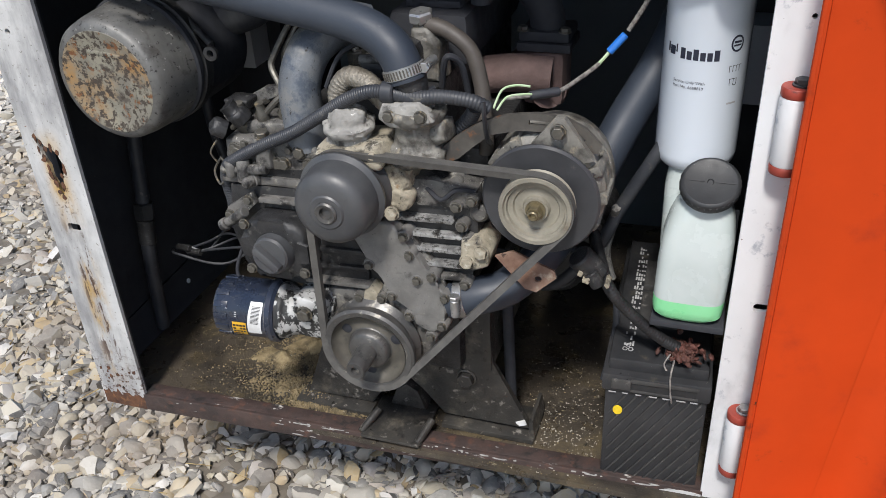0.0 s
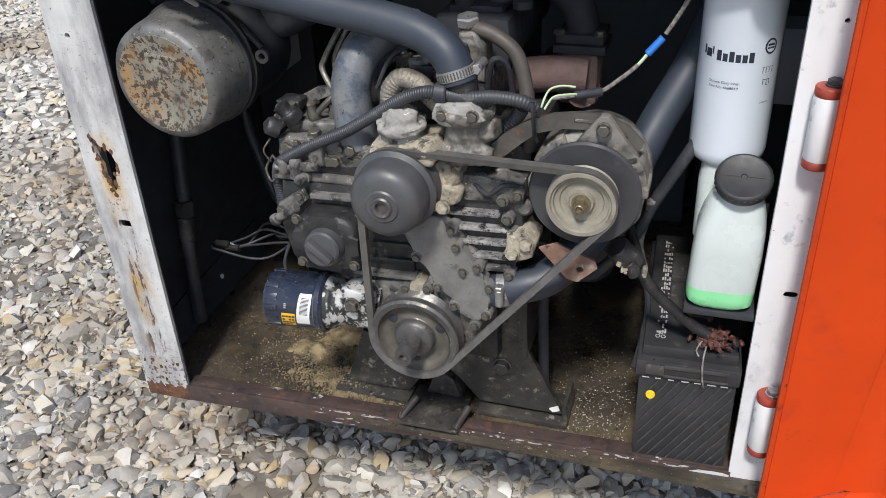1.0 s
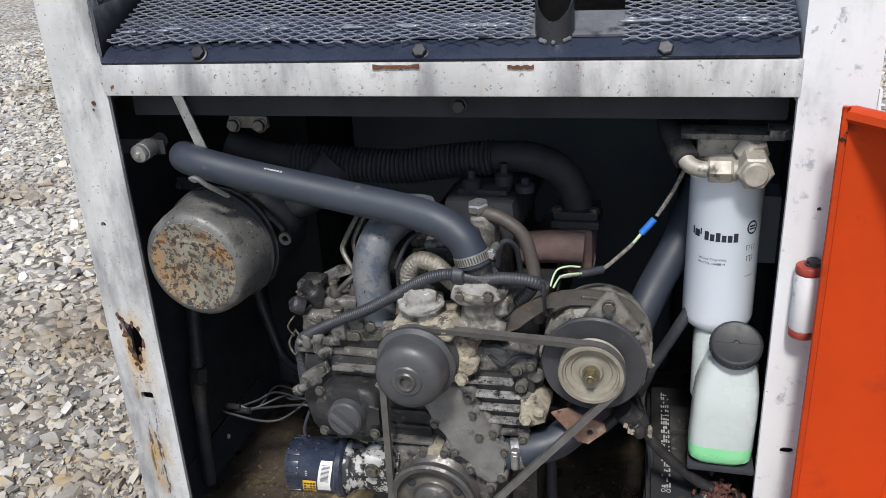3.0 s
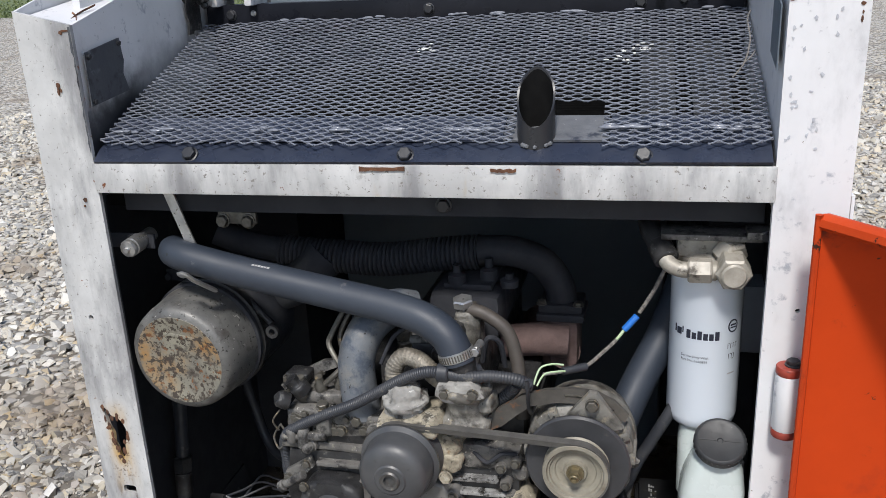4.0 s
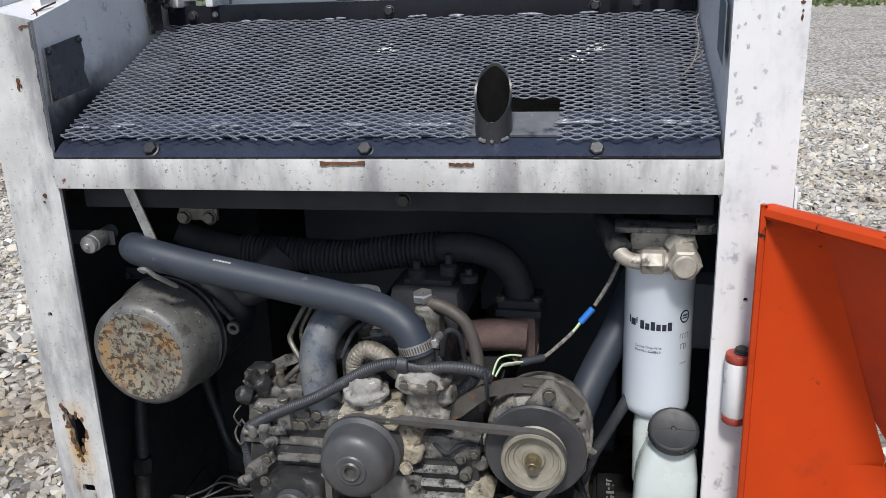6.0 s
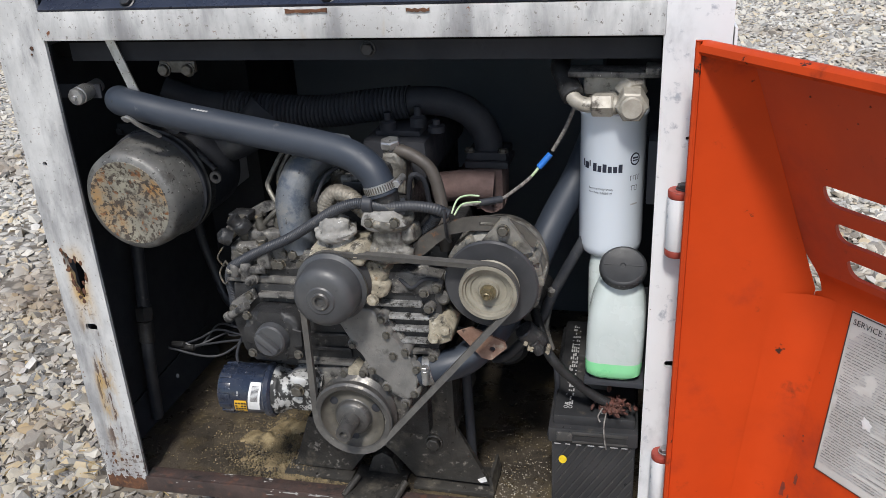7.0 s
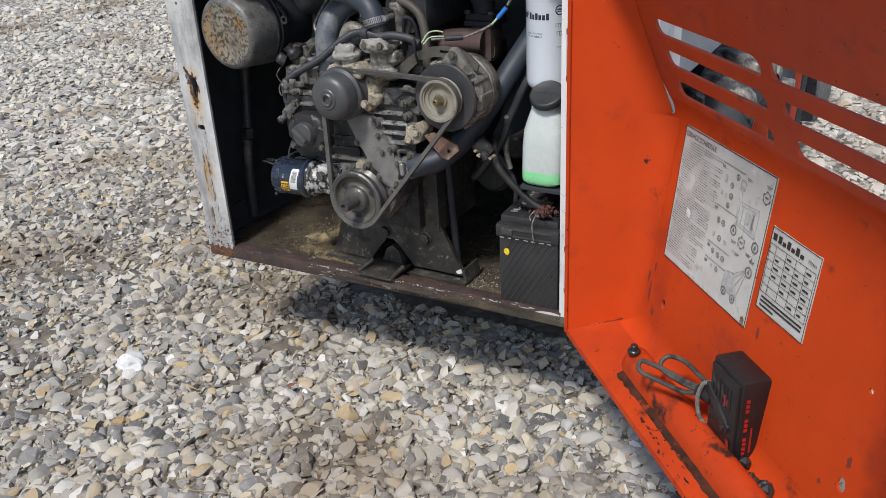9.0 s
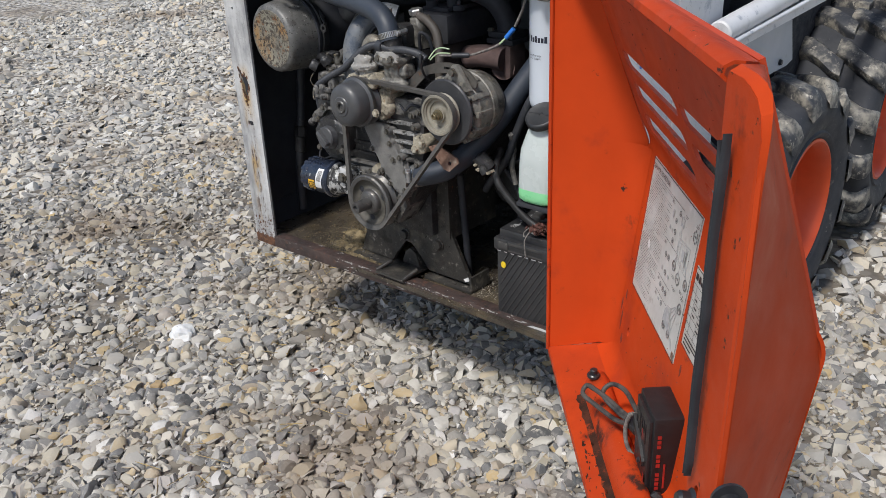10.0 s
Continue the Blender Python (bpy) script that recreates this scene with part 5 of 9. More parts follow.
# upper skin with six louvre slots
slots = []
for g0, g1 in ((0.132, 0.444), (0.466, 0.790)):
    for k, zc in enumerate((0.9715, 0.921, 0.8705)):
        d = 0.011 * k
        h = 0.0138
        a0, a1 = g0 + d, g1 - 0.004 * k
        slots.append([(a0 + 0.012, zc - h), (a1 - 0.006, zc - h), (a1 - 0.001, zc - h * 0.6), (a1, zc), (a1 - 0.004, zc + h * 0.5), (a1 - 0.016, zc + h), (a0 + 0.004, zc + h), (a0, zc + h * 0.6), (a0 + 0.001, zc - h * 0.2), (a0 + 0.005, zc - h * 0.7)])
def eased(loop):
    """Cuts the corners of a closed outline."""
    out = []
    for p, q in zip(loop, loop[1:] + loop[:1]):
        f = min(0.25, 0.004 / max(1e-6, math.hypot(q[0] - p[0], q[1] - p[1])))
        out += [(p[0] + (q[0] - p[0]) * f, p[1] + (q[1] - p[1]) * f), (q[0] + (p[0] - q[0]) * f, q[1] + (p[1] - q[1]) * f)]
    return out


slots = [eased(lp) for lp in slots]
bm = bmesh.new()
sheet(bm, [[(0.1025, 0.845), (0.0885, 0.870), (0.0520, 1.128), (UPT, 1.128), (UPM, 0.845)]] + slots, lambda a, b: D(a, depth(b), b), 0.0055)
part("louvre_panel", bm, orange_louvre, door, "orange door panel with louvre slots")
# hinge side skin
bm = bmesh.new()
UH, NH = 0.012, -0.005
pts = [(UH, NH, 0.349), (0.075, 0.107, 0.394), (0.098, 0.1542, 0.812), (0.057, 0.0406, 1.128), (UH, NH, 1.149)]
v = [bm.verts.new(D(*q)) for q in pts]
bm.faces.new((v[0], v[1], v[2]))
bm.faces.new((v[0], v[2], v[4]))
bm.faces.new((v[2], v[3], v[4]))
shell(bm, 0.004)
part("hinge_skin", bm, orange_paint, door, "orange hinge side skin", 30)
bm = bmesh.new()
tube(bm, [tuple(D(UH, NH - 0.001, z)) for z in (0.345, 0.6, 0.9, 1.13, 1.148)], 0.0042, 8)
part("hinge_edge", bm, orange_worn, door, "scuffed rolled edge")
# top flange: a rolled lip along the rim
bm = bmesh.new()
rows = []
for u, dz in ((UH, 0.0), (0.2, -0.003), (0.5, -0.007), (0.8, -0.012), (UE - 0.004, -0.014)):
    rows.append([bm.verts.new(D(u, n + (NH if u == UH else 0), z + dz)) for n, z in ((0.003, 1.138), (-0.001, 1.142), (0.0, 1.147), (0.006, 1.150), (0.014, 1.149))] + [bm.verts.new(D(min(max(u, 0.05), UPT), 0.0406, 1.128 + dz * 0.3))])
for a, b in zip(rows, rows[1:]):
    for k in range(5):
        bm.faces.new((a[k], a[k + 1], b[k + 1], b[k]))
shell(bm, 0.003)
part("top_flange", bm, orange_worn, door, "scuffed orange rolled top lip", 40)


def fillet(name, ends, steps=6):
    """A soft strip over the crease between two faces: each end is (crease point, point on one face, point on the other)."""
    bm = bmesh.new()
    rows = []
    for c, a, b in ends:
        c, a, b = D(*c), D(*a), D(*b)
        rows.append([bm.verts.new(a * (1 - t) ** 2 + c * 2 * t * (1 - t) + b * t * t - HN * 0.0004) for t in (k / steps for k in range(steps + 1))])
    for p, q in zip(rows, rows[1:]):
        for k in range(steps):
            bm.faces.new((p[k], p[k + 1], q[k + 1], q[k]))
    part(name, bm, orange_paint, door, "", 80)


ends = []
for k in range(5):
    t = -0.01 + 1.01 * k / 4
    u, n, z = 0.075 + 0.023 * t, 0.107 + 0.0472 * t, 0.394 + 0.414 * t
    ends.append(((u, n, z), (u - 0.30 * (u - UH), n - 0.30 * (n - NH), z), (u + 0.035, depth(z), z)))
fillet("hinge_fillet", ends)
fillet("tray_fillet", [((u, 0.107, 0.392), (u, 0.107 - 0.024, 0.392 - 0.0095), (u, 0.107 + 0.0034, 0.392 + 0.028)) for u in (0.070, 0.3, 0.55, UP - 0.004)])
# tray along the bottom, with its rim
bm = bmesh.new()
v = [bm.verts.new(D(*q)) for q in ((UH, NH, 0.349), (UF - 0.008, 0, 0.349), (UF - 0.004, 0.03, 0.36), (UP, 0.107, 0.392), (0.075, 0.107, 0.392))]
w = [bm.verts.new(D(*q)) for q in ((UH, NH - 0.001, 0.338), (UF - 0.008, -0.001, 0.338))]
bm.faces.new(v)
bm.faces.new((v[0], w[0], w[1], v[1]))
shell(bm, 0.004)
part("bottom_tray", bm, orange_worn, door, "scuffed orange bottom tray", 20)
bm = bmesh.new()
prof = []
for k in range(9):
    a = math.pi * k / 8
    prof.append((0.058 + 0.024 * math.cos(a), 0.372 + 0.010 * math.cos(a) + 0.034 * math.sin(a)))
ends = []
for u, sc in ((0.178, 0.0), (0.182, 0.55), (0.192, 0.85), (0.208, 1.0), (0.80, 1.0), (0.86, 0.9), (0.868, 0.0)):
    ends.append([bm.verts.new(D(u, 0.058 + (n - 0.058) * (0.25 + 0.75 * sc), 0.372 + (n - 0.058) * 0.4 + (z - 0.372 - (n - 0.058) * 0.4) * sc)) for n, z in prof])
for a, b in zip(ends, ends[1:]):
    for k in range(8):
        bm.faces.new((a[k], b[k], b[k + 1], a[k + 1]))
part("tray_rib", bm, orange_greasy, door, "rounded orange stiffening rib", 60)
bm = bmesh.new()
b0 = D(0.214, 0.050, 0.404)
rod(bm, b0, b0 + Vector((0, 0, 0.017)), 0.0068, 14)
rod(bm, b0, b0 + Vector((0, 0, 0.008)), 0.012, 14)
part("rib_stud", bm, black_steel, door, "black stud")
bm = bmesh.new()
for k in range(14):
    q = D(0.575 + random.gauss(0, 0.016), 0.088 + random.gauss(0, 0.006), 0.386 + random.uniform(0, 0.014))
    bmesh.ops.create_icosphere(bm, subdivisions=1, radius=random.uniform(0.004, 0.012), matrix=Matrix.Translation(q))
part("grease_lump", bm, engine_dark, door)
bm = bmesh.new()
sheet(bm, [ring(0.066, 0.1035, 0.012, 12, 0.0035)], lambda a, b: D(a, b, 0.3502 + b * 0.402), 0.0006)
part("seam_gap", bm, shade_black, door, "dark gap in the corner seam")
# grime in the groove before the rib, and scratches on the tray's lip
def on_tray(a, b):
    return D(a, b, 0.3502 + b * 0.402)


bm = bmesh.new()
n = 46
lo = [(0.205 + 0.60 * k / n, 0.0225 - 0.007 * abs(noise.noise((k * 0.5, 1.0, 0.0)))) for k in range(n + 1)]
hi = [(0.205 + 0.60 * k / n, 0.0360 + 0.006 * abs(noise.noise((k * 0.5, 7.0, 0.0)))) for k in range(n, -1, -1)]
sheet(bm, [lo + hi], on_tray, 0.0006)
part("groove_grime", bm, grime_black, door, "black grime along the rib")
bm = bmesh.new()
for k in range(90):
    u = random.choice((random.uniform(0.05, 0.9), random.gauss(0.42, 0.10), random.gauss(0.16, 0.05)))
    n_, w, h = random.choice((random.uniform(0.001, 0.012), random.uniform(0.0, 0.03))), random.uniform(0.001, 0.007), random.uniform(0.0008, 0.003)
    sheet(bm, [[(u + w * random.uniform(0.4, 1.3) * math.cos(6.2832 * q / 9), max(0.0005, n_ + h * random.uniform(0.4, 1.3) * math.sin(6.2832 * q / 9))) for q in range(9)]], on_tray, 0.0006)
tagged(part("tray_scuff", bm, grime_black, door), "dark chips and scuffs on the tray lip", kind="stuff")
# free edge: flange that carries the seal, and the outer end wall
bm = bmesh.new()
fl = [(UE, 0.338), (UE, 1.126), (UE + 0.004, 1.133), (UF - 0.045, 1.134), (UF - 0.030, 1.132), (UF - 0.014, 1.127), (UF - 0.004, 1.118), (UF, 1.104), (UF + 0.001, 0.95), (UF - 0.006, 0.80), (UF - 0.008, 0.338)]
sheet(bm, [fl, ring(UE + 0.028, 0.738, 0.010, 14, 0.024)], lambda a, b: D(a, 0.0, b), 0.004)
part("edge_flange", bm, orange_worn, door, "orange edge flange")
bm = bmesh.new()
rim_line = [(UE + 0.004, 1.133), (UF - 0.045, 1.1345), (UF - 0.029, 1.1325), (UF - 0.013, 1.1275), (UF - 0.003, 1.118), (UF + 0.002, 1.104)]
cap_line = [(UE + 0.004, 0.008, 1.138), (UF - 0.036, 0.007, 1.139), (UF - 0.016, 0.006, 1.138), (UF - 0.004, 0.006, 1.133), (UF + 0.001, 0.006, 1.122), (UF + 0.002, 0.006, 1.104)]
back_line = [(UPT, 0.046, 1.124)] * 5 + [(UPT - 0.002, 0.053, 1.104)]
for z in (1.07, 0.95, 0.91, 0.845, 0.80, 0.70, 0.55, 0.40, 0.338):
    rim_line.append((UF + 0.001 - 0.007 * min(1.0, (1.104 - z) / 0.3), z))
    cap_line.append((UF - 0.007 * min(1.0, (1.104 - z) / 0.3), 0.006, z))
    f = max(0.0, min(1.0, (z - 0.845) / 0.259))
    back_line.append((UPM + (UPT - UPM) * f if z > 0.80 else UP + (UPM - UP) * max(0.0, (z - 0.394) / 0.414), depth(max(z, 0.394)) + 0.002, z))
front = [bm.verts.new(D(u, 0.0, z)) for u, z in rim_line]
back = [bm.verts.new(D(*q)) for q in cap_line]
skin = [bm.verts.new(D(*back_line[4]))] * 5 + [bm.verts.new(D(*q)) for q in back_line[5:]]
for k in range(len(front) - 1):
    bm.faces.new((front[k], front[k + 1], back[k + 1], back[k]))
    bm.faces.new((back[k], back[k + 1], skin[k]) if skin[k] is skin[k + 1] else (back[k], back[k + 1], skin[k + 1], skin[k]))
shell(bm, 0.004)
part("end_wall", bm, orange_paint, door, "orange door end wall", 35)
for lobe, top in ((-1, 1.086), (1, 1.094)):
    bm = bmesh.new()
    n, rows = 44, []
    for k in range(n + 1):
        z = top - k * (top - 0.768) / n
        split = max(0.0, 1 - (1.094 - z) / 0.045) if z > 1.049 else 0.0
        w0 = 0.0021 + 0.0003 * math.sin(k * 0.9 + lobe) - (0.0018 if k < 2 or k > n - 2 else 0) + 0.0008 * noise.noise((k * 0.6, lobe, 0))
        uc = UE + 0.029 - 0.0105 * (1.094 - z) / 0.326 + lobe * (0.0019 + 0.0036 * split) + 0.0012 * math.sin(k * 0.36)
        rows.append([bm.verts.new(D(uc + w0 * f, -0.0042 - h, z)) for f, h in ((-1, 0.0), (-0.9, 0.004), (-0.3, 0.0068), (0.4, 0.0064), (0.9, 0.0035), (1, 0.0))])
    for p, q in zip(rows, rows[1:]):
        for i in range(5):
            bm.faces.new((p[i], p[i + 1], q[i + 1], q[i]))
    bm.faces.new(rows[0])
    bm.faces.new(rows[-1])
    part("door_seal", bm, seal_rubber, door, "cracked black rubber seal lip", 60)
# dark scuffs on the lower skin and dust pimples in the paint
for u, z, w, h in ((0.115, 0.50, 0.006, 0.018), (0.128, 0.475, 0.004, 0.022), (0.135, 0.53, 0.003, 0.012), (0.150, 0.445, 0.006, 0.010), (0.70, 0.52, 0.004, 0.010), (0.66, 0.46, 0.003, 0.006), (0.465, 0.575, 0.004, 0.012)):
    bm = bmesh.new()
    sheet(bm, [[(u + w * random.uniform(0.4, 1.3) * math.cos(6.2832 * k / 13), z + h * random.uniform(0.5, 1.2) * math.sin(6.2832 * k / 13)) for k in range(13)]], lambda a, b: D(a, depth(b) - 0.0006, b), 0.0006)
    part("grime_scuff", bm, scuff_dark, door, "dark grime scuff")
bm = bmesh.new()
for k in range(150):
    u, z = random.uniform(0.12, 0.78), random.choice((random.uniform(0.41, 0.56), random.uniform(0.99, 1.11), random.uniform(0.41, 0.80)))
    bmesh.ops.create_icosphere(bm, subdivisions=1, radius=random.uniform(0.0006, 0.0016), matrix=Matrix.Translation(D(u, depth(z), z)))
tagged(part("dirt_speck", bm, scuff_dark, door), "dirt specks on the paint", kind="stuff")
# latch
bm = bmesh.new()
q = D(UE + 0.032, -0.006, 0.749)
lathe(bm, [(0.0, 0.014), (0.006, 0.014), (0.0085, 0.011), (0.0085, 0.003), (0.012, 0.0), (0.0, 0.0)], axis(q, -HN + Vector((0, 0, 0.25))), 16)
rod(bm, q - HN * 0.010, q - HN * 0.014 - Vector((0, 0, 0.016)) + HU * 0.008, 0.0045, 12)
part("latch_knob", bm, black_steel, door, "black latch knob")
bm = bmesh.new()
q = D(UF + 0.002, 0.007, 0.790)
rod(bm, q, q + HU * 0.035, 0.012, 16)
lathe(bm, [(0.0, 0.0), (0.0155, 0.0), (0.0155, 0.003), (0.0, 0.003)], axis(q + HU * 0.002 + Vector((0, 0, 0.005)), HU), 20)
part("latch_barrel", bm, black_steel, door, "dark latch barrel")
bm = bmesh.new()
sheet(bm, [rounded(-0.015, 0.019, 0.742, 0.812, 0.009)], lambda a, b: D(UF + 0.036, a, b), 0.006)
handle = part("latch_handle", bm, orange_worn, door, "orange latch handle")
bolt(handle, tuple(D(UF + 0.042, 0.002, 0.792)), tuple(HU), 0.008, bolt_steel)


# stickers
def on_skin(lift=0.0012):
    return lambda a, b: D(a, depth(b) - lift, b)


def decal(name, u0, u1, z0, z1, label):
    bm = bmesh.new()
    lp = []
    for k in range(9):
        lp.append((u0 + (u1 - u0) * k / 8, z1 + random.uniform(-.0006, .0006)))
    for k in range(9):
        lp.append((u1 + random.uniform(-.0006, .0006), z1 + (z0 - z1) * k / 8))
    for k in range(9):
        lp.append((u1 + (u0 - u1) * k / 8, z0 + random.uniform(-.0006, .0006)))
    for k in range(1, 8):
        lp.append((u0 + random.uniform(-.0006, .0006), z0 + (z1 - z0) * k / 8))
    lp = [q for i, q in enumerate(lp) if i == 0 or (abs(q[0] - lp[i - 1][0]) + abs(q[1] - lp[i - 1][1])) > 1e-4]
    sheet(bm, [lp], on_skin(0.0008), 0.0008)
    return part(name, bm, paper, door, label)


s1 = decal("service_sticker", 0.158, 0.432, 0.566, 0.806, "weathered white service schedule sticker")
bm = bars([(0.158, 0.432, 0.8045, 0.806), (0.158, 0.432, 0.566, 0.5675), (0.158, 0.1595, 0.566, 0.806), (0.4305, 0.432, 0.566, 0.806)], on_skin(0.0022))
part("sticker_border", bm, ink_black, s1)
words("SERVICE SCHEDULE", 0.0085, ink_black, s1, lambda a, b: D(0.1635 + a * 0.98, depth(0.790 + b) - 0.0024, 0.790 + b))
rects, faint = [], []
for k in range(50):
    z = 0.784 - k * 0.00415
    wdt = (0.128 if k < 22 else 0.118 if k < 38 else 0.10) * random.choice((1, 1, 0.98, 0.96, 0.72, 0.5))
    a = 0.1635 + random.choice((0, 0, 0.004))
    while a < 0.1635 + wdt:
        ln = random.uniform(0.003, 0.011)
        worn = noise.noise((a * 22, z * 22, 4.0))
        if worn < 0.48:
            (rects if worn < 0.12 else faint).append((a, min(a + ln, 0.1635 + wdt), z, z + random.choice((0.0009, 0.0012))))
        a += ln + 0.0013
for z in (0.784, 0.715, 0.651, 0.624):
    rects.append((0.289, 0.289 + 0.066, z, z + 0.0011))
    rects += [(0.290 + 0.003 * k, 0.292 + 0.003 * k, z - 0.0085, z - 0.0035) for k in range(3)]
for cx, cz in ((0.362, 0.781), (0.366, 0.663), (0.412, 0.787), (0.396, 0.674), (0.352, 0.678), (0.409, 0.668)):
    rects += [(cx, cx + 0.014, cz, cz + 0.0012), (cx + 0.001, cx + 0.011, cz - 0.0028, cz - 0.0016)]
part("small_print", bars(rects, on_skin(0.0022)), ink_soft, s1)
part("small_print", bars(faint, on_skin(0.0022)), ink_grey, s1, "worn grey print")
bm = bmesh.new()


def icon(cx, cz, r, teeth=0):
    n = 24 if teeth else 14
    lp = [(cx + (r * (1.0 if (k // 2) % 2 or not teeth else 0.82)) * math.cos(6.2832 * k / n), cz + (r * (1.0 if (k // 2) % 2 or not teeth else 0.82)) * math.sin(6.2832 * k / n)) for k in range(n)]
    sheet(bm, [lp, ring(cx, cz, r * 0.76, 12)], on_skin(0.0022), 0.0003)
    sheet(bm, [[(cx - r * 0.3, cz - r * 0.35), (cx + r * 0.3, cz - r * 0.35), (cx + r * 0.22, cz + r * 0.05), (cx, cz + r * 0.45), (cx - r * 0.22, cz + r * 0.05)] if not teeth else [(cx - r * 0.4, cz - r * 0.1), (cx + r * 0.4, cz - r * 0.1), (cx + r * 0.4, cz + r * 0.15), (cx - r * 0.4, cz + r * 0.15)]], on_skin(0.0022), 0.0003)


def stroke(u0, z0, u1, z1, w=0.0009):
    """A thin drawn line on the sticker."""
    d = Vector((u1 - u0, z1 - z0)).normalized() * w / 2
    sheet(bm, [[(u0 - d.y, z0 + d.x), (u0 + d.y, z0 - d.x), (u1 + d.y, z1 - d.x), (u1 - d.y, z1 + d.x)]], on_skin(0.0022), 0.0003)


for cx, cz, r, t in ((0.3375, 0.774, .005, 0), (0.325, 0.757, .0045, 0), (0.328, 0.740, .005, 0), (0.324, 0.724, .0045, 0), (0.307, 0.693, .005, 0), (0.322, 0.693, .005, 0), (0.319, 0.666, .005, 0), (0.308, 0.640, .0045, 0), (0.324, 0.639, .005, 0), (0.339, 0.639, .005, 0), (0.328, 0.616, .0045, 0), (0.417, 0.770, .0105, 1), (0.379, 0.684, .0105, 1), (0.415, 0.691, .009, 0), (0.3525, 0.694, .0085, 0), (0.4125, 0.650, .009, 0)):
    icon(cx, cz, r, t)
part("icon", bm, ink_soft, s1)
bm = bmesh.new()
# a boxed symbol, grey thumbnails, the machine from above and from the side
for q in ((0.348, 0.760, 0.361, 0.760), (0.348, 0.774, 0.361, 0.774), (0.348, 0.760, 0.348, 0.774), (0.361, 0.760, 0.361, 0.774), (0.352, 0.774, 0.357, 0.777)):
    stroke(*q, 0.0012)
for cx, cz, w, h in ((0.3545, 0.763, 0.011, 0.004), (0.306, 0.762, 0.006, 0.013), (0.301, 0.738, 0.006, 0.007), (0.313, 0.737, 0.005, 0.007), (0.301, 0.667, 0.005, 0.008), (0.336, 0.666, 0.007, 0.006), (0.312, 0.616, 0.007, 0.005)):
    sheet(bm, [rounded(cx - w / 2, cx + w / 2, cz - h / 2, cz + h / 2, 0.001, 2)], on_skin(0.0022), 0.0003)
for q in ((0.356, 0.742, 0.408, 0.746), (0.356, 0.706, 0.408, 0.702), (0.356, 0.742, 0.356, 0.706), (0.408, 0.746, 0.408, 0.702), (0.362, 0.738, 0.402, 0.741), (0.362, 0.710, 0.402, 0.707), (0.366, 0.738, 0.366, 0.710), (0.392, 0.740, 0.392, 0.708), (0.398, 0.740, 0.398, 0.708), (0.352, 0.736, 0.352, 0.712), (0.348, 0.748, 0.356, 0.738), (0.348, 0.700, 0.356, 0.710),
          (0.362, 0.735, 0.354, 0.760), (0.379, 0.695, 0.377, 0.714), (0.413, 0.700, 0.398, 0.718), (0.355, 0.702, 0.360, 0.716)):
    stroke(*q, 0.0008)
for cx, cz, w, h in ((0.382, 0.724, 0.012, 0.018), (0.396, 0.724, 0.004, 0.026)):
    sheet(bm, [rounded(cx - w / 2, cx + w / 2, cz - h / 2, cz + h / 2, 0.002, 2)], on_skin(0.0022), 0.0003)
sheet(bm, [[(0.350, 0.600), (0.353, 0.620), (0.362, 0.627), (0.376, 0.622), (0.384, 0.606), (0.396, 0.598), (0.392, 0.592), (0.372, 0.596)]], on_skin(0.0022), 0.0003)
for q in ((0.358, 0.628, 0.376, 0.632), (0.376, 0.632, 0.390, 0.606), (0.390, 0.606, 0.402, 0.586), (0.402, 0.586, 0.412, 0.579), (0.412, 0.579, 0.404, 0.594), (0.4035, 0.650, 0.372, 0.628), (0.4035, 0.648, 0.374, 0.620), (0.4045, 0.646, 0.384, 0.612), (0.407, 0.643, 0.394, 0.602)):
    stroke(*q, 0.0009)
part("diagram", bm, ink_grey, s1)
bm = bmesh.new()
for cx, cz in ((0.359, 0.594), (0.386, 0.592)):
    icon(cx, cz, 0.0072)
part("diagram_wheel", bm, ink_soft, s1)
# rust and a burr at the sticker's loose corner, a rubbed white patch
bm = bmesh.new()
sheet(bm, [[(0.427 + 0.007 * random.uniform(0.5, 1.2) * math.cos(6.2832 * k / 14) - 0.004, 0.574 + 0.008 * random.uniform(0.5, 1.2) * math.sin(6.2832 * k / 14)) for k in range(14)]], on_skin(0.0026), 0.0006)
part("corner_rust", bm, dusty_rust, s1, "brown stain on the corner")
bm = bmesh.new()
sheet(bm, [[(0.215 + 0.011 * random.uniform(0.4, 1.1) * math.cos(6.2832 * k / 18), 0.668 + 0.011 * random.uniform(0.4, 1.1) * math.sin(6.2832 * k / 18)) for k in range(18)]], on_skin(0.0026), 0.0003)
part("rubbed_patch", bm, label_white, s1, "rubbed white patch")

s2 = decal("filter_sticker", 0.447, 0.562, 0.613, 0.740, "small white filter chart sticker")
bm = bars([(0.447, 0.562, 0.7388, 0.740), (0.447, 0.562, 0.613, 0.6142), (0.447, 0.4482, 0.613, 0.740), (0.5608, 0.562, 0.613, 0.740)], on_skin(0.0022))
part("sticker_border", bm, ink_black, s2)
bm = bars([(0.465 + 0.0105 * k, 0.473 + 0.0105 * k, 0.7215, 0.7275 if k % 2 else 0.7325) for k in range(6)] + [(0.452, 0.461, 0.722, 0.732)], on_skin(0.0022))
part("brand_bar", bm, ink_black, s2)
words("Filters", 0.0058, ink_black, s2, lambda a, b: D(0.5365 + a * 0.95, depth(0.7225 + b) - 0.0024, 0.7225 + b))
rects = []
for k in range(7):
    rects.append((0.450, 0.558, 0.640 + k * 0.0125, 0.6408 + k * 0.0125))
for u in (0.450, 0.464, 0.489, 0.512, 0.535, 0.557):
    rects.append((u, u + 0.0009, 0.640, 0.7155))
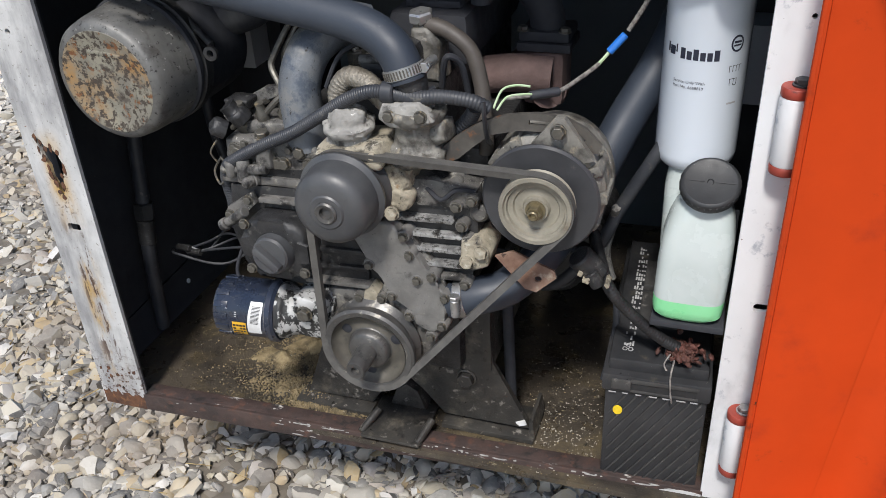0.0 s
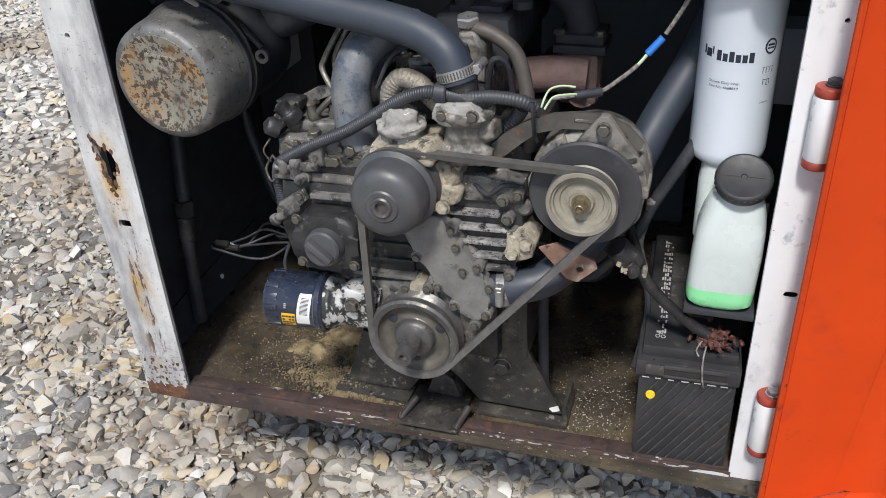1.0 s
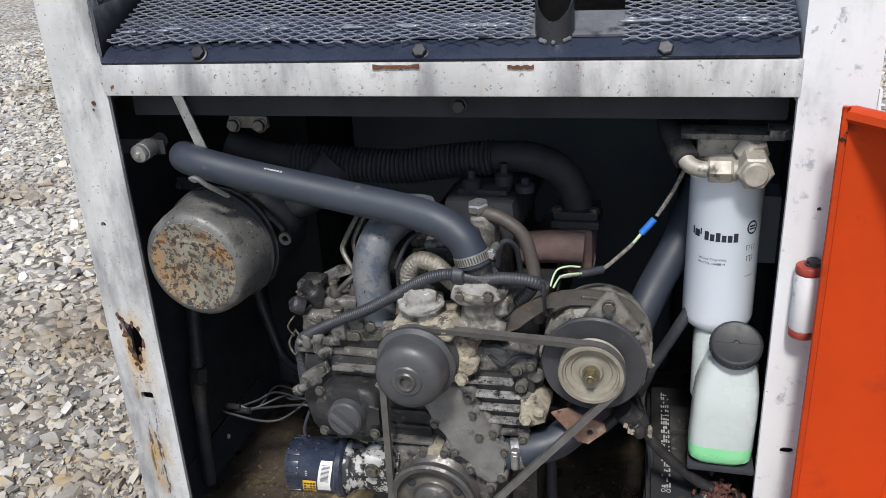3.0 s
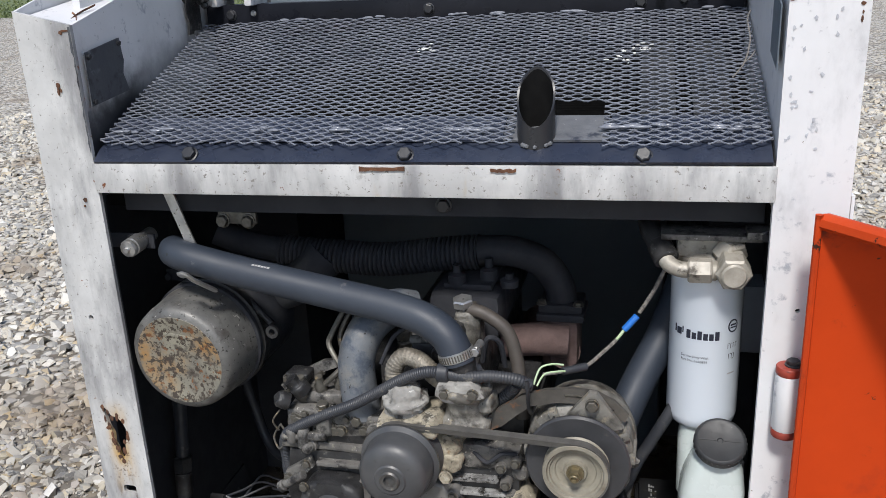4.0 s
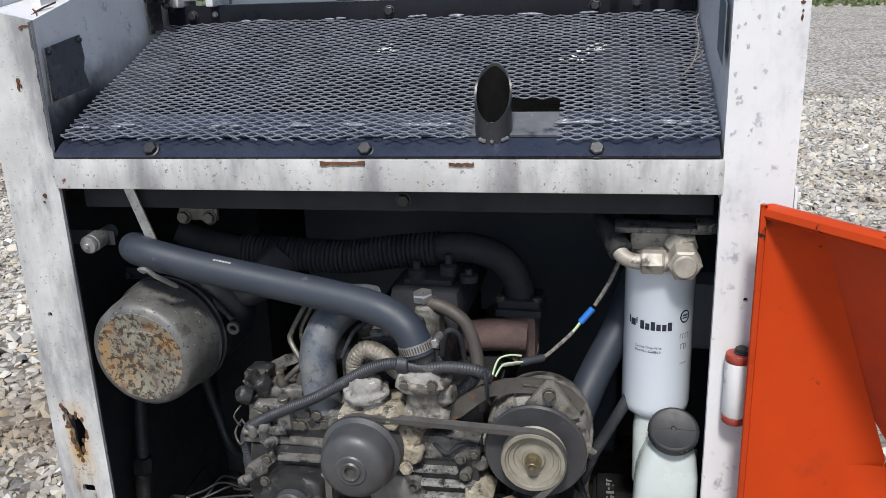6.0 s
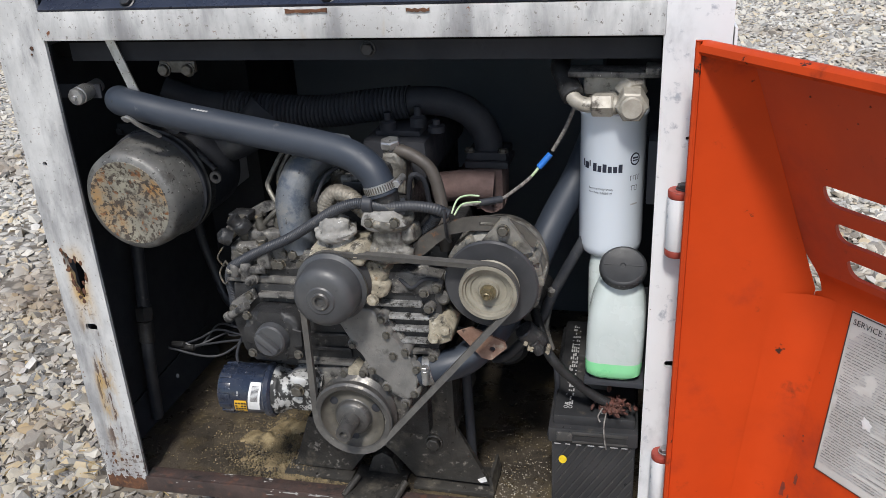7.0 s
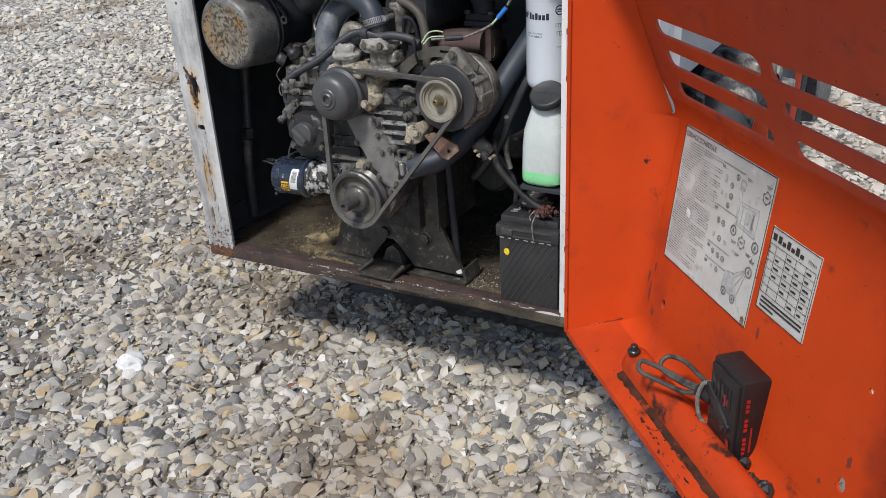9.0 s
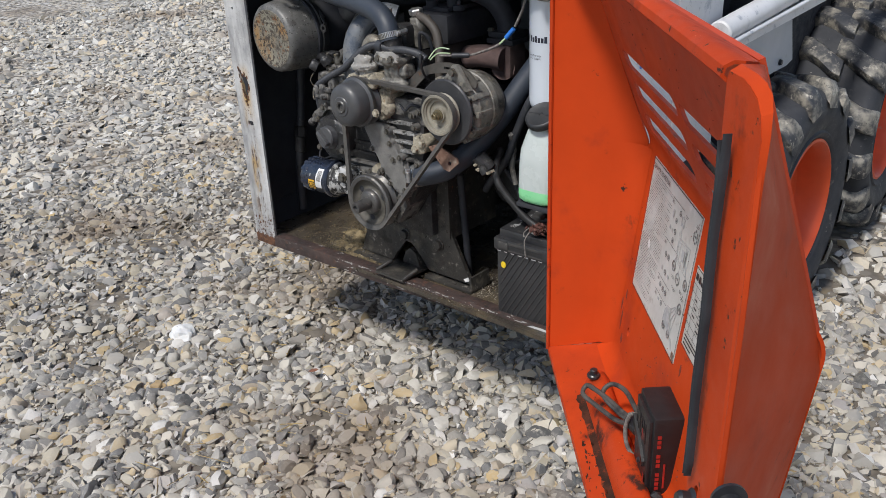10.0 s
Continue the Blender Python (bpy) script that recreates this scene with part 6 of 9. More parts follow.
for k in range(6):
    for u in (0.467, 0.492, 0.515, 0.538):
        if random.random() < 0.8:
            rects.append((u, u + random.uniform(0.008, 0.014), 0.6445 + k * 0.0125, 0.6475 + k * 0.0125))
for z in (0.632, 0.626, 0.619):
    rects.append((0.455, 0.555 if z > 0.62 else 0.49, z, z + 0.0028))
part("small_print", bars(rects, on_skin(0.0022)), ink_black, s2)

# black charger box with its cord, standing in the tray
charger = thing("charger_box", tuple(D(0.465, 0.105, 0.392)), "dusty black plastic charger box with red print and coiled cord", "charger")


def in_door(bm, x0, x1, y0, y1, z0, z1, bevel, tilt=0.0):
    m = Matrix.Translation(D(0, 0, 0)) @ Matrix(((HU.x, HN.x, 0, 0), (HU.y, HN.y, 0, 0), (0, 0, 1, 0), (0, 0, 0, 1)))
    return box(bm, x0, x1, y0, y1, z0, z1, bevel, m)


bm = bmesh.new()
in_door(bm, 0.434, 0.522, 0.078, 0.130, 0.388, 0.530, 0.007)
case = part("case", bm, box_plastic, charger)
bm = bmesh.new()
in_door(bm, 0.440, 0.516, 0.073, 0.080, 0.396, 0.522, 0.003)
for k in range(6):
    in_door(bm, 0.446 + k * 0.010, 0.450 + k * 0.010, 0.0715, 0.076, 0.470, 0.505, 0.001)
in_door(bm, 0.448, 0.500, 0.070, 0.076, 0.430, 0.446, 0.003)
part("front_grille", bm, box_plastic, charger)
place = lambda a, b: D(0.5228, a, b)
part("red_lettering", bars([(0.0845, 0.0905, 0.402 + 0.0085 * k, 0.4085 + 0.0085 * k) for k in range(12) if k not in (4, 8)] + [(0.096, 0.099, 0.405, 0.45)], place), ink_red, charger, "illegible red lettering")
part("red_lettering", bars([(0.4405, 0.444, 0.402 + 0.008 * k, 0.4085 + 0.008 * k) for k in range(6)], lambda a, b: D(a, 0.0732, b)), ink_red, charger)
bm = bmesh.new()
arm_a, arm_b = (0.440, 0.476), (0.496, 0.437)
sheet(bm, [[(arm_a[0] - 0.002, arm_a[1] + 0.008), (arm_b[0], arm_b[1] + 0.010), (arm_b[0] + 0.007, arm_b[1] + 0.004), (arm_b[0] + 0.006, arm_b[1] - 0.006), (arm_b[0] - 0.003, arm_b[1] - 0.008), (arm_a[0] - 0.004, arm_a[1] - 0.008)]], lambda a, b: D(a, 0.0685, b), 0.005)
part("brace_arm", bm, cable_black, charger, "worn dark bracket")
part("pale_print", bars([(0.449 + 0.013 * k + 0.003 * j, 0.4505 + 0.013 * k + 0.003 * j, 0.492 - 0.006 * k, 0.514 - 0.006 * k - 0.003 * j) for k in range(4) for j in range(3)], lambda a, b: D(a, 0.0712, b)), cord_grey, charger, "illegible faded print")
part("red_lettering", bars([(0.484, 0.489, 0.470, 0.490), (0.492, 0.494, 0.474, 0.486), (0.500, 0.508, 0.402, 0.420)], lambda a, b: D(a, 0.0712, b)), ink_red, charger)
bolt(charger, tuple(D(0.497, 0.066, 0.440)), tuple(-HN), 0.007, black_steel, "screw")
bm = bmesh.new()
tube(bm, [tuple(D(*q)) for q in ((0.420, 0.080, 0.455), (0.395, 0.065, 0.452), (0.355, 0.050, 0.450), (0.322, 0.030, 0.452), (0.305, 0.020, 0.448), (0.318, 0.012, 0.440), (0.345, 0.028, 0.436), (0.395, 0.052, 0.440), (0.418, 0.066, 0.450))], 0.0042, 8)
tube(bm, [tuple(D(*q)) for q in ((0.420, 0.084, 0.460), (0.390, 0.082, 0.462), (0.350, 0.075, 0.466), (0.325, 0.058, 0.462), (0.335, 0.042, 0.450), (0.380, 0.056, 0.447), (0.42, 0.072, 0.452))], 0.0042, 8)
part("cord", bm, cord_grey, charger, "dusty dark coiled cord")
bm = bmesh.new()
rod(bm, D(0.412, 0.070, 0.452), D(0.442, 0.080, 0.452), 0.012, 14)
part("plug", bm, box_plastic, charger)
bm = bmesh.new()
tube(bm, [tuple(D(*q)) for q in ((0.432, 0.066, 0.478), (0.428, 0.060, 0.45), (0.432, 0.064, 0.415), (0.438, 0.078, 0.400), (0.436, 0.09, 0.43), (0.434, 0.088, 0.47), (0.432, 0.068, 0.478))], 0.0035, 8)
part("strap", bm, wire_braid, charger, "grey binding strap")

# hinges between the right post and the door
for z0, z1 in ((0.852, 0.945), (0.412, 0.512)):
    hg = thing("door_hinge", (0.484, 0.018, z0), "white barrel hinge with red leaves and a bolt", "hinge", "door hinges")
    bm = bmesh.new()
    c = Vector((0.4840, 0.018, 0))
    lathe(bm, [(0, 0.008), (0.0150, 0.008), (0.0160, 0.010), (0.0160, z1 - z0 - 0.012), (0.0150, z1 - z0 - 0.010), (0, z1 - z0 - 0.010)], axis((c.x, c.y, z0), (0, 0, 1)), 22)
    part("barrel", bm, white_paint, hg, "white hinge barrel")
    for za, zb in ((z1 - 0.0098, z1 + 0.001), (z0 - 0.002, z0 + 0.0078)):
        bm = bmesh.new()
        lathe(bm, [(0, 0), (0.0150, 0), (0.0160, 0.0015), (0.0160, zb - za - 0.0015), (0.0150, zb - za), (0, zb - za)], axis((c.x, c.y, za), (0, 0, 1)), 22)
        part("leaf", bm, hinge_red, hg, "red hinge leaf")
    bolt(hg, (c.x + 0.004, c.y + 0.002, z1 + 0.001), (0, 0, 1), 0.014, black_steel if z0 > 0.6 else zinc)


# ---- engine ----
engine = thing("diesel_engine", (0.0, 0.2, 0.345), "grimy belt driven diesel engine on a black mount", "engine")
bm = bmesh.new()
prism(bm, [(-0.185, 0.775), (-0.202, 0.69), (-0.192, 0.645), (-0.172, 0.622), (-0.085, 0.626), (-0.05, 0.60), (-0.045, 0.53), (0.06, 0.52), (0.10, 0.575), (0.128, 0.63), (0.140, 0.672), (0.152, 0.716), (0.153, 0.792), (0.10, 0.805), (-0.04, 0.80), (-0.15, 0.822)], 0.0, 0.42, 0.006)
block = part("block", bm, engine_dark, engine, "oily dark engine block")
# cooling ribs on the front covers
for x0, x1, z, mat in ((-0.142, -0.045, 0.757, engine_dirty), (-0.150, -0.055, 0.731, engine_dirty), (-0.074, -0.006, 0.690, engine_dark), (-0.076, -0.002, 0.665, engine_dark), (-0.090, 0.002, 0.643, engine_dirty),
                       (0.042, 0.121, 0.757, bright_fin), (0.046, 0.131, 0.736, bright_fin), (0.062, 0.131, 0.7155, bright_fin), (0.074, 0.131, 0.695, bright_fin), (0.086, 0.128, 0.677, engine_dirty)):
    bm = bmesh.new()
    prism(bm, [(x0, z - 0.0035), (x1, z - 0.001), (x1 + 0.003, z + 0.002), (x1, z + 0.0055), (x0, z + 0.003)], -0.019 if mat is not engine_dark else -0.012, 0.004, 0.0018)
    part("rib", bm, mat, block)
bm = bmesh.new()
prism(bm, [(0.036, 0.66), (0.140, 0.672), (0.152, 0.716), (0.150, 0.80), (0.03, 0.80)], -0.007, 0.01, 0.003)
part("right_cover", bm, engine_dark, engine)
bm = bmesh.new()
prism(bm, [(-0.188, 0.770), (-0.198, 0.70), (-0.186, 0.650), (-0.09, 0.63), (-0.002, 0.632), (0.0, 0.70), (-0.03, 0.775)], -0.006, 0.01, 0.003)
left_cover = part("left_cover", bm, engine_dark, engine)
bm = bmesh.new()
prism(bm, [(0.03, 0.772), (0.155, 0.778), (0.152, 0.803), (0.10, 0.812), (0.03, 0.81)], -0.014, 0.02, 0.005)
part("head_flange", bm, engine_dirty, engine)
# the front gear cover, a slanting casting with bolts all round
gear_poly = [(-0.012, 0.735), (0.01, 0.758), (0.048, 0.752), (0.060, 0.735), (0.066, 0.727), (0.076, 0.712), (0.092, 0.690), (0.098, 0.672), (0.112, 0.660), (0.118, 0.640), (0.110, 0.620), (0.102, 0.602), (0.094, 0.592), (0.082, 0.597), (0.076, 0.612), (0.062, 0.622), (0.046, 0.640), (0.032, 0.662), (0.012, 0.684)]
bm = bmesh.new()
prism(bm, gear_poly, -0.030, 0.006, 0.007, seg=3)
rough(bm, 0.0018)
gear_cover = part("gear_cover", bm, gear_grey, engine, "dirty grey cast gear cover", angle=75)
bm = bmesh.new()
prism(bm, [(x + (0.004 if x > 0.05 else -0.004), z + (0.003 if z > 0.66 else -0.003)) for x, z in gear_poly], -0.016, 0.004, 0.003)
part("gear_cover_flange", bm, engine_dirty, gear_cover)
lug = bmesh.new()
for x, z in ((0.062, 0.738), (0.068, 0.712), (0.096, 0.684), (0.112, 0.655), (0.106, 0.610), (0.090, 0.590), (0.062, 0.618), (0.040, 0.646), (0.012, 0.690), (0.076, 0.676)):
    lathe(lug, [(0, 0.0), (0.0085, 0.0), (0.0085, 0.028), (0.0075, 0.031), (0, 0.031)], axis((x, 0.0, z), FRONT), 14)
pieces("bolt_boss", lug, gear_grey, gear_cover)
for x, z in ((0.062, 0.738), (0.068, 0.712), (0.096, 0.684), (0.112, 0.655), (0.106, 0.610), (0.090, 0.590), (0.062, 0.618), (0.040, 0.646), (0.012, 0.690), (0.076, 0.676)):
    bolt(gear_cover, (x, -0.0315, z), FRONT, 0.0088)
for x, z in ((0.134, 0.756), (0.141, 0.735), (0.136, 0.672), (0.128, 0.782), (0.020, 0.632), (-0.012, 0.628), (-0.035, 0.760), (0.148, 0.792), (0.052, 0.792)):
    bm = bmesh.new()
    lathe(bm, [(0, 0), (0.009, 0), (0.008, 0.016), (0, 0.016)], axis((x, -0.004, z), FRONT), 12)
    part("bolt_boss", bm, engine_dirty, block)
    bolt(block, (x, -0.020, z), FRONT, 0.0095)
# lower gear case round the crank and its lugs
bm = bmesh.new()
prism(bm, [(-0.062, 0.630), (-0.072, 0.575), (-0.055, 0.520), (0.0, 0.498), (0.060, 0.512), (0.090, 0.56), (0.085, 0.60), (0.03, 0.64)], -0.012, 0.05, 0.006)
part("crank_case_cover", bm, engine_dirty, engine)
bm = bmesh.new()
prism(bm, [(-0.012, 0.600), (-0.004, 0.640), (0.008, 0.650), (0.016, 0.64), (0.012, 0.605)], -0.022, 0.0, 0.004)
part("lifting_lug", bm, cream_cast, engine)

# injection gear cover with the oil filler cap
bm = bmesh.new()
prism(bm, rounded(-0.162, -0.066, 0.658, 0.742, 0.030, 6), -0.044, 0.0, 0.014, seg=4)
inj_cover = part("injection_cover", bm, engine_dark, engine, "black injection gear cover")
bm = bmesh.new()
m = axis((-0.113, -0.040, 0.698), (0, -1, 0.12))
lathe(bm, [(0, 0.0), (0.0275, 0.0), (0.0275, 0.010), (0.0255, 0.013), (0.0255, 0.019), (0.023, 0.022), (0, 0.0215)], m, 28)
cap = part("oil_filler_cap", bm, pump_paint, engine, "black oil filler cap")
bm = bmesh.new()
box(bm, -0.021, 0.021, -0.0055, 0.0055, 0.018, 0.033, 0.003, m @ Matrix.Rotation(radians(-38), 4, "Z"))
part("cap_grip", bm, pump_paint, cap)
for x, z in ((-0.152, 0.735), (-0.152, 0.668), (-0.074, 0.672)):
    bolt(inj_cover, (x, -0.044, z), FRONT, 0.0105)
# stop lever and bracket at the flank
bm = bmesh.new()
prism(bm, [(-0.190, 0.742), (-0.150, 0.768), (-0.146, 0.752), (-0.170, 0.730), (-0.186, 0.716), (-0.198, 0.72)], -0.020, -0.012, 0.002)
rod(bm, (-0.194, -0.022, 0.718), (-0.160, -0.026, 0.742), 0.007, 12)
rod(bm, (-0.200, -0.024, 0.714), (-0.192, -0.024, 0.720), 0.009, 12)
part("stop_lever", bm, engine_dirty, engine)
bolt(engine, (-0.156, -0.020, 0.757), FRONT, 0.010)
bolt(engine, (-0.187, -0.020, 0.732), FRONT, 0.010)

# injection pump group on the upper flank
bm = bmesh.new()
box(bm, -0.190, -0.045, 0.0, 0.09, 0.795, 0.832, 0.006)
box(bm, -0.180, -0.11, 0.02, 0.08, 0.832, 0.85, 0.005)
rough(bm, 0.0025)
pump = part("injection_pump", bm, engine_dirty, engine, "grimy injection pump body", angle=75)
bm = bmesh.new()
for x, y in ((-0.172, 0.03), (-0.145, 0.035), (-0.118, 0.045), (-0.09, 0.05)):
    lathe(bm, [(0, 0), (0.012, 0), (0.012, 0.012), (0.009, 0.014), (0.009, 0.026), (0.006, 0.03), (0.006, 0.04), (0, 0.04)], axis((x, y, 0.835), (0, -0.25, 1)), 12)
pieces("delivery_valve", bm, bolt_steel, pump)
for k in range(12):
    bolt(pump, (random.uniform(-0.185, -0.055), -0.001, random.uniform(0.80, 0.828)), FRONT, random.choice((0.008, 0.011, 0.013)))
bm = bmesh.new()
rod(bm, (-0.195, -0.008, 0.792), (-0.125, -0.012, 0.800), 0.0065, 12)
rod(bm, (-0.16, -0.014, 0.78), (-0.16, -0.010, 0.81), 0.009, 12)
rod(bm, (-0.178, -0.012, 0.785), (-0.178, -0.012, 0.806), 0.008, 10)
box(bm, -0.140, -0.118, -0.014, 0.01, 0.800, 0.842, 0.005)
box(bm, -0.2, -0.06, -0.006, 0.02, 0.772, 0.786, 0.003)
rough(bm, 0.0016)
part("governor_linkage", bm, engine_dirty, engine, "grimy governor linkage", angle=75)
bolt(engine, (-0.129, -0.004, 0.842), (0, -0.2, 1), 0.015)
bm = bmesh.new()
lathe(bm, [(0, 0), (0.014, 0), (0.014, 0.016), (0.011, 0.018), (0.011, 0.03), (0, 0.03)], axis((-0.168, 0.02, 0.85), (-0.5, -0.3, 0.8)), 14)
lathe(bm, [(0, 0), (0.012, 0), (0.012, 0.014), (0.009, 0.018), (0, 0.018)], axis((-0.185, 0.0, 0.845), (-0.6, -0.5, 0.5)), 14)
box(bm, -0.2, -0.165, 0.03, 0.06, 0.86, 0.872, 0.003)
rough(bm, 0.002)
part("shut_off_solenoid", bm, engine_dark, engine, angle=75)
for pts in ([(-0.114, 0.042, 0.872), (-0.116, 0.044, 0.880), (-0.138, 0.058, 0.908), (-0.135, 0.064, 0.925), (-0.115, 0.08, 0.963), (-0.100, 0.095, 0.985)],
            [(-0.112, 0.060, 0.870), (-0.116, 0.060, 0.888), (-0.125, 0.070, 0.916), (-0.120, 0.075, 0.935), (-0.104, 0.088, 0.965), (-0.085, 0.10, 0.985)],
            [(-0.098, 0.075, 0.90), (-0.104, 0.08, 0.93), (-0.092, 0.09, 0.965), (-0.075, 0.10, 0.985)],
            [(-0.156, 0.030, 0.845), (-0.148, 0.030, 0.851), (-0.117, 0.030, 0.881), (-0.105, 0.05, 0.890)],
            [(-0.24, 0.10, 0.80), (-0.19, 0.07, 0.842), (-0.15, 0.055, 0.866)]):
    bm = bmesh.new()
    tube(bm, pts, 0.0042, 8)
    part("fuel_line", bm, bolt_steel, engine, "steel fuel line")
bm = bmesh.new()
rod(bm, (-0.114, 0.042, 0.840), (-0.114, 0.042, 0.851), 0.0115, 6)
rod(bm, (-0.114, 0.042, 0.852), (-0.114, 0.042, 0.864), 0.010, 6)
rod(bm, (-0.114, 0.042, 0.864), (-0.115, 0.043, 0.878), 0.0065, 10)
part("line_nut", bm, bolt_steel, engine)
bm = bmesh.new()
prism(bm, [(-0.222, 0.838), (-0.172, 0.872), (-0.150, 0.884), (-0.118, 0.890), (-0.116, 0.878), (-0.146, 0.870), (-0.176, 0.855), (-0.215, 0.829)], 0.055, 0.063, 0.002)
part("throttle_arm", bm, engine_dirty, engine)
bolt(engine, (-0.21, 0.06, 0.848), FRONT, 0.012)

# cylinder head, rocker cover and tall filler column
bm = bmesh.new()
box(bm, -0.06, 0.085, 0.05, 0.42, 0.79, 0.90, 0.008)
box(bm, 0.080, 0.150, 0.05, 0.42, 0.79, 0.828, 0.006)
head = part("cylinder_head", bm, engine_dark, engine)
# Rocker cover and nuts coloured dark for the unlit back of the bay.
bm = bmesh.new()
box(bm, -0.01, 0.10, 0.14, 0.42, 0.895, 0.965, 0.016)
box(bm, 0.01, 0.085, 0.16, 0.40, 0.965, 0.975, 0.004)
part("rocker_cover", bm, shade_black, engine, "rocker cover coloured near black for shade")
bm = bmesh.new()
for k, (x, y, h) in enumerate(((0.03, 0.17, 0.03), (0.075, 0.19, 0.035), (0.11, 0.17, 0.02), (0.06, 0.25, 0.02))):
    lathe(bm, [(0, 0), (0.014, 0), (0.014, h * 0.5), (0.006, h * 0.6), (0.006, h), (0, h)], axis((x, y, 0.972), (0, 0, 1)), 12)
pieces("cover_nut", bm, shade_black, head)
bm = bmesh.new()
prism(bm, [(0.044, 0.90), (0.046, 0.950), (0.050, 0.964), (0.070, 0.968), (0.082, 0.950), (0.084, 0.90)], 0.070, 0.115, 0.010, seg=3)
rod(bm, (0.060, 0.088, 0.955), (0.059, 0.086, 0.972), 0.011, 14)
rough(bm, 0.003)
column = part("filler_column", bm, cast_alu, engine, "pale dusty casting behind the hose", angle=75)
bm = bmesh.new()
tube(bm, [(0.066, 0.085, 0.968), (0.092, 0.082, 0.962), (0.122, 0.076, 0.942), (0.136, 0.070, 0.905), (0.143, 0.060, 0.865), (0.146, 0.055, 0.82)], 0.0098, 12)
part("breather_hose", bm, surface("brown aged hose", (0.075, 0.065, 0.056), (0.05, 0.043, 0.038), 30, 0.6, 0.1, layers=(((0.04, 0.035, 0.03), 40, 0.58, 0.7),)), engine, "aged brown breather hose")
bm = bmesh.new()
rod(bm, (0.059, 0.086, 0.971), (0.0585, 0.084, 0.984), 0.0155, 6)
part("column_cap", bm, zinc, column, "worn hexagonal cap")
# injector with its nuts and line, and a black plug beside it
bm = bmesh.new()
rod(bm, (-0.029, 0.088, 0.878), (-0.0295, 0.086, 0.902), 0.0175, 6)
rod(bm, (-0.0295, 0.086, 0.904), (-0.030, 0.085, 0.914), 0.012, 14)
rod(bm, (-0.030, 0.085, 0.914), (-0.0305, 0.084, 0.930), 0.0115, 6)
injector = part("injector", bm, bolt_steel, engine, "grimy injector body with hexagonal nuts")
bm = bmesh.new()
tube(bm, [(-0.0305, 0.084, 0.928), (-0.032, 0.086, 0.950), (-0.038, 0.096, 0.975)], 0.0042, 10)
part("injector_line", bm, zinc, injector, "bare steel line")
bm = bmesh.new()
lathe(bm, [(0, 0), (0.026, 0), (0.026, 0.010), (0.020, 0.016), (0, 0.016)], axis((-0.028, 0.090, 0.872), (0, 0, 1)), 18)
box(bm, -0.045, 0.05, 0.085, 0.13, 0.862, 0.925, 0.010)
rough(bm, 0.003)
part("injector_seat", bm, engine_dirty, engine, "dirty casting round the injector", 75)
bm = bmesh.new()
box(bm, -0.008, 0.036, 0.042, 0.075, 0.892, 0.930, 0.005)
lathe(bm, [(0.006, 0.012), (0.010, 0.012), (0.0115, 0.010), (0.0115, 0), (0, 0), (0, 0.004), (0.006, 0.004)], axis((0.004, 0.042, 0.908), FRONT), 18)
box(bm, 0.022, 0.036, 0.036, 0.045, 0.920, 0.927, 0.002)
part("black_plug", bm, cap_black, engine, "square black plug with a round socket")
# thermostat housing and water neck
bm = bmesh.new()
lathe(bm, [(0, 0.0), (0.036, 0.0), (0.037, 0.012), (0.026, 0.018), (0.024, 0.045), (0.034, 0.055), (0.036, 0.062), (0.034, 0.068), (0, 0.068)], axis((0.078, -0.004, 0.838), (0.05, -0.1, 1)), 22)
lathe(bm, [(0, 0), (0.019, 0), (0.015, 0.022), (0, 0.024)], axis((0.098, -0.002, 0.872), (1, -0.2, 0.15)), 16)
rough(bm, 0.0035)
part("thermostat_housing", bm, cast_alu, engine, "grey thermostat housing", angle=75)
bm = bmesh.new()
prism(bm, [(0.045, 0.894), (0.052, 0.912), (0.095, 0.916), (0.110, 0.896), (0.096, 0.888), (0.06, 0.884)], -0.040, 0.02, 0.005)
rough(bm, 0.003)
part("thermostat_flange", bm, crust, engine, angle=75)
bolt(engine, (0.060, -0.040, 0.90), FRONT, 0.011)
bolt(engine, (0.098, -0.040, 0.902), FRONT, 0.011)
bm = bmesh.new()
rod(bm, (0.078, -0.008, 0.895), (0.0745, -0.011, 0.955), 0.0205, 20)
part("water_neck", bm, engine_dark, engine)
# radiator filler pad with ribbed cap
bm = bmesh.new()
lathe(bm, [(0, 0), (0.030, 0), (0.031, 0.010), (0.026, 0.012), (0.026, 0.022), (0.031, 0.024), (0.032, 0.032), (0.024, 0.036), (0.022, 0.046), (0.012, 0.05), (0, 0.05)], axis((0.0, -0.016, 0.848), (0, -0.12, 1)), 18)
rough(bm, 0.0045)
part("pump_outlet", bm, crust, engine, "white crusted pump outlet", angle=75)
bm = bmesh.new()
prism(bm, [(-0.040, 0.836), (-0.034, 0.856), (0.046, 0.864), (0.055, 0.848), (0.044, 0.832), (-0.02, 0.826)], -0.046, 0.02, 0.006)
rough(bm, 0.0025)
part("cream_flange", bm, cream_cast, engine, "dusty cream flange", angle=75)
for x, z in ((-0.028, 0.846), (0.038, 0.852)):
    bolt(engine, (x, -0.046, z), FRONT, 0.009, cream_cast)
bm = bmesh.new()
for x, z, r, y in ((0.054, 0.812, 0.020, -0.025), (0.060, 0.788, 0.016, -0.028), (0.044, 0.772, 0.012, -0.024), (0.066, 0.83, 0.013, -0.02)):
    lathe(bm, [(0, 0.03), (r * 0.8, 0.03), (r, 0.025), (r * 1.1, 0), (r, -0.02), (0, -0.02)], axis((x, y + 0.025, z), FRONT), 16)
prism(bm, [(0.036, 0.77), (0.036, 0.84), (0.07, 0.838), (0.074, 0.79), (0.058, 0.768)], -0.022, 0.0, 0.004)
rough(bm, 0.003)
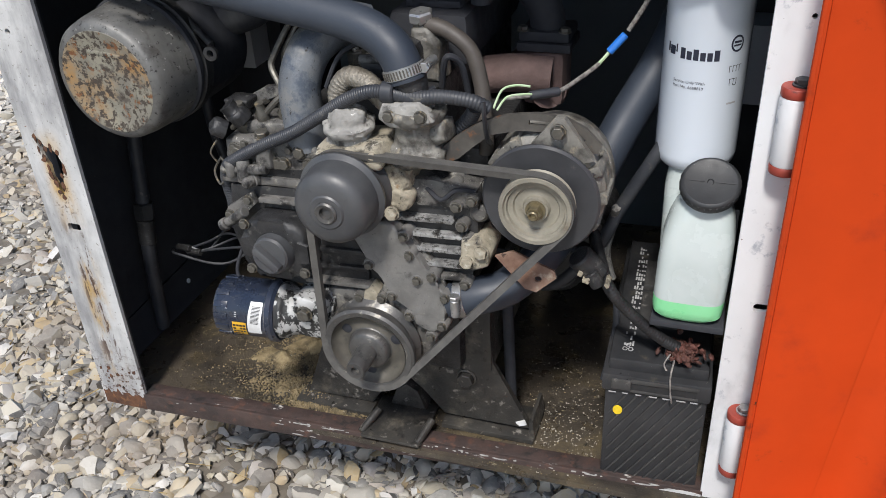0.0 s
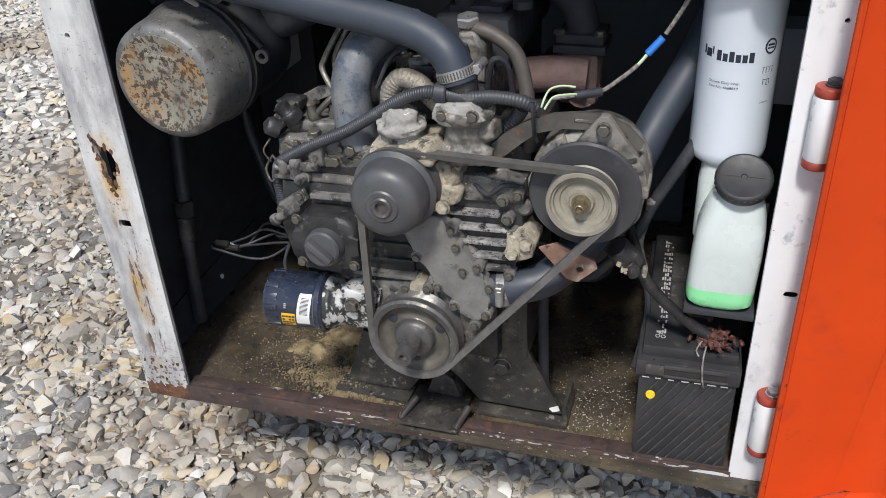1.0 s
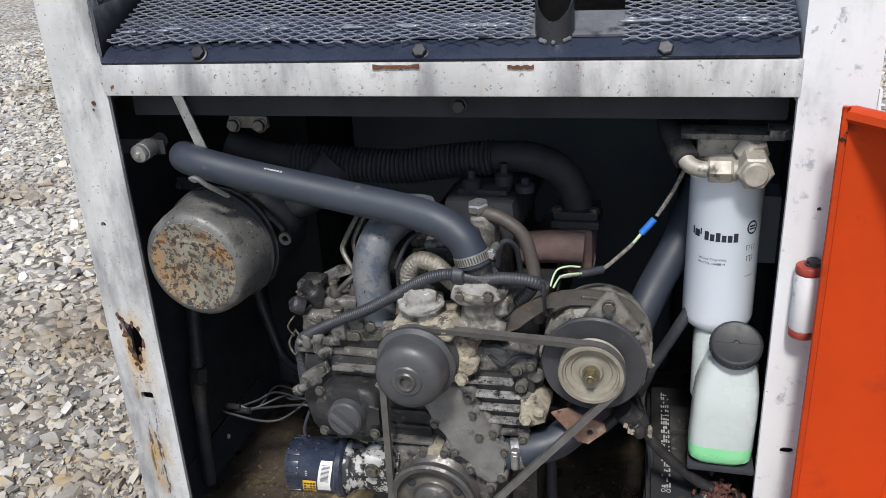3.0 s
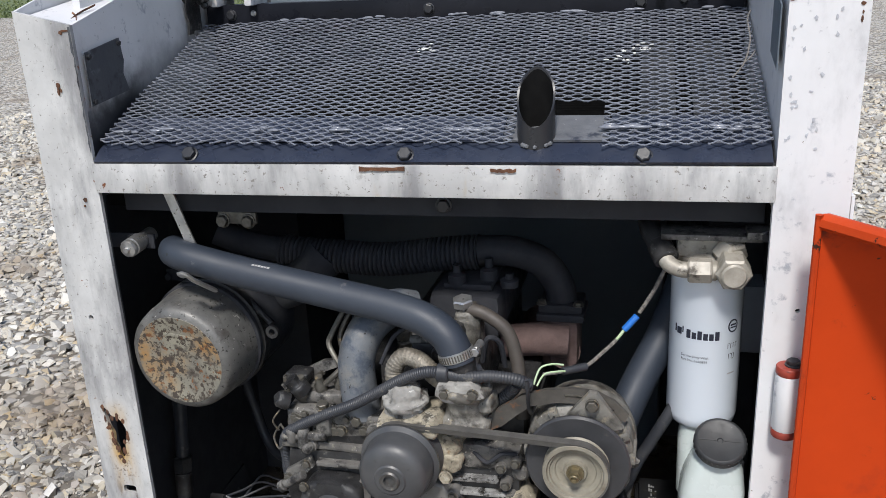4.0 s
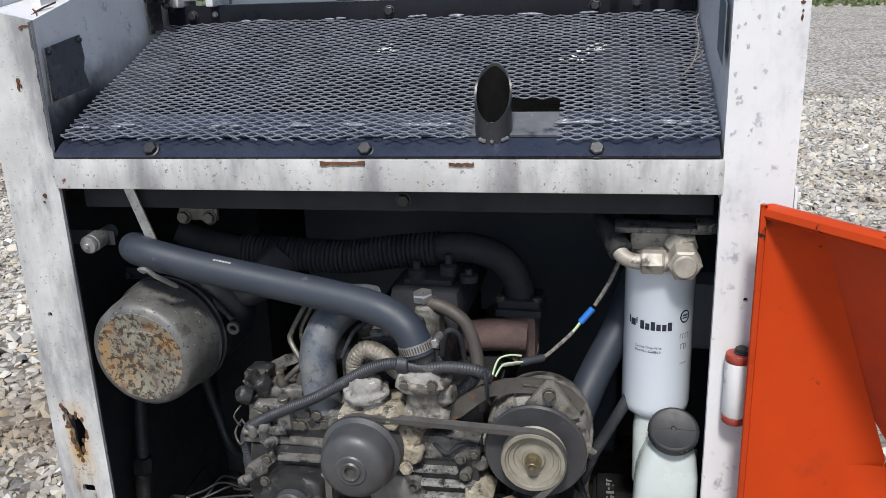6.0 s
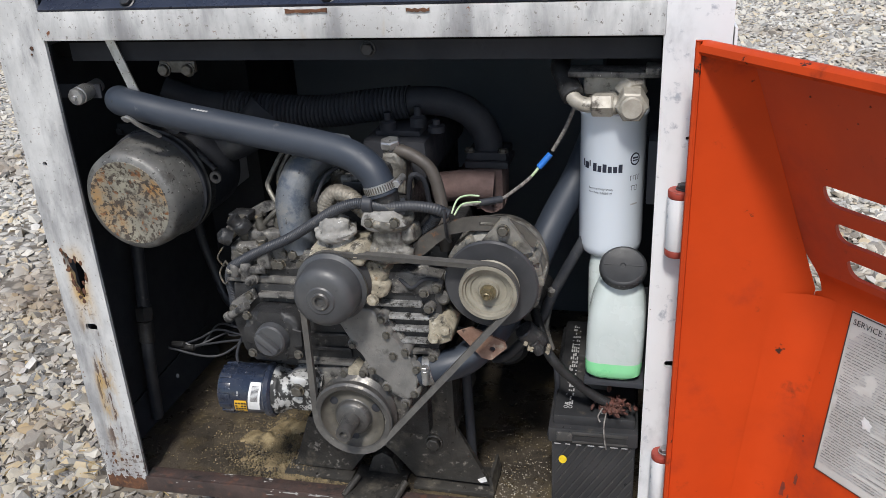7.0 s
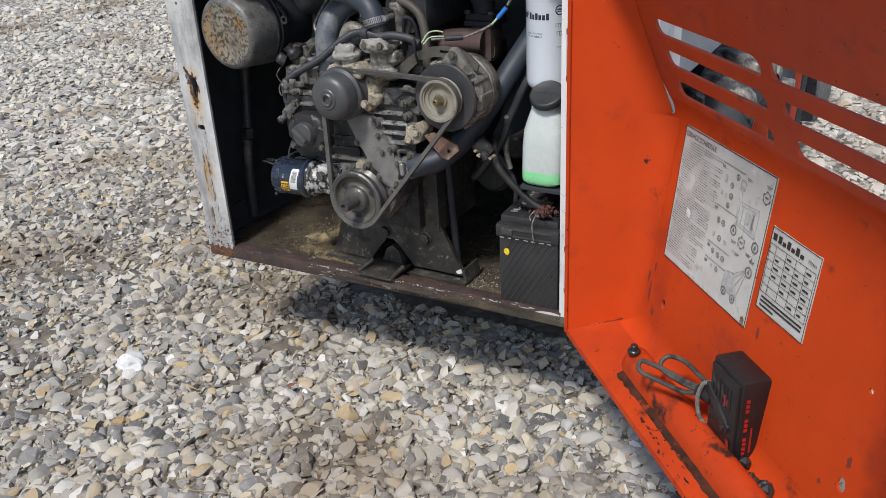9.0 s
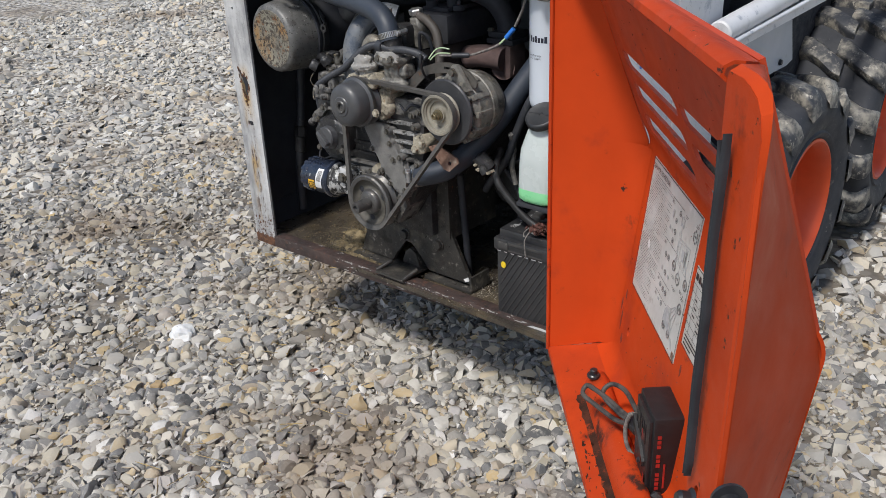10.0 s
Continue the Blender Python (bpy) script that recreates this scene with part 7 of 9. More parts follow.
part("pump_housing", bm, cream_cast, engine, "dusty cream water pump housing", angle=75)
bolt(engine, (0.062, -0.058, 0.786), FRONT, 0.013, cream_cast)
# side cream boss under the alternator, rusty bracket
bm = bmesh.new()
prism(bm, [(0.135, 0.738), (0.158, 0.744), (0.172, 0.730), (0.168, 0.708), (0.148, 0.698), (0.132, 0.708)], -0.026, 0.02, 0.006)
rough(bm, 0.003)
part("mount_boss", bm, cream_cast, engine, "cream mounting boss", angle=75)
for x, z in ((0.142, 0.712), (0.160, 0.728)):
    bolt(engine, (x, -0.026, z), FRONT, 0.014, cream_cast)
bm = bmesh.new()
sheet(bm, [[(0.176, 0.722), (0.198, 0.730), (0.247, 0.706), (0.250, 0.696), (0.226, 0.674), (0.212, 0.678)], ring(0.228, 0.693, 0.0045, 10)], lambda a, b: Vector((a, -0.022 + (a - 0.176) * 0.12, b)), 0.004)
part("rusty_bracket", bm, dusty_rust, engine, "rusty steel bracket")

# pulleys
bm = bmesh.new()
m = axis((-0.002, -0.010, 0.800), FRONT)
lathe(bm, [(0.0, 0.0), (0.030, 0.0), (0.030, 0.016), (0.054, 0.020), (0.055, 0.023), (0.049, 0.031), (0.049, 0.034), (0.055, 0.042), (0.055, 0.046), (0.049, 0.050), (0.047, 0.075), (0.044, 0.082), (0.034, 0.088), (0.022, 0.089), (0.020, 0.091), (0.014, 0.091), (0.0135, 0.086), (0.008, 0.086), (0.0, 0.089)], m, 44)
pump_pulley = part("pump_pulley", bm, pump_paint, engine, "worn blue grey domed pump pulley")
bm = bmesh.new()
lathe(bm, [(0.0075, 0.085), (0.0135, 0.085), (0.014, 0.092), (0.012, 0.094), (0.008, 0.093), (0.0072, 0.088), (0.0, 0.088)], m, 20)
part("hub_ring", bm, pulley_steel, pump_pulley)
bm = bmesh.new()
for k in range(4):
    a = radians(35 + 90 * k)
    lathe(bm, [(0.0055, 0.086), (0.005, 0.0905), (0, 0.091)], m @ Matrix.Translation((0.029 * math.cos(a), 0.029 * math.sin(a), -0.0025)), 10)
pieces("pulley_rivet", bm, pump_paint, pump_pulley)
bm = bmesh.new()
m = axis((0.006, -0.008, 0.564), FRONT)
lathe(bm, [(0.0, 0.0), (0.040, 0.0), (0.064, 0.010), (0.0655, 0.013), (0.058, 0.021), (0.058, 0.025), (0.0655, 0.033), (0.0655, 0.040), (0.062, 0.043), (0.054, 0.041), (0.050, 0.030), (0.034, 0.026), (0.030, 0.032), (0.026, 0.034), (0.0, 0.034)], m, 48)
crank_pulley = part("crank_pulley", bm, pulley_steel, engine, "worn steel crank pulley")
bm = bmesh.new()
lathe(bm, [(0.030, 0.030), (0.0285, 0.040), (0.025, 0.0435), (0.0142, 0.045), (0.0132, 0.082), (0.012, 0.085), (0.0062, 0.085), (0.005, 0.078), (0, 0.078)], m, 24)
part("crank_nose", bm, pulley_steel, crank_pulley)
bm = bmesh.new()
lathe(bm, [(0.0535, 0.0415), (0.051, 0.0335), (0.046, 0.0295), (0.036, 0.0285), (0.031, 0.031)], m, 44)
part("dish", bm, dusty_dish, crank_pulley, "dusty dished web")
bm = bmesh.new()
for k in range(3):
    a = radians(25 + 120 * k)
    lathe(bm, [(0, 0.0296), (0.0075, 0.0296), (0.0068, 0.0300), (0, 0.0300)], m @ Matrix.Translation((0.0405 * math.cos(a), 0.0405 * math.sin(a), 0)), 12)
pieces("web_hole", bm, shade_black, crank_pulley)
# alternator
alternator = thing("alternator", (0.231, 0.05, 0.74), "dusty grey alternator with black fan and zinc pulley", "alternator")
m = axis((0.231, 0.0, 0.806), FRONT)
bm = bmesh.new()
lathe(bm, [(0, -0.104), (0.045, -0.104), (0.058, -0.098), (0.066, -0.084), (0.070, -0.06), (0.0725, -0.058), (0.0725, -0.045), (0.070, -0.043), (0.0705, -0.004), (0.060, 0.006), (0.03, 0.010), (0, 0.010)], m, 40)
part("stator_housing", bm, cast_alu, alternator, "dusty grey stator housing")
bm = bmesh.new()
for k in range(12):
    a = 2 * math.pi * k / 12
    mm = m @ Matrix.Rotation(a, 4, "Z")
    box(bm, 0.052, 0.0735, -0.006, 0.006, -0.040, 0.0085, 0.002, mm)
pieces("housing_rib", bm, cast_alu, alternator)
bm = bmesh.new()
sheet(bm, [[(0.216, 0.868), (0.244, 0.903), (0.254, 0.903), (0.288, 0.856), (0.27, 0.85), (0.232, 0.866)]], lambda a, b: Vector((a, -0.014, b)), 0.010)
part("adjuster_ear", bm, cast_alu, alternator)
bolt(alternator, (0.249, -0.020, 0.890), FRONT, 0.013)
bm = bmesh.new()
lathe(bm, [(0.0, 0.018), (0.030, 0.018), (0.064, 0.018), (0.068, 0.020), (0.0685, 0.024), (0.066, 0.027), (0.040, 0.025), (0.030, 0.027), (0.0, 0.027)], m, 52)
fan = part("cooling_fan", bm, pulley_black, alternator, "black pressed cooling fan")
bm = bmesh.new()
for k in range(12):
    mm = m @ Matrix.Rotation(2 * math.pi * k / 12, 4, "Z")
    box(bm, 0.035, 0.066, -0.001, 0.001, 0.004, 0.019, 0.0, mm)
pieces("fan_blade", bm, pulley_black, fan)
bm = bmesh.new()
lathe(bm, [(0.0, 0.028), (0.041, 0.028), (0.0425, 0.031), (0.036, 0.039), (0.036, 0.042), (0.0425, 0.050), (0.0415, 0.053), (0.037, 0.053), (0.0355, 0.050), (0.0335, 0.0495), (0.0325, 0.046), (0.027, 0.0445), (0.0255, 0.0415), (0.020, 0.0405), (0.016, 0.042), (0.014, 0.047), (0.0, 0.047)], m, 44)
part("alternator_pulley", bm, cream_disc, alternator, "zinc coated pulley disc")
bm = bmesh.new()
lathe(bm, [(0.0115, 0.047), (0.0115, 0.050), (0.0, 0.050)], m, 20)
lathe(bm, [(0.0092, 0.050), (0.0092, 0.057), (0.008, 0.059), (0.005, 0.059)], m, 6)
lathe(bm, [(0.0058, 0.057), (0.0058, 0.063), (0.0045, 0.064), (0.003, 0.060), (0, 0.060)], m, 14)
part("shaft_nut", bm, brass, alternator, "yellow shaft nut")
# slotted strap over the alternator
bm = bmesh.new()
strap_poly = [(0.080, 0.834), (0.104, 0.846), (0.126, 0.866), (0.156, 0.887), (0.188, 0.898), (0.222, 0.902), (0.252, 0.899), (0.276, 0.887), (0.294, 0.868), (0.290, 0.858), (0.280, 0.860), (0.262, 0.874), (0.240, 0.881), (0.200, 0.880), (0.168, 0.872), (0.148, 0.856), (0.128, 0.838), (0.10, 0.824), (0.084, 0.824)]
slot_hole = [(0.212, 0.894), (0.236, 0.893), (0.258, 0.887), (0.276, 0.874), (0.272, 0.869), (0.255, 0.881), (0.235, 0.887), (0.212, 0.888)]
sheet(bm, [strap_poly, slot_hole], lambda a, b: Vector((a, -0.004 + max(0, a - 0.2) * 0.05, b)), 0.006)
strap = part("adjuster_strap", bm, surface("rust stained strap", (0.13, 0.12, 0.105), (0.07, 0.065, 0.06), 26, 0.55, 0.15, metal=0.4, bump=0.3, layers=(((0.26, 0.11, 0.045), 22, 0.58, 0.68),)), engine, "rust stained adjuster strap")
bolt(strap, (0.092, -0.006, 0.834), FRONT, 0.013)

# drive belt over the three pulleys
belt = thing("drive_belt", (0.06, -0.045, 0.57), "worn black vee belt round three pulleys", "belt")


def belt_path(circles):
    """Outer tangents round circles given in order; returns points of the closed loop."""
    out = []
    n = len(circles)
    tang = []
    for k in range(n):
        (ax, az, ar), (bx, bz, br) = circles[k], circles[(k + 1) % n]
        d = Vector((bx - ax, bz - az))
        ln = d.length
        ang = math.atan2(d.y, d.x) + math.acos((ar - br) / ln)
        tang.append(ang)
    for k in range(n):
        cx, cz, r = circles[k]
        a0, a1 = tang[k - 1], tang[k]
        while a1 > a0:
            a1 -= 2 * math.pi
        m_ = 14
        for j in range(m_ + 1):
            a = a0 + (a1 - a0) * j / m_
            out.append((cx + r * math.cos(a), cz + r * math.sin(a)))
    return out


loop = belt_path([(-0.002, 0.800, 0.0525), (0.231, 0.806, 0.0405), (0.006, 0.564, 0.0625)])
bm = bmesh.new()
rows = []
n = len(loop)
for k in range(n):
    a, b = Vector(loop[k - 1]), Vector(loop[(k + 1) % n])
    t = (b - a).normalized()
    nr = Vector((-t.y, t.x))
    x, z = loop[k]
    c = Vector((0.095, 0.70))
    if nr.dot(Vector((x, z)) - c) < 0:
        nr = -nr
    rows.append([bm.verts.new((x + nr.x * o, -0.046 + y, z + nr.y * o)) for o, y in ((0.0035, -0.0065), (0.0035, 0.0065), (-0.005, 0.004), (-0.005, -0.004))])
for k in range(n):
    a, b = rows[k], rows[(k + 1) % n]
    for j in range(4):
        bm.faces.new((a[j], a[(j + 1) % 4], b[(j + 1) % 4], b[j]))
part("belt_loop", bm, belt_rubber, belt)

# engine mount
bm = bmesh.new()
prism(bm, [(-0.172, 0.350), (-0.132, 0.462), (-0.02, 0.468), (0.0, 0.50), (0.055, 0.565), (0.060, 0.62), (0.130, 0.62), (0.140, 0.470), (0.200, 0.356), (0.062, 0.356), (0.030, 0.396), (0.010, 0.418), (-0.012, 0.418), (-0.040, 0.380), (-0.060, 0.350)], 0.080, 0.090, 0.002)
mount = part("front_mount", bm, mount_steel, engine, "scuffed black engine mount plate")
bm = bmesh.new()
prism(bm, [(0.126, 0.46), (0.131, 0.62), (0.139, 0.62), (0.140, 0.46)], 0.076, 0.25, 0.001)
prism(bm, [(-0.172, 0.350), (-0.134, 0.460), (-0.128, 0.460), (-0.165, 0.350)], 0.081, 0.25, 0.001)
m = Matrix.Identity(4)
box(bm, -0.186, -0.055, 0.058, 0.14, 0.338, 0.347, 0.002)
box(bm, 0.060, 0.206, 0.066, 0.14, 0.338, 0.347, 0.002)
prism(bm, [(0.198, 0.345), (0.198, 0.378), (0.203, 0.378), (0.207, 0.345)], 0.072, 0.14, 0.001)
pieces("mount_foot", bm, mount_steel, mount)
for x, z in ((0.100, 0.436), (-0.010, 0.435)):
    bolt(mount, (x, 0.080, z), FRONT, 0.022, mount_steel)
bm = bmesh.new()
box(bm, -0.050, 0.045, 0.004, 0.10, 0.3465, 0.3520, 0.002)
prism(bm, [(-0.03, 0.352), (-0.018, 0.385), (0.0, 0.398), (0.018, 0.388), (0.03, 0.352)], 0.082, 0.12, 0.004)
part("centre_lug", bm, mount_steel, mount)
bm = bmesh.new()
rod(bm, (-0.052, 0.012, 0.350), (-0.036, 0.052, 0.366), 0.006, 10)
rod(bm, (0.040, 0.010, 0.350), (0.052, 0.05, 0.366), 0.006, 10)
pieces("slide_pin", bm, mount_steel, mount, "greasy pin")
bm = bmesh.new()
sheet(bm, [[(0.176, 0.366), (0.190, 0.374), (0.193, 0.365), (0.182, 0.360)]], lambda a, b: Vector((a, 0.0775, b)), 0.002)
part("paint_flake", bm, chalk, mount, "white paint flake")
# sump behind the mount
bm = bmesh.new()
box(bm, -0.10, 0.10, 0.06, 0.40, 0.46, 0.62, 0.012)
part("sump", bm, engine_dark, engine)

# oil filter
oil_filter = thing("oil_filter", (-0.18, -0.016, 0.545), "navy spin-on oil filter with yellow print and barcode", "filter")
ax0, ax1 = Vector((-0.227, -0.021, 0.5815)), Vector((-0.123, -0.013, 0.5815))
m = axis(ax0, ax1 - ax0)
bm = bmesh.new()
lathe(bm, [(0, 0.002), (0.026, 0.0), (0.036, 0.002), (0.0405, 0.008), (0.0415, 0.014), (0.0415, 0.078), (0.0435, 0.081), (0.0455, 0.083), (0.0455, 0.090), (0.042, 0.094), (0.0, 0.094)], m, 40)
can = part("canister", bm, filter_navy, oil_filter, "navy enamelled canister")
bm = bmesh.new()
for k in range(15):
    a = 2 * math.pi * k / 15
    box(bm, 0.0395, 0.0424, -0.0045, 0.0045, 0.006, 0.026, 0.001, m @ Matrix.Rotation(a, 4, "Z"))
pieces("grip_flute", bm, filter_navy, can)


def on_can(r):
    """Right along the axis, up round the front of the can."""
    d = (ax1 - ax0).normalized()

    def f(a, b):
        ang = b / r
        return ax0 + d * a + Vector((0, -1, 0)) * (r * math.cos(ang)) + Vector((0, 0, 1)) * (r * math.sin(ang))
    return f


tilt = lambda f: lambda a, b: f(a + 0.12 * b, b)
part("label", bars([(0.059, 0.079, -0.016 + 0.0025 * k, -0.0135 + 0.0025 * k) for k in range(20)], tilt(on_can(0.0420))), label_white, oil_filter, "white barcode label")
part("barcode", bars([(0.063, 0.0755, 0.002 + 0.0019 * k, 0.0029 + 0.0019 * k) for k in range(14)], tilt(on_can(0.0424))), ink_black, oil_filter)
part("yellow_panel", bars([(0.036, 0.0565, -0.024 + 0.0022 * k, -0.0218 + 0.0022 * k) for k in range(12)], tilt(on_can(0.0420))), ink_yellow, oil_filter, "yellow printed panel")
part("panel_print", bars([(0.0375 + 0.0048 * (k % 4), 0.0411 + 0.0048 * (k % 4), -0.0222 + 0.0058 * (k // 4), -0.0190 + 0.0058 * (k // 4)) for k in range(16) if k not in (3, 9)], tilt(on_can(0.0424))), ink_black, oil_filter)
part("print", bars([(0.040, 0.0435, 0.010, 0.0115), (0.040, 0.0435, 0.013, 0.0145), (0.040, 0.0435, 0.016, 0.0175)], on_can(0.0420)), ink_grey, oil_filter)
# filter base on the engine
bm = bmesh.new()
lathe(bm, [(0, 0.0), (0.040, 0.0), (0.041, 0.010), (0.036, 0.016), (0.030, 0.034), (0.028, 0.07), (0.034, 0.085), (0, 0.085)], axis((-0.136, -0.014, 0.583), (1, 0.12, 0.02)), 24)
box(bm, -0.105, -0.055, -0.04, 0.03, 0.560, 0.625, 0.008)
rough(bm, 0.0022)
fb = part("filter_base", bm, flaky_alu, engine, "alloy filter base with flaking paint", angle=75)
bolt(fb, (-0.085, -0.042, 0.604), FRONT, 0.016)

# ---- hoses and pipes ----
intake = thing("intake_hose", (-0.15, 0.03, 0.98), "thick slate grey rubber intake hose with a band clamp", "hose")
bm = bmesh.new()
tube(bm, [(-0.40, 0.13, 1.02), (-0.372, 0.06, 1.045), (-0.338, 0.032, 1.047), (-0.249, 0.028, 1.029), (-0.124, 0.022, 1.009), (-0.028, 0.012, 0.996), (0.026, 0.002, 0.985), (0.058, -0.007, 0.967), (0.072, -0.012, 0.943), (0.0755, -0.013, 0.934)], 0.0224, 22, 10)
part("hose", bm, hose_rubber, intake)
bm = bmesh.new()
lathe(bm, [(0.0227, 0.0), (0.0241, 0.001), (0.0241, 0.012), (0.0227, 0.013)], axis((0.0735, -0.0125, 0.938), (-0.30, 0.08, 0.95)), 30)
clamp = part("band_clamp", bm, zinc, intake, "zinc band clamp")
bm = bmesh.new()
for k in range(40):
    a = 2 * math.pi * k / 40
    box(bm, 0.0239, 0.0246, -0.0009, 0.0009, 0.002, 0.011, 0.0, axis((0.0735, -0.0125, 0.938), (-0.30, 0.08, 0.95)) @ Matrix.Rotation(a, 4, "Z"))
part("clamp_slot", bm, bolt_steel, clamp)
bm = bmesh.new()
rod(bm, (0.0975, -0.014, 0.951), (0.0995, 0.010, 0.953), 0.0055, 14)
rod(bm, (0.097, -0.019, 0.951), (0.0975, -0.014, 0.951), 0.0065, 6)
part("clamp_screw", bm, zinc, clamp)
def on_hose(a, b):
    th = 1.05 + (b - 1.027 + 0.156 * (a + 0.216)) / 0.0231
    return Vector((a - 0.006, 0.0275 - 0.0231 * math.cos(th), 1.0295 - 0.164 * (a + 0.243) + 0.0231 * math.sin(th)))


part("white_marking", bars([(-0.218 + 0.0045 * k, -0.2145 + 0.0045 * k, 1.0255 - 0.0007 * k, 1.0285 - 0.0007 * k) for k in range(6)], on_hose), ink_grey, intake, "small illegible white marking")
# metal strap from the beam, and the hook under the hose
hanger = thing("hose_hanger", (-0.338, 0.07, 1.06), "flat steel hanger strap with a hook", "bracket")
bm = bmesh.new()
v = [bm.verts.new(c) for c in ((-0.372, 0.052, 1.146), (-0.356, 0.052, 1.146), (-0.324, 0.046, 1.062), (-0.340, 0.046, 1.062))]
bm.faces.new(v)
shell(bm, 0.003)
part("strap", bm, zinc, hanger, "dull steel strap")
bm = bmesh.new()
tube(bm, [(-0.325, -0.004, 1.032), (-0.312, -0.012, 1.036), (-0.304, -0.006, 1.026), (-0.300, 0.012, 1.012), (-0.296, 0.03, 0.998)], 0.0035, 8, squash=2.0)
part("hook", bm, zinc, hanger)
bm = bmesh.new()
box(bm, -0.298, -0.238, 0.070, 0.077, 1.086, 1.104, 0.002)
part("cross_plate", bm, bolt_steel, hanger)
for x in (-0.290, -0.250):
    bolt(hanger, (x, 0.070, 1.091), FRONT, 0.015)

# The pipe's near black also carries the dimness deep in the bay.
corr = thing("exhaust_flex_pipe", (0.0, 0.22, 0.95), "black corrugated flexible exhaust pipe with a plain elbow", "pipe")
bm = bmesh.new()
tube(bm, [(-0.275, 0.22, 0.994), (-0.20, 0.22, 0.990), (-0.10, 0.22, 0.987), (-0.02, 0.22, 0.998), (0.055, 0.22, 1.006)], 0.0255, 18, 8, ripple=0.0022, pitch=0.0075)
part("bellows", bm, shade_black, corr, "black corrugated bellows", 60)
bm = bmesh.new()
tube(bm, [(-0.38, 0.20, 1.03), (-0.33, 0.215, 1.005), (-0.265, 0.22, 0.994)], 0.022, 16)
part("tail", bm, shade_black, corr)
bm = bmesh.new()
tube(bm, [(0.045, 0.22, 1.006), (0.100, 0.235, 1.004), (0.145, 0.25, 0.983), (0.170, 0.258, 0.948), (0.177, 0.26, 0.912)], 0.024, 18)
part("elbow", bm, shade_black, corr)
bm = bmesh.new()
box(bm, 0.140, 0.214, 0.225, 0.295, 0.893, 0.905, 0.003)
box(bm, 0.143, 0.211, 0.228, 0.292, 0.906, 0.920, 0.004)
part("flange", bm, shade_black, corr, "square bolted flange")
for x, y in ((0.148, 0.232), (0.205, 0.232)):
    bolt(corr, (x, y, 0.920), (0, 0, 1), 0.012)
bm = bmesh.new()
box(bm, 0.146, 0.206, 0.228, 0.290, 0.815, 0.894, 0.014)
tube(bm, [(0.19, 0.225, 0.862), (0.14, 0.22, 0.865), (0.09, 0.22, 0.858)], 0.026, 16)
tube(bm, [(0.185, 0.23, 0.84), (0.15, 0.30, 0.83), (0.12, 0.38, 0.83)], 0.026, 16)
part("exhaust_manifold", bm, rust_manifold, engine, "rust brown exhaust manifold")

bm = bmesh.new()
tube(bm, [(-0.020, 0.105, 0.955), (-0.048, 0.085, 0.962), (-0.076, 0.055, 0.940), (-0.088, 0.035, 0.900), (-0.083, 0.025, 0.850), (-0.078, 0.022, 0.82)], 0.0265, 20)
part("intake_elbow", bm, elbow_alu, engine, "blue grey coated intake elbow")
bm = bmesh.new()
tube(bm, [(-0.020, 0.006, 0.872), (-0.024, 0.010, 0.902), (-0.010, 0.012, 0.922), (0.014, 0.008, 0.920), (0.036, 0.0, 0.905), (0.056, -0.004, 0.893)], 0.0128, 14, ripple=0.0004, pitch=0.005)
part("foil_hose", bm, foil, engine, "foil wrapped bypass hose", 60)
bm = bmesh.new()
rod(bm, (0.012, 0.055, 0.90), (0.012, 0.055, 0.935), 0.011, 6)
rod(bm, (0.012, 0.055, 0.935), (0.012, 0.055, 0.960), 0.008, 12)
rod(bm, (0.012, 0.055, 0.960), (0.010, 0.055, 0.985), 0.0045, 8)
rod(bm, (-0.010, 0.05, 0.93), (0.034, 0.05, 0.935), 0.007, 10)
part("injector", bm, engine_dirty, engine)
bm = bmesh.new()
box(bm, 0.022, 0.065, 0.045, 0.09, 0.905, 0.955, 0.012)
rod(bm, (0.035, 0.03, 0.918), (0.035, 0.06, 0.92), 0.012, 14)
part("injector_block", bm, engine_dark, engine)

# harness loom
loom = thing("wiring_loom", (0.0, -0.02, 0.80), "dusty ribbed wiring loom draped over the engine", "wiring")
bm = bmesh.new()
tube(bm, [(-0.196, 0.015, 0.70), (-0.203, 0.01, 0.755), (-0.192, -0.002, 0.790), (-0.172, -0.010, 0.808), (-0.130, -0.012, 0.832), (-0.080, -0.014, 0.856), (-0.035, -0.020, 0.885), (0.002, -0.024, 0.909), (0.034, -0.026, 0.922), (0.060, -0.026, 0.922)], 0.0078, 12, 8, ripple=0.0004, pitch=0.0032)
part("conduit", bm, loom_plastic, loom, "ribbed black conduit", 60)
bm = bmesh.new()
tube(bm, [(0.055, -0.026, 0.923), (0.085, -0.024, 0.918), (0.118, -0.020, 0.920), (0.150, -0.014, 0.915), (0.168, -0.008, 0.905)], 0.0080, 12, 8, ripple=0.0003, pitch=0.004)
part("conduit", bm, loom_plastic, loom, "", 60)
bm = bmesh.new()
tube(bm, [(0.150, -0.002, 0.904), (0.140, 0.01, 0.885), (0.118, 0.02, 0.862), (0.09, 0.03, 0.85)], 0.008, 12, 8, ripple=0.001, pitch=0.005)
part("conduit", bm, loom_plastic, loom, "", 60)
bm = bmesh.new()
rod(bm, (0.048, -0.026, 0.923), (0.064, -0.026, 0.9225), 0.0125, 16)
part("tape_joint", bm, loom_plastic, loom)
bm = bmesh.new()
tube(bm, [(0.166, -0.022, 0.918), (0.167, -0.024, 0.900), (0.167, -0.016, 0.875), (0.167, 0.0, 0.86)], 0.0028, 6)
part("cable_tie", bm, black_steel, loom, "black cable tie")
bm = bmesh.new()
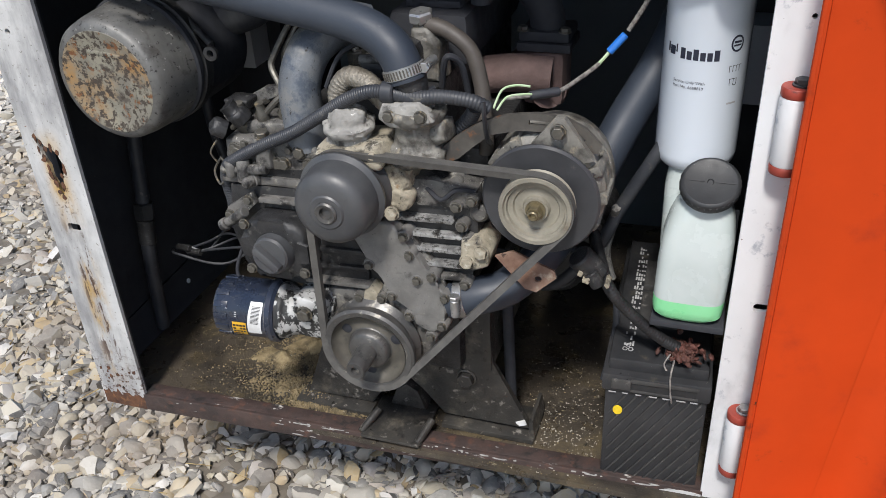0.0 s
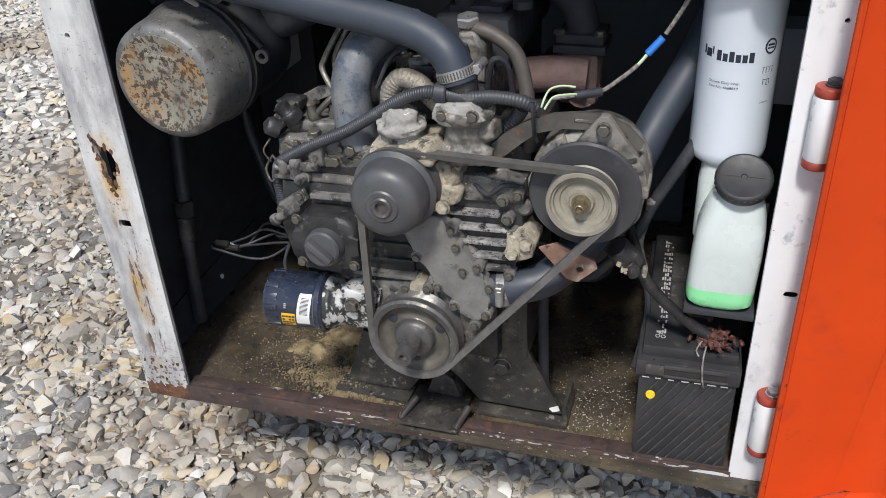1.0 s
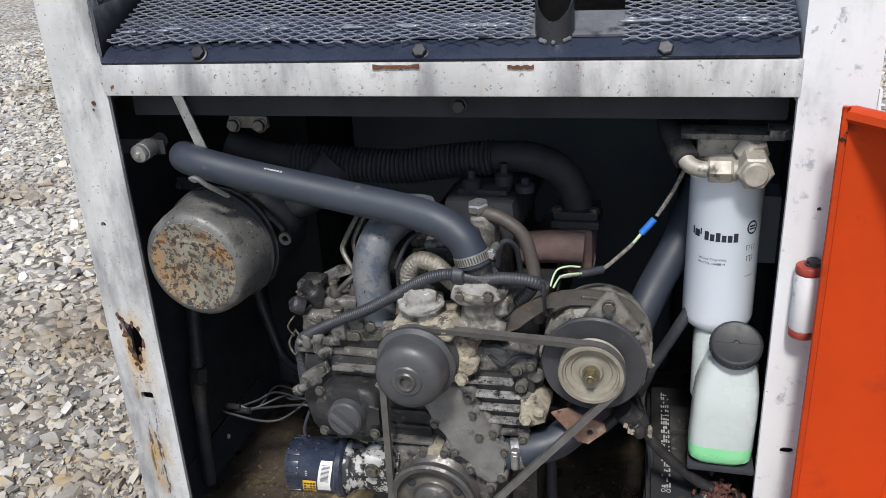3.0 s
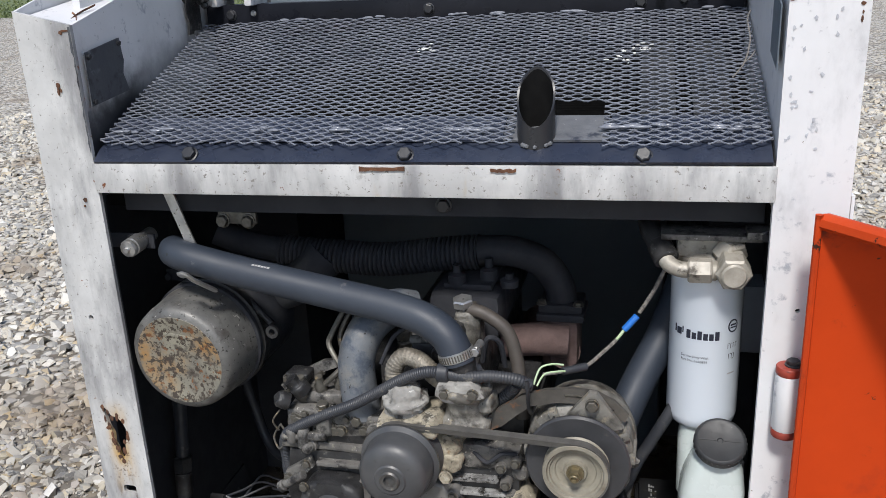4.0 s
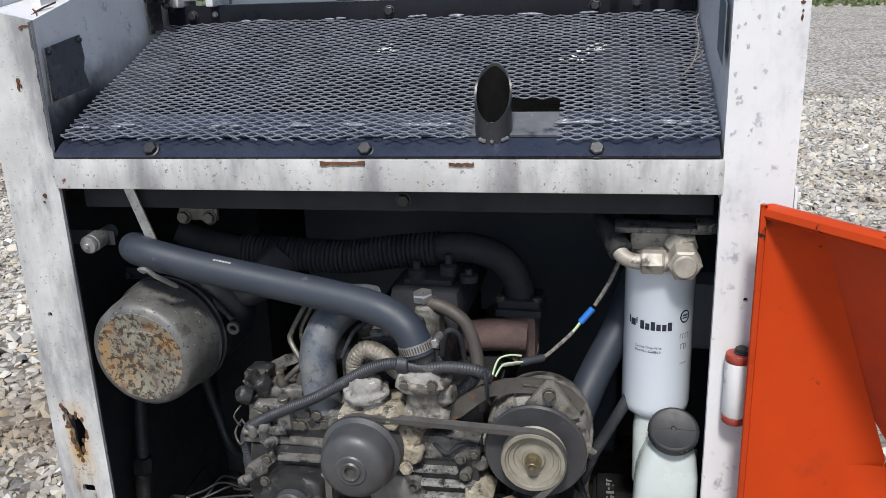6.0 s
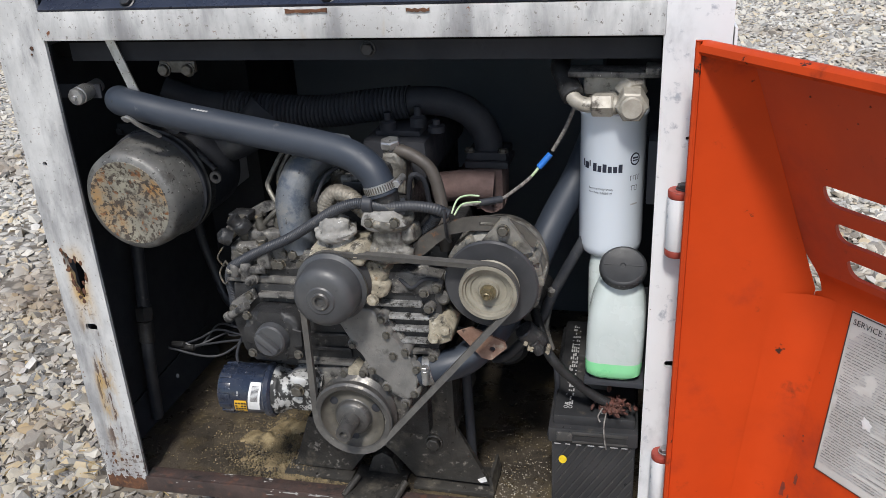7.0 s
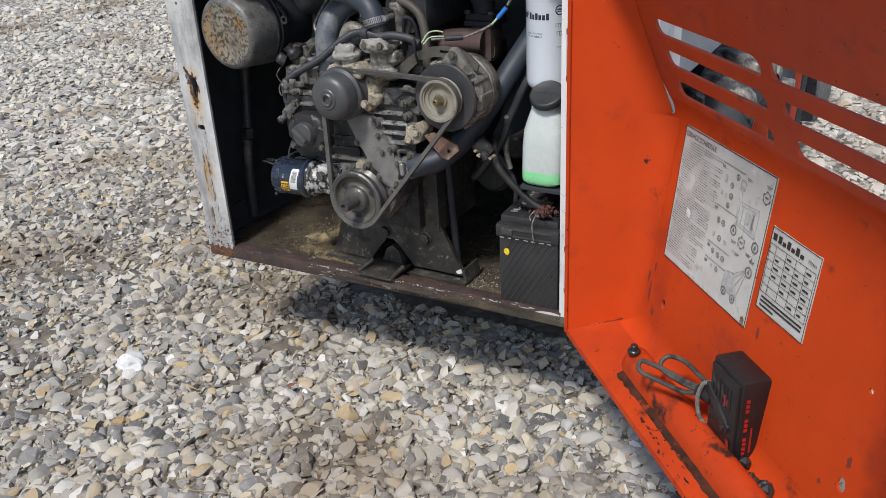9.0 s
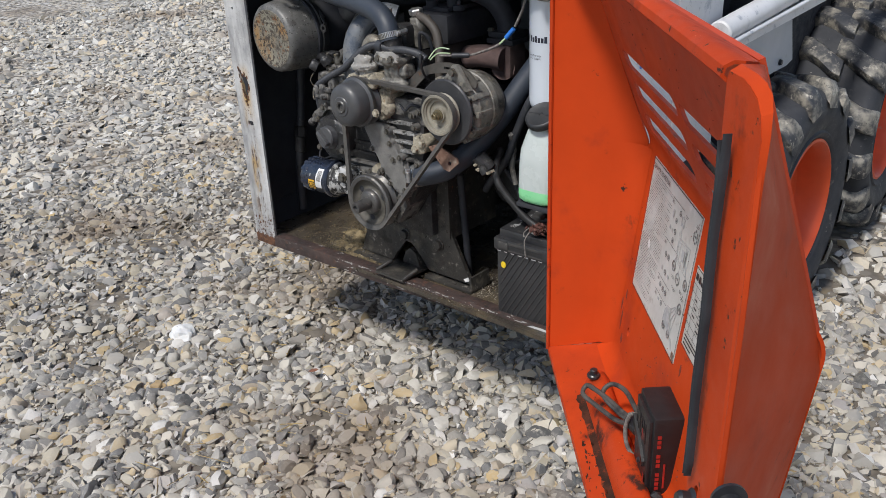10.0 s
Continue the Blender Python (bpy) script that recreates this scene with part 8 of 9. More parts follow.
tube(bm, [(-0.205, 0.01, 0.80), (-0.216, 0.005, 0.78), (-0.205, -0.002, 0.765), (-0.196, 0.005, 0.785), (-0.205, 0.008, 0.80)], 0.0016, 6)
tube(bm, [(-0.198, -0.002, 0.83), (-0.21, -0.004, 0.812), (-0.204, 0.0, 0.795)], 0.0014, 6)
part("tie_wire", bm, bolt_steel, loom)
bm = bmesh.new()
tube(bm, [(-0.203, 0.02, 0.76), (-0.206, 0.02, 0.72), (-0.202, 0.025, 0.68), (-0.19, 0.03, 0.64)], 0.009, 10, ripple=0.0008, pitch=0.004)
part("drop_conduit", bm, loom_plastic, loom, "", 60)

# sender wire to the hydraulic filter
wire = thing("sender_wire", (0.25, 0.08, 0.90), "twisted grey wire with a blue crimp sleeve", "wire")
bm = bmesh.new()
tube(bm, [(0.180, 0.02, 0.908), (0.205, 0.03, 0.909), (0.232, 0.05, 0.908), (0.255, 0.085, 0.916), (0.270, 0.105, 0.925)], 0.0027, 8)
tube(bm, [(0.300, 0.120, 0.962), (0.318, 0.12, 0.995), (0.330, 0.115, 1.025), (0.338, 0.11, 1.045)], 0.0027, 8, ripple=0.0003, pitch=0.006)
part("twisted_wire", bm, wire_braid, wire)
bm = bmesh.new()
tube(bm, [(0.268, 0.104, 0.923), (0.276, 0.110, 0.932), (0.283, 0.116, 0.941)], 0.0022, 6)
tube(bm, [(0.172, -0.005, 0.905), (0.178, 0.01, 0.921), (0.192, 0.015, 0.926), (0.208, 0.02, 0.924)], 0.0014, 6)
tube(bm, [(0.176, -0.005, 0.903), (0.184, 0.008, 0.914), (0.200, 0.015, 0.916), (0.21, 0.02, 0.915)], 0.0014, 6)
pieces("green_wire", bm, wire_green, wire, "pale green wire")
bm = bmesh.new()
rod(bm, (0.280, 0.114, 0.937), (0.297, 0.120, 0.957), 0.0048, 12)
part("crimp_sleeve", bm, wire_blue, wire, "blue crimp sleeve")
bm = bmesh.new()
rod(bm, (0.205, 0.03, 0.909), (0.235, 0.05, 0.909), 0.0055, 10)
part("tape_wrap", bm, loom_plastic, wire)

# radiator hose from the pump inlet up to the cooler
lower_hose = thing("radiator_hose", (0.2, 0.05, 0.65), "thick black radiator hose with a zinc clamp", "hose")
bm = bmesh.new()
tube(bm, [(0.112, -0.010, 0.640), (0.150, -0.006, 0.650), (0.190, 0.012, 0.664), (0.232, 0.055, 0.706), (0.268, 0.105, 0.770), (0.300, 0.150, 0.838), (0.335, 0.190, 0.905), (0.36, 0.24, 0.97)], 0.0245, 20, 10)
part("hose", bm, hose_rubber, lower_hose)
bm = bmesh.new()
lathe(bm, [(0.0248, 0.0), (0.0262, 0.001), (0.0262, 0.012), (0.0248, 0.013)], axis((0.122, -0.009, 0.6425), (1, 0.1, 0.25)), 28)
rod(bm, (0.128, -0.038, 0.636), (0.128, -0.040, 0.662), 0.006, 12)
rod(bm, (0.128, -0.040, 0.662), (0.128, -0.040, 0.668), 0.007, 6)
part("band_clamp", bm, zinc, lower_hose, "zinc hose clamp")
bm = bmesh.new()
rod(bm, (0.160, 0.12, 0.345), (0.157, 0.10, 0.62), 0.0085, 12)
part("drain_pipe", bm, shade_black, engine, "near black drain pipe")

# starter and dark bulk behind the mount
bm = bmesh.new()
rod(bm, (0.20, 0.22, 0.56), (0.20, 0.44, 0.56), 0.048, 24, 0.01)
rod(bm, (0.25, 0.24, 0.62), (0.25, 0.36, 0.62), 0.026, 18, 0.006)
part("starter_motor", bm, engine_dark, engine, "black starter motor")
bm = bmesh.new()
tube(bm, [(0.42, 0.22, 0.93), (0.375, 0.14, 0.865), (0.347, 0.11, 0.819), (0.306, 0.11, 0.735), (0.283, 0.11, 0.679), (0.236, 0.11, 0.614), (0.20, 0.14, 0.58)], 0.0085, 10)
part("black_cable", bm, loom_plastic, engine, "black cable")

# small castings, sender units and stray wires that fill the gaps
for x, y, z, d, r, ln in ((0.118, 0.02, 0.80, (0.3, -1, 0.1), 0.010, 0.03), (0.150, 0.01, 0.77, (0.2, -1, 0.0), 0.012, 0.022), (-0.052, -0.002, 0.812, (0, -1, 0.2), 0.010, 0.02),
                          (-0.150, -0.006, 0.782, (-0.2, -1, 0), 0.008, 0.02), (-0.07, -0.004, 0.60, (0, -1, 0), 0.010, 0.02), (0.03, 0.0, 0.648, (0, -1, 0), 0.008, 0.022)):
    bm = bmesh.new()
    m = axis((x, y, z), d)
    lathe(bm, [(0, 0), (r * 1.25, 0), (r * 1.25, ln * 0.3), (r, ln * 0.35), (r, ln * 0.8), (r * 0.6, ln), (0, ln)], m, 14)
    part("plug_boss", bm, engine_dirty, engine)
for pts, r in (([(0.09, -0.012, 0.80), (0.11, -0.02, 0.79), (0.13, -0.02, 0.805), (0.15, -0.01, 0.80)], 0.003),
               ([(-0.20, 0.01, 0.66), (-0.208, 0.0, 0.63), (-0.20, -0.004, 0.61), (-0.185, 0.0, 0.60)], 0.0025),
               ([(0.16, 0.03, 0.70), (0.19, 0.04, 0.69), (0.24, 0.05, 0.70), (0.28, 0.06, 0.69)], 0.004),
               ([(0.26, 0.12, 0.66), (0.30, 0.13, 0.60), (0.31, 0.12, 0.54), (0.30, 0.10, 0.46)], 0.005),
               ([(-0.05, 0.03, 0.90), (-0.03, 0.04, 0.94), (0.0, 0.06, 0.95), (0.02, 0.07, 0.93)], 0.003),
               ([(0.09, 0.06, 0.90), (0.10, 0.05, 0.94), (0.115, 0.06, 0.93), (0.12, 0.07, 0.89)], 0.004)):
    bm = bmesh.new()
    tube(bm, pts, r, 8)
    part("stray_wire", bm, shade_black, engine, "near black wire")

# ---- air cleaner ----
air = thing("air_cleaner", (-0.345, 0.10, 0.83), "scuffed round air cleaner canister with blistered rusty end", "air cleaner")
AC = Vector((-0.357, 0.006, 0.891))
adir = Vector((0.05, 1.0, 0.04)).normalized()
m = axis(AC, adir)
bm = bmesh.new()
lathe(bm, [(0.069, 0.002), (0.0775, 0.004), (0.0825, 0.010), (0.0855, 0.028), (0.088, 0.068), (0.089, 0.076)], m, 56)
part("canister", bm, air_can, air, "scuffed grey canister")
# Rear half gets a near black colour in place of the shade there.
bm = bmesh.new()
lathe(bm, [(0.089, 0.076), (0.0925, 0.079), (0.0925, 0.085), (0.089, 0.087), (0.089, 0.20), (0, 0.20)], m, 56)
part("canister_body", bm, shade_black, air, "rear half of the canister, coloured dark for shade")
bm = bmesh.new()
lathe(bm, [(0.0, 0.006), (0.034, 0.0058), (0.056, 0.0045), (0.063, 0.0025), (0.070, 0.0018), (0.0715, 0.004)], m, 56)
part("canister_end", bm, air_face, air, "blistered rusty end cap")
bm = bmesh.new()
box(bm, -0.032, 0.030, 0.036, 0.042, 0.0042, 0.009, 0.002, m @ Matrix.Rotation(0.1, 4, "Z"))
box(bm, -0.042, -0.036, -0.03, 0.012, 0.0042, 0.009, 0.002, m @ Matrix.Rotation(0.1, 4, "Z"))
box(bm, 0.034, 0.040, -0.03, 0.012, 0.0042, 0.009, 0.002, m @ Matrix.Rotation(0.1, 4, "Z"))
part("embossing", bm, air_face, air)
bm = bmesh.new()
lathe(bm, [(0.0893, 0.090), (0.0935, 0.092), (0.0935, 0.108), (0.0893, 0.110)], m, 56)
rod(bm, AC + Vector((0.074, 0.10, 0.060)), AC + Vector((0.118, 0.078, 0.034)), 0.005, 10)
lathe(bm, [(0.005, 0), (0.010, 0.0), (0.010, 0.005), (0.005, 0.005)], axis(AC + Vector((0.122, 0.070, 0.026)), FRONT), 16, closed=True)
part("clamp_band", bm, engine_dark, air, "clamp band with eye bolt")
bm = bmesh.new()
box(bm, -0.46, -0.36, 0.16, 0.166, 0.955, 0.975, 0.002)
rod(bm, (-0.455, 0.155, 0.962), (-0.455, 0.165, 0.962), 0.006, 8)
tube(bm, [(-0.36, 0.16, 0.96), (-0.34, 0.13, 0.99), (-0.31, 0.10, 0.99)], 0.012, 12)
part("bracket", bm, bay_black, air)
bm = bmesh.new()
tube(bm, [(-0.30, 0.19, 0.93), (-0.24, 0.2, 0.95), (-0.2, 0.22, 0.99)], 0.035, 16)
part("outlet", bm, bay_black, air)

# ---- spare plug on the wall ----
plug = thing("restriction_gauge", (-0.42, 0.04, 1.06), "small ribbed metal gauge fixed to the wall", "gauge")
m = axis((-0.421, 0.018, 1.058), (0.05, 1, 0.1))
bm = bmesh.new()
lathe(bm, [(0, -0.004), (0.004, -0.004), (0.004, 0.0), (0.012, 0.001), (0.0135, 0.004), (0.0135, 0.007), (0.0115, 0.008), (0.0115, 0.010), (0.0135, 0.011), (0.0135, 0.030), (0.011, 0.034), (0.011, 0.06), (0, 0.06)], m, 22)
part("barrel", bm, zinc, plug)
bm = bmesh.new()
box(bm, -0.545, -0.40, 0.055, 0.06, 1.048, 1.070, 0.001)
part("tab", bm, bay_black, plug)

# pipes down the left wall, loose wires at the back
wall_pipe = thing("wall_hose", (-0.50, 0.18, 0.45), "black hydraulic hose with a fitting down the bay wall", "hose")
bm = bmesh.new()
tube(bm, [(-0.49, 0.20, 0.90), (-0.497, 0.20, 0.76), (-0.50, 0.185, 0.62), (-0.50, 0.165, 0.50), (-0.505, 0.16, 0.36)], 0.012, 12)
part("hose", bm, loom_plastic, wall_pipe)
bm = bmesh.new()
rod(bm, (-0.50, 0.177, 0.575), (-0.50, 0.182, 0.605), 0.0175, 6)
rod(bm, (-0.50, 0.171, 0.53), (-0.50, 0.177, 0.575), 0.015, 14)
part("fitting", bm, engine_dark, wall_pipe)
bm = bmesh.new()
tube(bm, [(-0.44, 0.35, 0.95), (-0.46, 0.36, 0.72), (-0.44, 0.36, 0.60), (-0.40, 0.34, 0.53), (-0.30, 0.30, 0.52)], 0.010, 10)
part("return_hose", bm, loom_plastic, wall_pipe)
loose = thing("loose_wires", (-0.42, 0.2, 0.51), "tangle of loose dusty wires with connectors", "wires")
bm = bmesh.new()
for k in range(5):
    j = lambda s=0.02: random.gauss(0, s)
    tube(bm, [(-0.46 + j(.01), 0.2, 0.512 + j(.008)), (-0.42 + j(), 0.2 + j(), 0.515 + j(.012)), (-0.37 + j(), 0.2 + j(), 0.53 + j(.012)), (-0.30 + j(), 0.2 + j(), 0.555 + j(.02)), (-0.22, 0.18, 0.57 + j(.02))], 0.0022, 6)
part("wire", bm, loom_plastic, loose)
bm = bmesh.new()
for x, z in ((-0.465, 0.512), (-0.445, 0.506)):
    rod(bm, (x, 0.2, z), (x + 0.03, 0.195, z + 0.004), 0.006, 8)
pieces("connector", bm, engine_dark, loose)

# ---- hydraulic filter ----
hyd = thing("hydraulic_filter", (0.388, 0.128, 0.803), "white spin-on hydraulic filter with dark print", "filter")
FC = Vector((0.388, 0.128, 0.0))
FR = 0.0475
bm = bmesh.new()
lathe(bm, [(0, 0.803), (0.030, 0.803), (0.040, 0.806), (0.0455, 0.813), (FR, 0.823), (FR, 1.020), (0.0495, 1.023), (0.0495, 1.028), (FR, 1.031), (0, 1.031)], axis(FC, (0, 0, 1)), 56)
part("canister", bm, enamel, hyd, "white enamelled canister")


def on_filter(a0, z0, r=FR + 0.0004):
    """Right round the can from the angle a0 (0 faces the rear, positive to the right), up along it."""
    def f(a, b):
        ang = a0 + a / FR
        return FC + Vector((r * math.sin(ang), -r * math.cos(ang), z0 + b))
    return f


part("brand_mark", bars([(0.0075 * k, 0.0075 * k + 0.0058, 0.0, 0.0125 if k in (0, 2, 5) else 0.0095) for k in range(6)] + [(-0.0155, -0.0075, 0.002, 0.012), (-0.0195, -0.0165, 0.004, 0.015), (-0.0065, -0.0045, 0.006, 0.015)], on_filter(-0.56, 0.944)), ink_blue, hyd, "dark brand mark")
words("Service Only With", 0.0036, ink_blue, hyd, lambda a, b: on_filter(-0.70, 0.9165)(a, b))
words("Part No. 6668819", 0.0036, ink_blue, hyd, lambda a, b: on_filter(-0.70, 0.9105)(a, b))
bm = bmesh.new()
sheet(bm, [ring(0, 0, 0.0085, 20, 0.0095), ring(0, 0, 0.0066, 18, 0.0074)], on_filter(0.78, 0.962), 0.0004)
part("approval_mark", bm, ink_blue, hyd)
part("approval_mark", bars([(-0.005, 0.005, 0.0005, 0.003), (-0.005, 0.005, -0.003, -0.001)], on_filter(0.78, 0.962)), ink_blue, hyd)
part("pen_mark", bars([(0.0045 * k, 0.0045 * k + 0.0008, 0, 0.0075) for k in range(4)] + [(0.0045 * k, 0.0045 * k + 0.0032, 0.0068, 0.0075) for k in range(4)] + [(0.001, 0.012, -0.0085, -0.0078), (0.002, 0.0028, -0.015, -0.008), (0.007, 0.0078, -0.015, -0.008), (0.007, 0.0105, -0.0158, -0.0150), (0.0112, 0.012, -0.015, -0.008)], on_filter(0.62, 0.930)), ink_black, hyd, "handwritten pen marks")
part("small_print", bars([(0, 0.013, 0, 0.0022)], on_filter(0.66, 0.892)), ink_grey, hyd)
# filter head with its hose fittings
bm = bmesh.new()
lathe(bm, [(0, 1.031), (0.040, 1.031), (0.042, 1.036), (0.042, 1.050), (0.036, 1.056), (0.026, 1.060), (0.026, 1.075), (0, 1.075)], axis(FC, (0, 0, 1)), 30)
box(bm, 0.345, 0.43, 0.10, 0.16, 1.052, 1.078, 0.006)
fhead = part("filter_head", bm, dirty_brass, hyd, "grimy cast filter head")
bm = bmesh.new()
m = Matrix.Translation((0.412, 0.068, 1.048)) @ Matrix.Rotation(radians(8), 4, "Z")
rod(bm, m @ Vector((0, -0.020, 0)), m @ Vector((0.004, 0.018, 0.003)), 0.0225, 6, 0.003)
rod(bm, m @ Vector((0, -0.024, 0)), m @ Vector((0, -0.019, 0)), 0.016, 18)
rod(bm, (0.418, 0.085, 1.058), (0.405, 0.105, 1.066), 0.021, 6)
rod(bm, (0.360, 0.070, 1.046), (0.390, 0.068, 1.047), 0.0165, 6)
rod(bm, (0.388, 0.068, 1.047), (0.396, 0.068, 1.047), 0.013, 14)
part("elbow_fitting", bm, dirty_brass, fhead, "grimy elbow fitting")
bm = bmesh.new()
tube(bm, [(0.372, 0.070, 1.046), (0.350, 0.072, 1.046), (0.335, 0.078, 1.052), (0.325, 0.095, 1.066), (0.318, 0.12, 1.078)], 0.0105, 14)
part("tube_end", bm, dirty_brass, fhead)
bm = bmesh.new()
rod(bm, (0.334, 0.080, 1.054), (0.322, 0.104, 1.069), 0.0165, 14)
tube(bm, [(0.324, 0.10, 1.067), (0.310, 0.13, 1.082), (0.305, 0.2, 1.09)], 0.0145, 14)
part("hose_ferrule", bm, engine_dark, fhead)
bm = bmesh.new()
box(bm, 0.325, 0.45, 0.085, 0.13, 1.080, 1.088, 0.002)
box(bm, 0.43, 0.52, 0.080, 0.12, 1.085, 1.095, 0.002)
part("head_bracket", bm, engine_dirty, hyd, "grey filter bracket")
bolt(hyd, (0.452, 0.082, 1.090), FRONT, 0.010, black_steel)
# dark plate behind, edge of a cover at the wall
bm = bmesh.new()
sheet(bm, [[(0.09, 0.70), (0.13, 0.70), (0.14, 0.96), (0.10, 0.97)]], lambda a, b: Vector((0.462, a, b)), 0.003)
part("side_bracket", bm, engine_dark, hyd)

# ---- coolant bottle ----
bottle = thing("coolant_bottle", (0.405, 0.075, 0.620), "milky plastic coolant bottle with green coolant and black cap", "bottle")


def loft(bm, sections, seg=28, power=3.2):
    """Rounded box sections (z, cx, cy, half width, half depth)."""
    rings = []
    for z, cx, cy, a, b, pw in sections:
        rg = []
        for k in range(seg):
            t = 2 * math.pi * k / seg
            c, s = math.cos(t), math.sin(t)
            rg.append(bm.verts.new((cx + a * math.copysign(abs(c) ** (2 / pw), c), cy + b * math.copysign(abs(s) ** (2 / pw), s), z)))
        rings.append(rg)
    for p, q in zip(rings, rings[1:]):
        for k in range(seg):
            bm.faces.new((p[k], p[(k + 1) % seg], q[(k + 1) % seg], q[k]))
    bm.faces.new(rings[0][::-1])
    bm.faces.new(rings[-1])
    return bm


bm = bmesh.new()
loft(bm, [(0.622, 0.402, 0.062, 0.030, 0.026, 3), (0.624, 0.402, 0.062, 0.037, 0.032, 3.4), (0.630, 0.403, 0.062, 0.0425, 0.036, 4), (0.640, 0.403, 0.062, 0.0435, 0.037, 4), (0.6525, 0.4035, 0.062, 0.0437, 0.037, 4)])
part("coolant_level", bm, coolant, bottle, "green coolant seen through the plastic")
bm = bmesh.new()
loft(bm, [(0.6525, 0.4035, 0.062, 0.0437, 0.037, 4), (0.70, 0.405, 0.062, 0.0438, 0.037, 4), (0.735, 0.406, 0.063, 0.0425, 0.036, 3.6), (0.755, 0.407, 0.065, 0.039, 0.033, 3), (0.775, 0.408, 0.064, 0.033, 0.029, 2.6), (0.783, 0.410, 0.062, 0.026, 0.024, 2.2), (0.794, 0.411, 0.064, 0.020, 0.018, 2)])
loft(bm, [(0.70, 0.395, 0.10, 0.036, 0.03, 3), (0.78, 0.390, 0.105, 0.032, 0.028, 3), (0.815, 0.388, 0.108, 0.026, 0.022, 2.6)])
part("bottle_shell", bm, milky, bottle, "milky white bottle shell", 60)
m = axis((0.412, 0.052, 0.800), (0.0, -0.66, 1))
bm = bmesh.new()
lathe(bm, [(0, -0.002), (0.030, -0.002), (0.0335, 0.0), (0.034, 0.002), (0.034, 0.012), (0.0325, 0.0145), (0.030, 0.0155), (0.028, 0.0145), (0.004, 0.0145), (0.003, 0.013), (0, 0.013)], m, 40)
bcap = part("bottle_cap", bm, cap_black, bottle, "matt black screw cap")
bm = bmesh.new()
box(bm, -0.028, -0.005, -0.0008, 0.0008, 0.0140, 0.0153, 0, m)
box(bm, 0.005, 0.028, -0.0008, 0.0008, 0.0140, 0.0153, 0, m)
for k in range(30):
    a = 2 * math.pi * k / 30
    box(bm, 0.0335, 0.0346, -0.0012, 0.0012, 0.003, 0.011, 0, m @ Matrix.Rotation(a, 4, "Z"))
part("cap_ridge", bm, cap_black, bcap)
bm = bmesh.new()
box(bm, 0.37, 0.45, 0.095, 0.102, 0.60, 0.75, 0.002)
box(bm, 0.36, 0.45, 0.03, 0.10, 0.610, 0.6195, 0.002)
part("bottle_bracket", bm, bay_black, bottle)
bottle.location.y += 0.010

# ---- battery ----
battery = thing("battery", (0.395, 0.17, 0.337), "black car battery with ribbed case and yellow dot sticker", "battery")
bm = bmesh.new()
box(bm, 0.312, 0.470, 0.034, 0.355, 0.338, 0.502, 0.004)
part("case", bm, battery_case, battery, "black ribbed case")
bm = bmesh.new()
box(bm, 0.306, 0.474, 0.028, 0.360, 0.500, 0.528, 0.004)
box(bm, 0.314, 0.468, 0.040, 0.352, 0.526, 0.546, 0.005)
lid = part("lid", bm, battery_case, battery, "black lid")
bm = bmesh.new()
box(bm, 0.322, 0.352, 0.0255, 0.030, 0.506, 0.522, 0.001)
box(bm, 0.352, 0.455, 0.0265, 0.030, 0.518, 0.524, 0.001)
box(bm, 0.352, 0.455, 0.0265, 0.030, 0.503, 0.507, 0.001)
box(bm, 0.35, 0.42, 0.12, 0.19, 0.545, 0.556, 0.003)
box(bm, 0.35, 0.42, 0.21, 0.28, 0.545, 0.556, 0.003)
pieces("lid_moulding", bm, rib_grey, lid)
part("vent_slot", bars([(0.355, 0.452, 0.508, 0.517)], lambda a, b: Vector((a, 0.0272, b))), ink_black, lid)
bm = bmesh.new()
for k in range(-5, 14):
    x0 = 0.300 + k * 0.0165
    a = [(x0, 0.342), (x0 + 0.0025, 0.342), (x0 + 0.115, 0.494), (x0 + 0.1125, 0.494)]
    lo, hi = 0.320, 0.466
    pts = []
    t0 = max(0, (lo - x0) / 0.1125)
    t1 = min(1, (hi - x0) / 0.1125)
    if t1 <= t0 or t0 > 0.9:
        continue
    w = 0.0022
    pa, pb = (x0 + 0.1125 * t0, 0.342 + 0.152 * t0), (x0 + 0.1125 * t1, 0.342 + 0.152 * t1)
    prism(bm, [(pa[0], pa[1] - w), (pb[0], pb[1] - w), (pb[0], pb[1] + w), (pa[0], pa[1] + w)], 0.0318, 0.036)
pieces("case_rib", bm, rib_grey, battery)
bm = bmesh.new()
lathe(bm, [(0, 0), (0.0078, 0), (0.0076, 0.001), (0, 0.001)], axis((0.334, 0.0312, 0.466), FRONT), 20)
part("dot_sticker", bm, yellow_dot, battery, "round yellow sticker")
part("paint_line", bars([(0.318 + 0.021 * k, 0.327 + 0.021 * k + random.uniform(0, 0.006), 0.4985, 0.5005) for k in range(7)], lambda a, b: Vector((a, 0.0275, b))), ink_grey, battery)
rects = []
for k in range(21):
    y = 0.07 + k * 0.0125
    for c in range(4):
        if random.random() < 0.85:
            rects.append((0.3335 + c * 0.0042, 0.3365 + c * 0.0042, y, y + random.uniform(0.003, 0.011)))
part("warning_print", bars(rects, lambda a, b: Vector((a, b, 0.5475))), ink_grey, battery, "illegible pale warning print")
bm = bmesh.new()
for cx, cy in ((0.336, 0.062), (0.345, 0.062), (0.3405, 0.071)):
    sheet(bm, [ring(cx, cy, 0.0045, 6), ring(cx, cy, 0.003, 6)], lambda a, b: Vector((a, b, 0.5475)), 0.0003)
part("recycling_mark", bm, ink_grey, battery)
bm = bmesh.new()
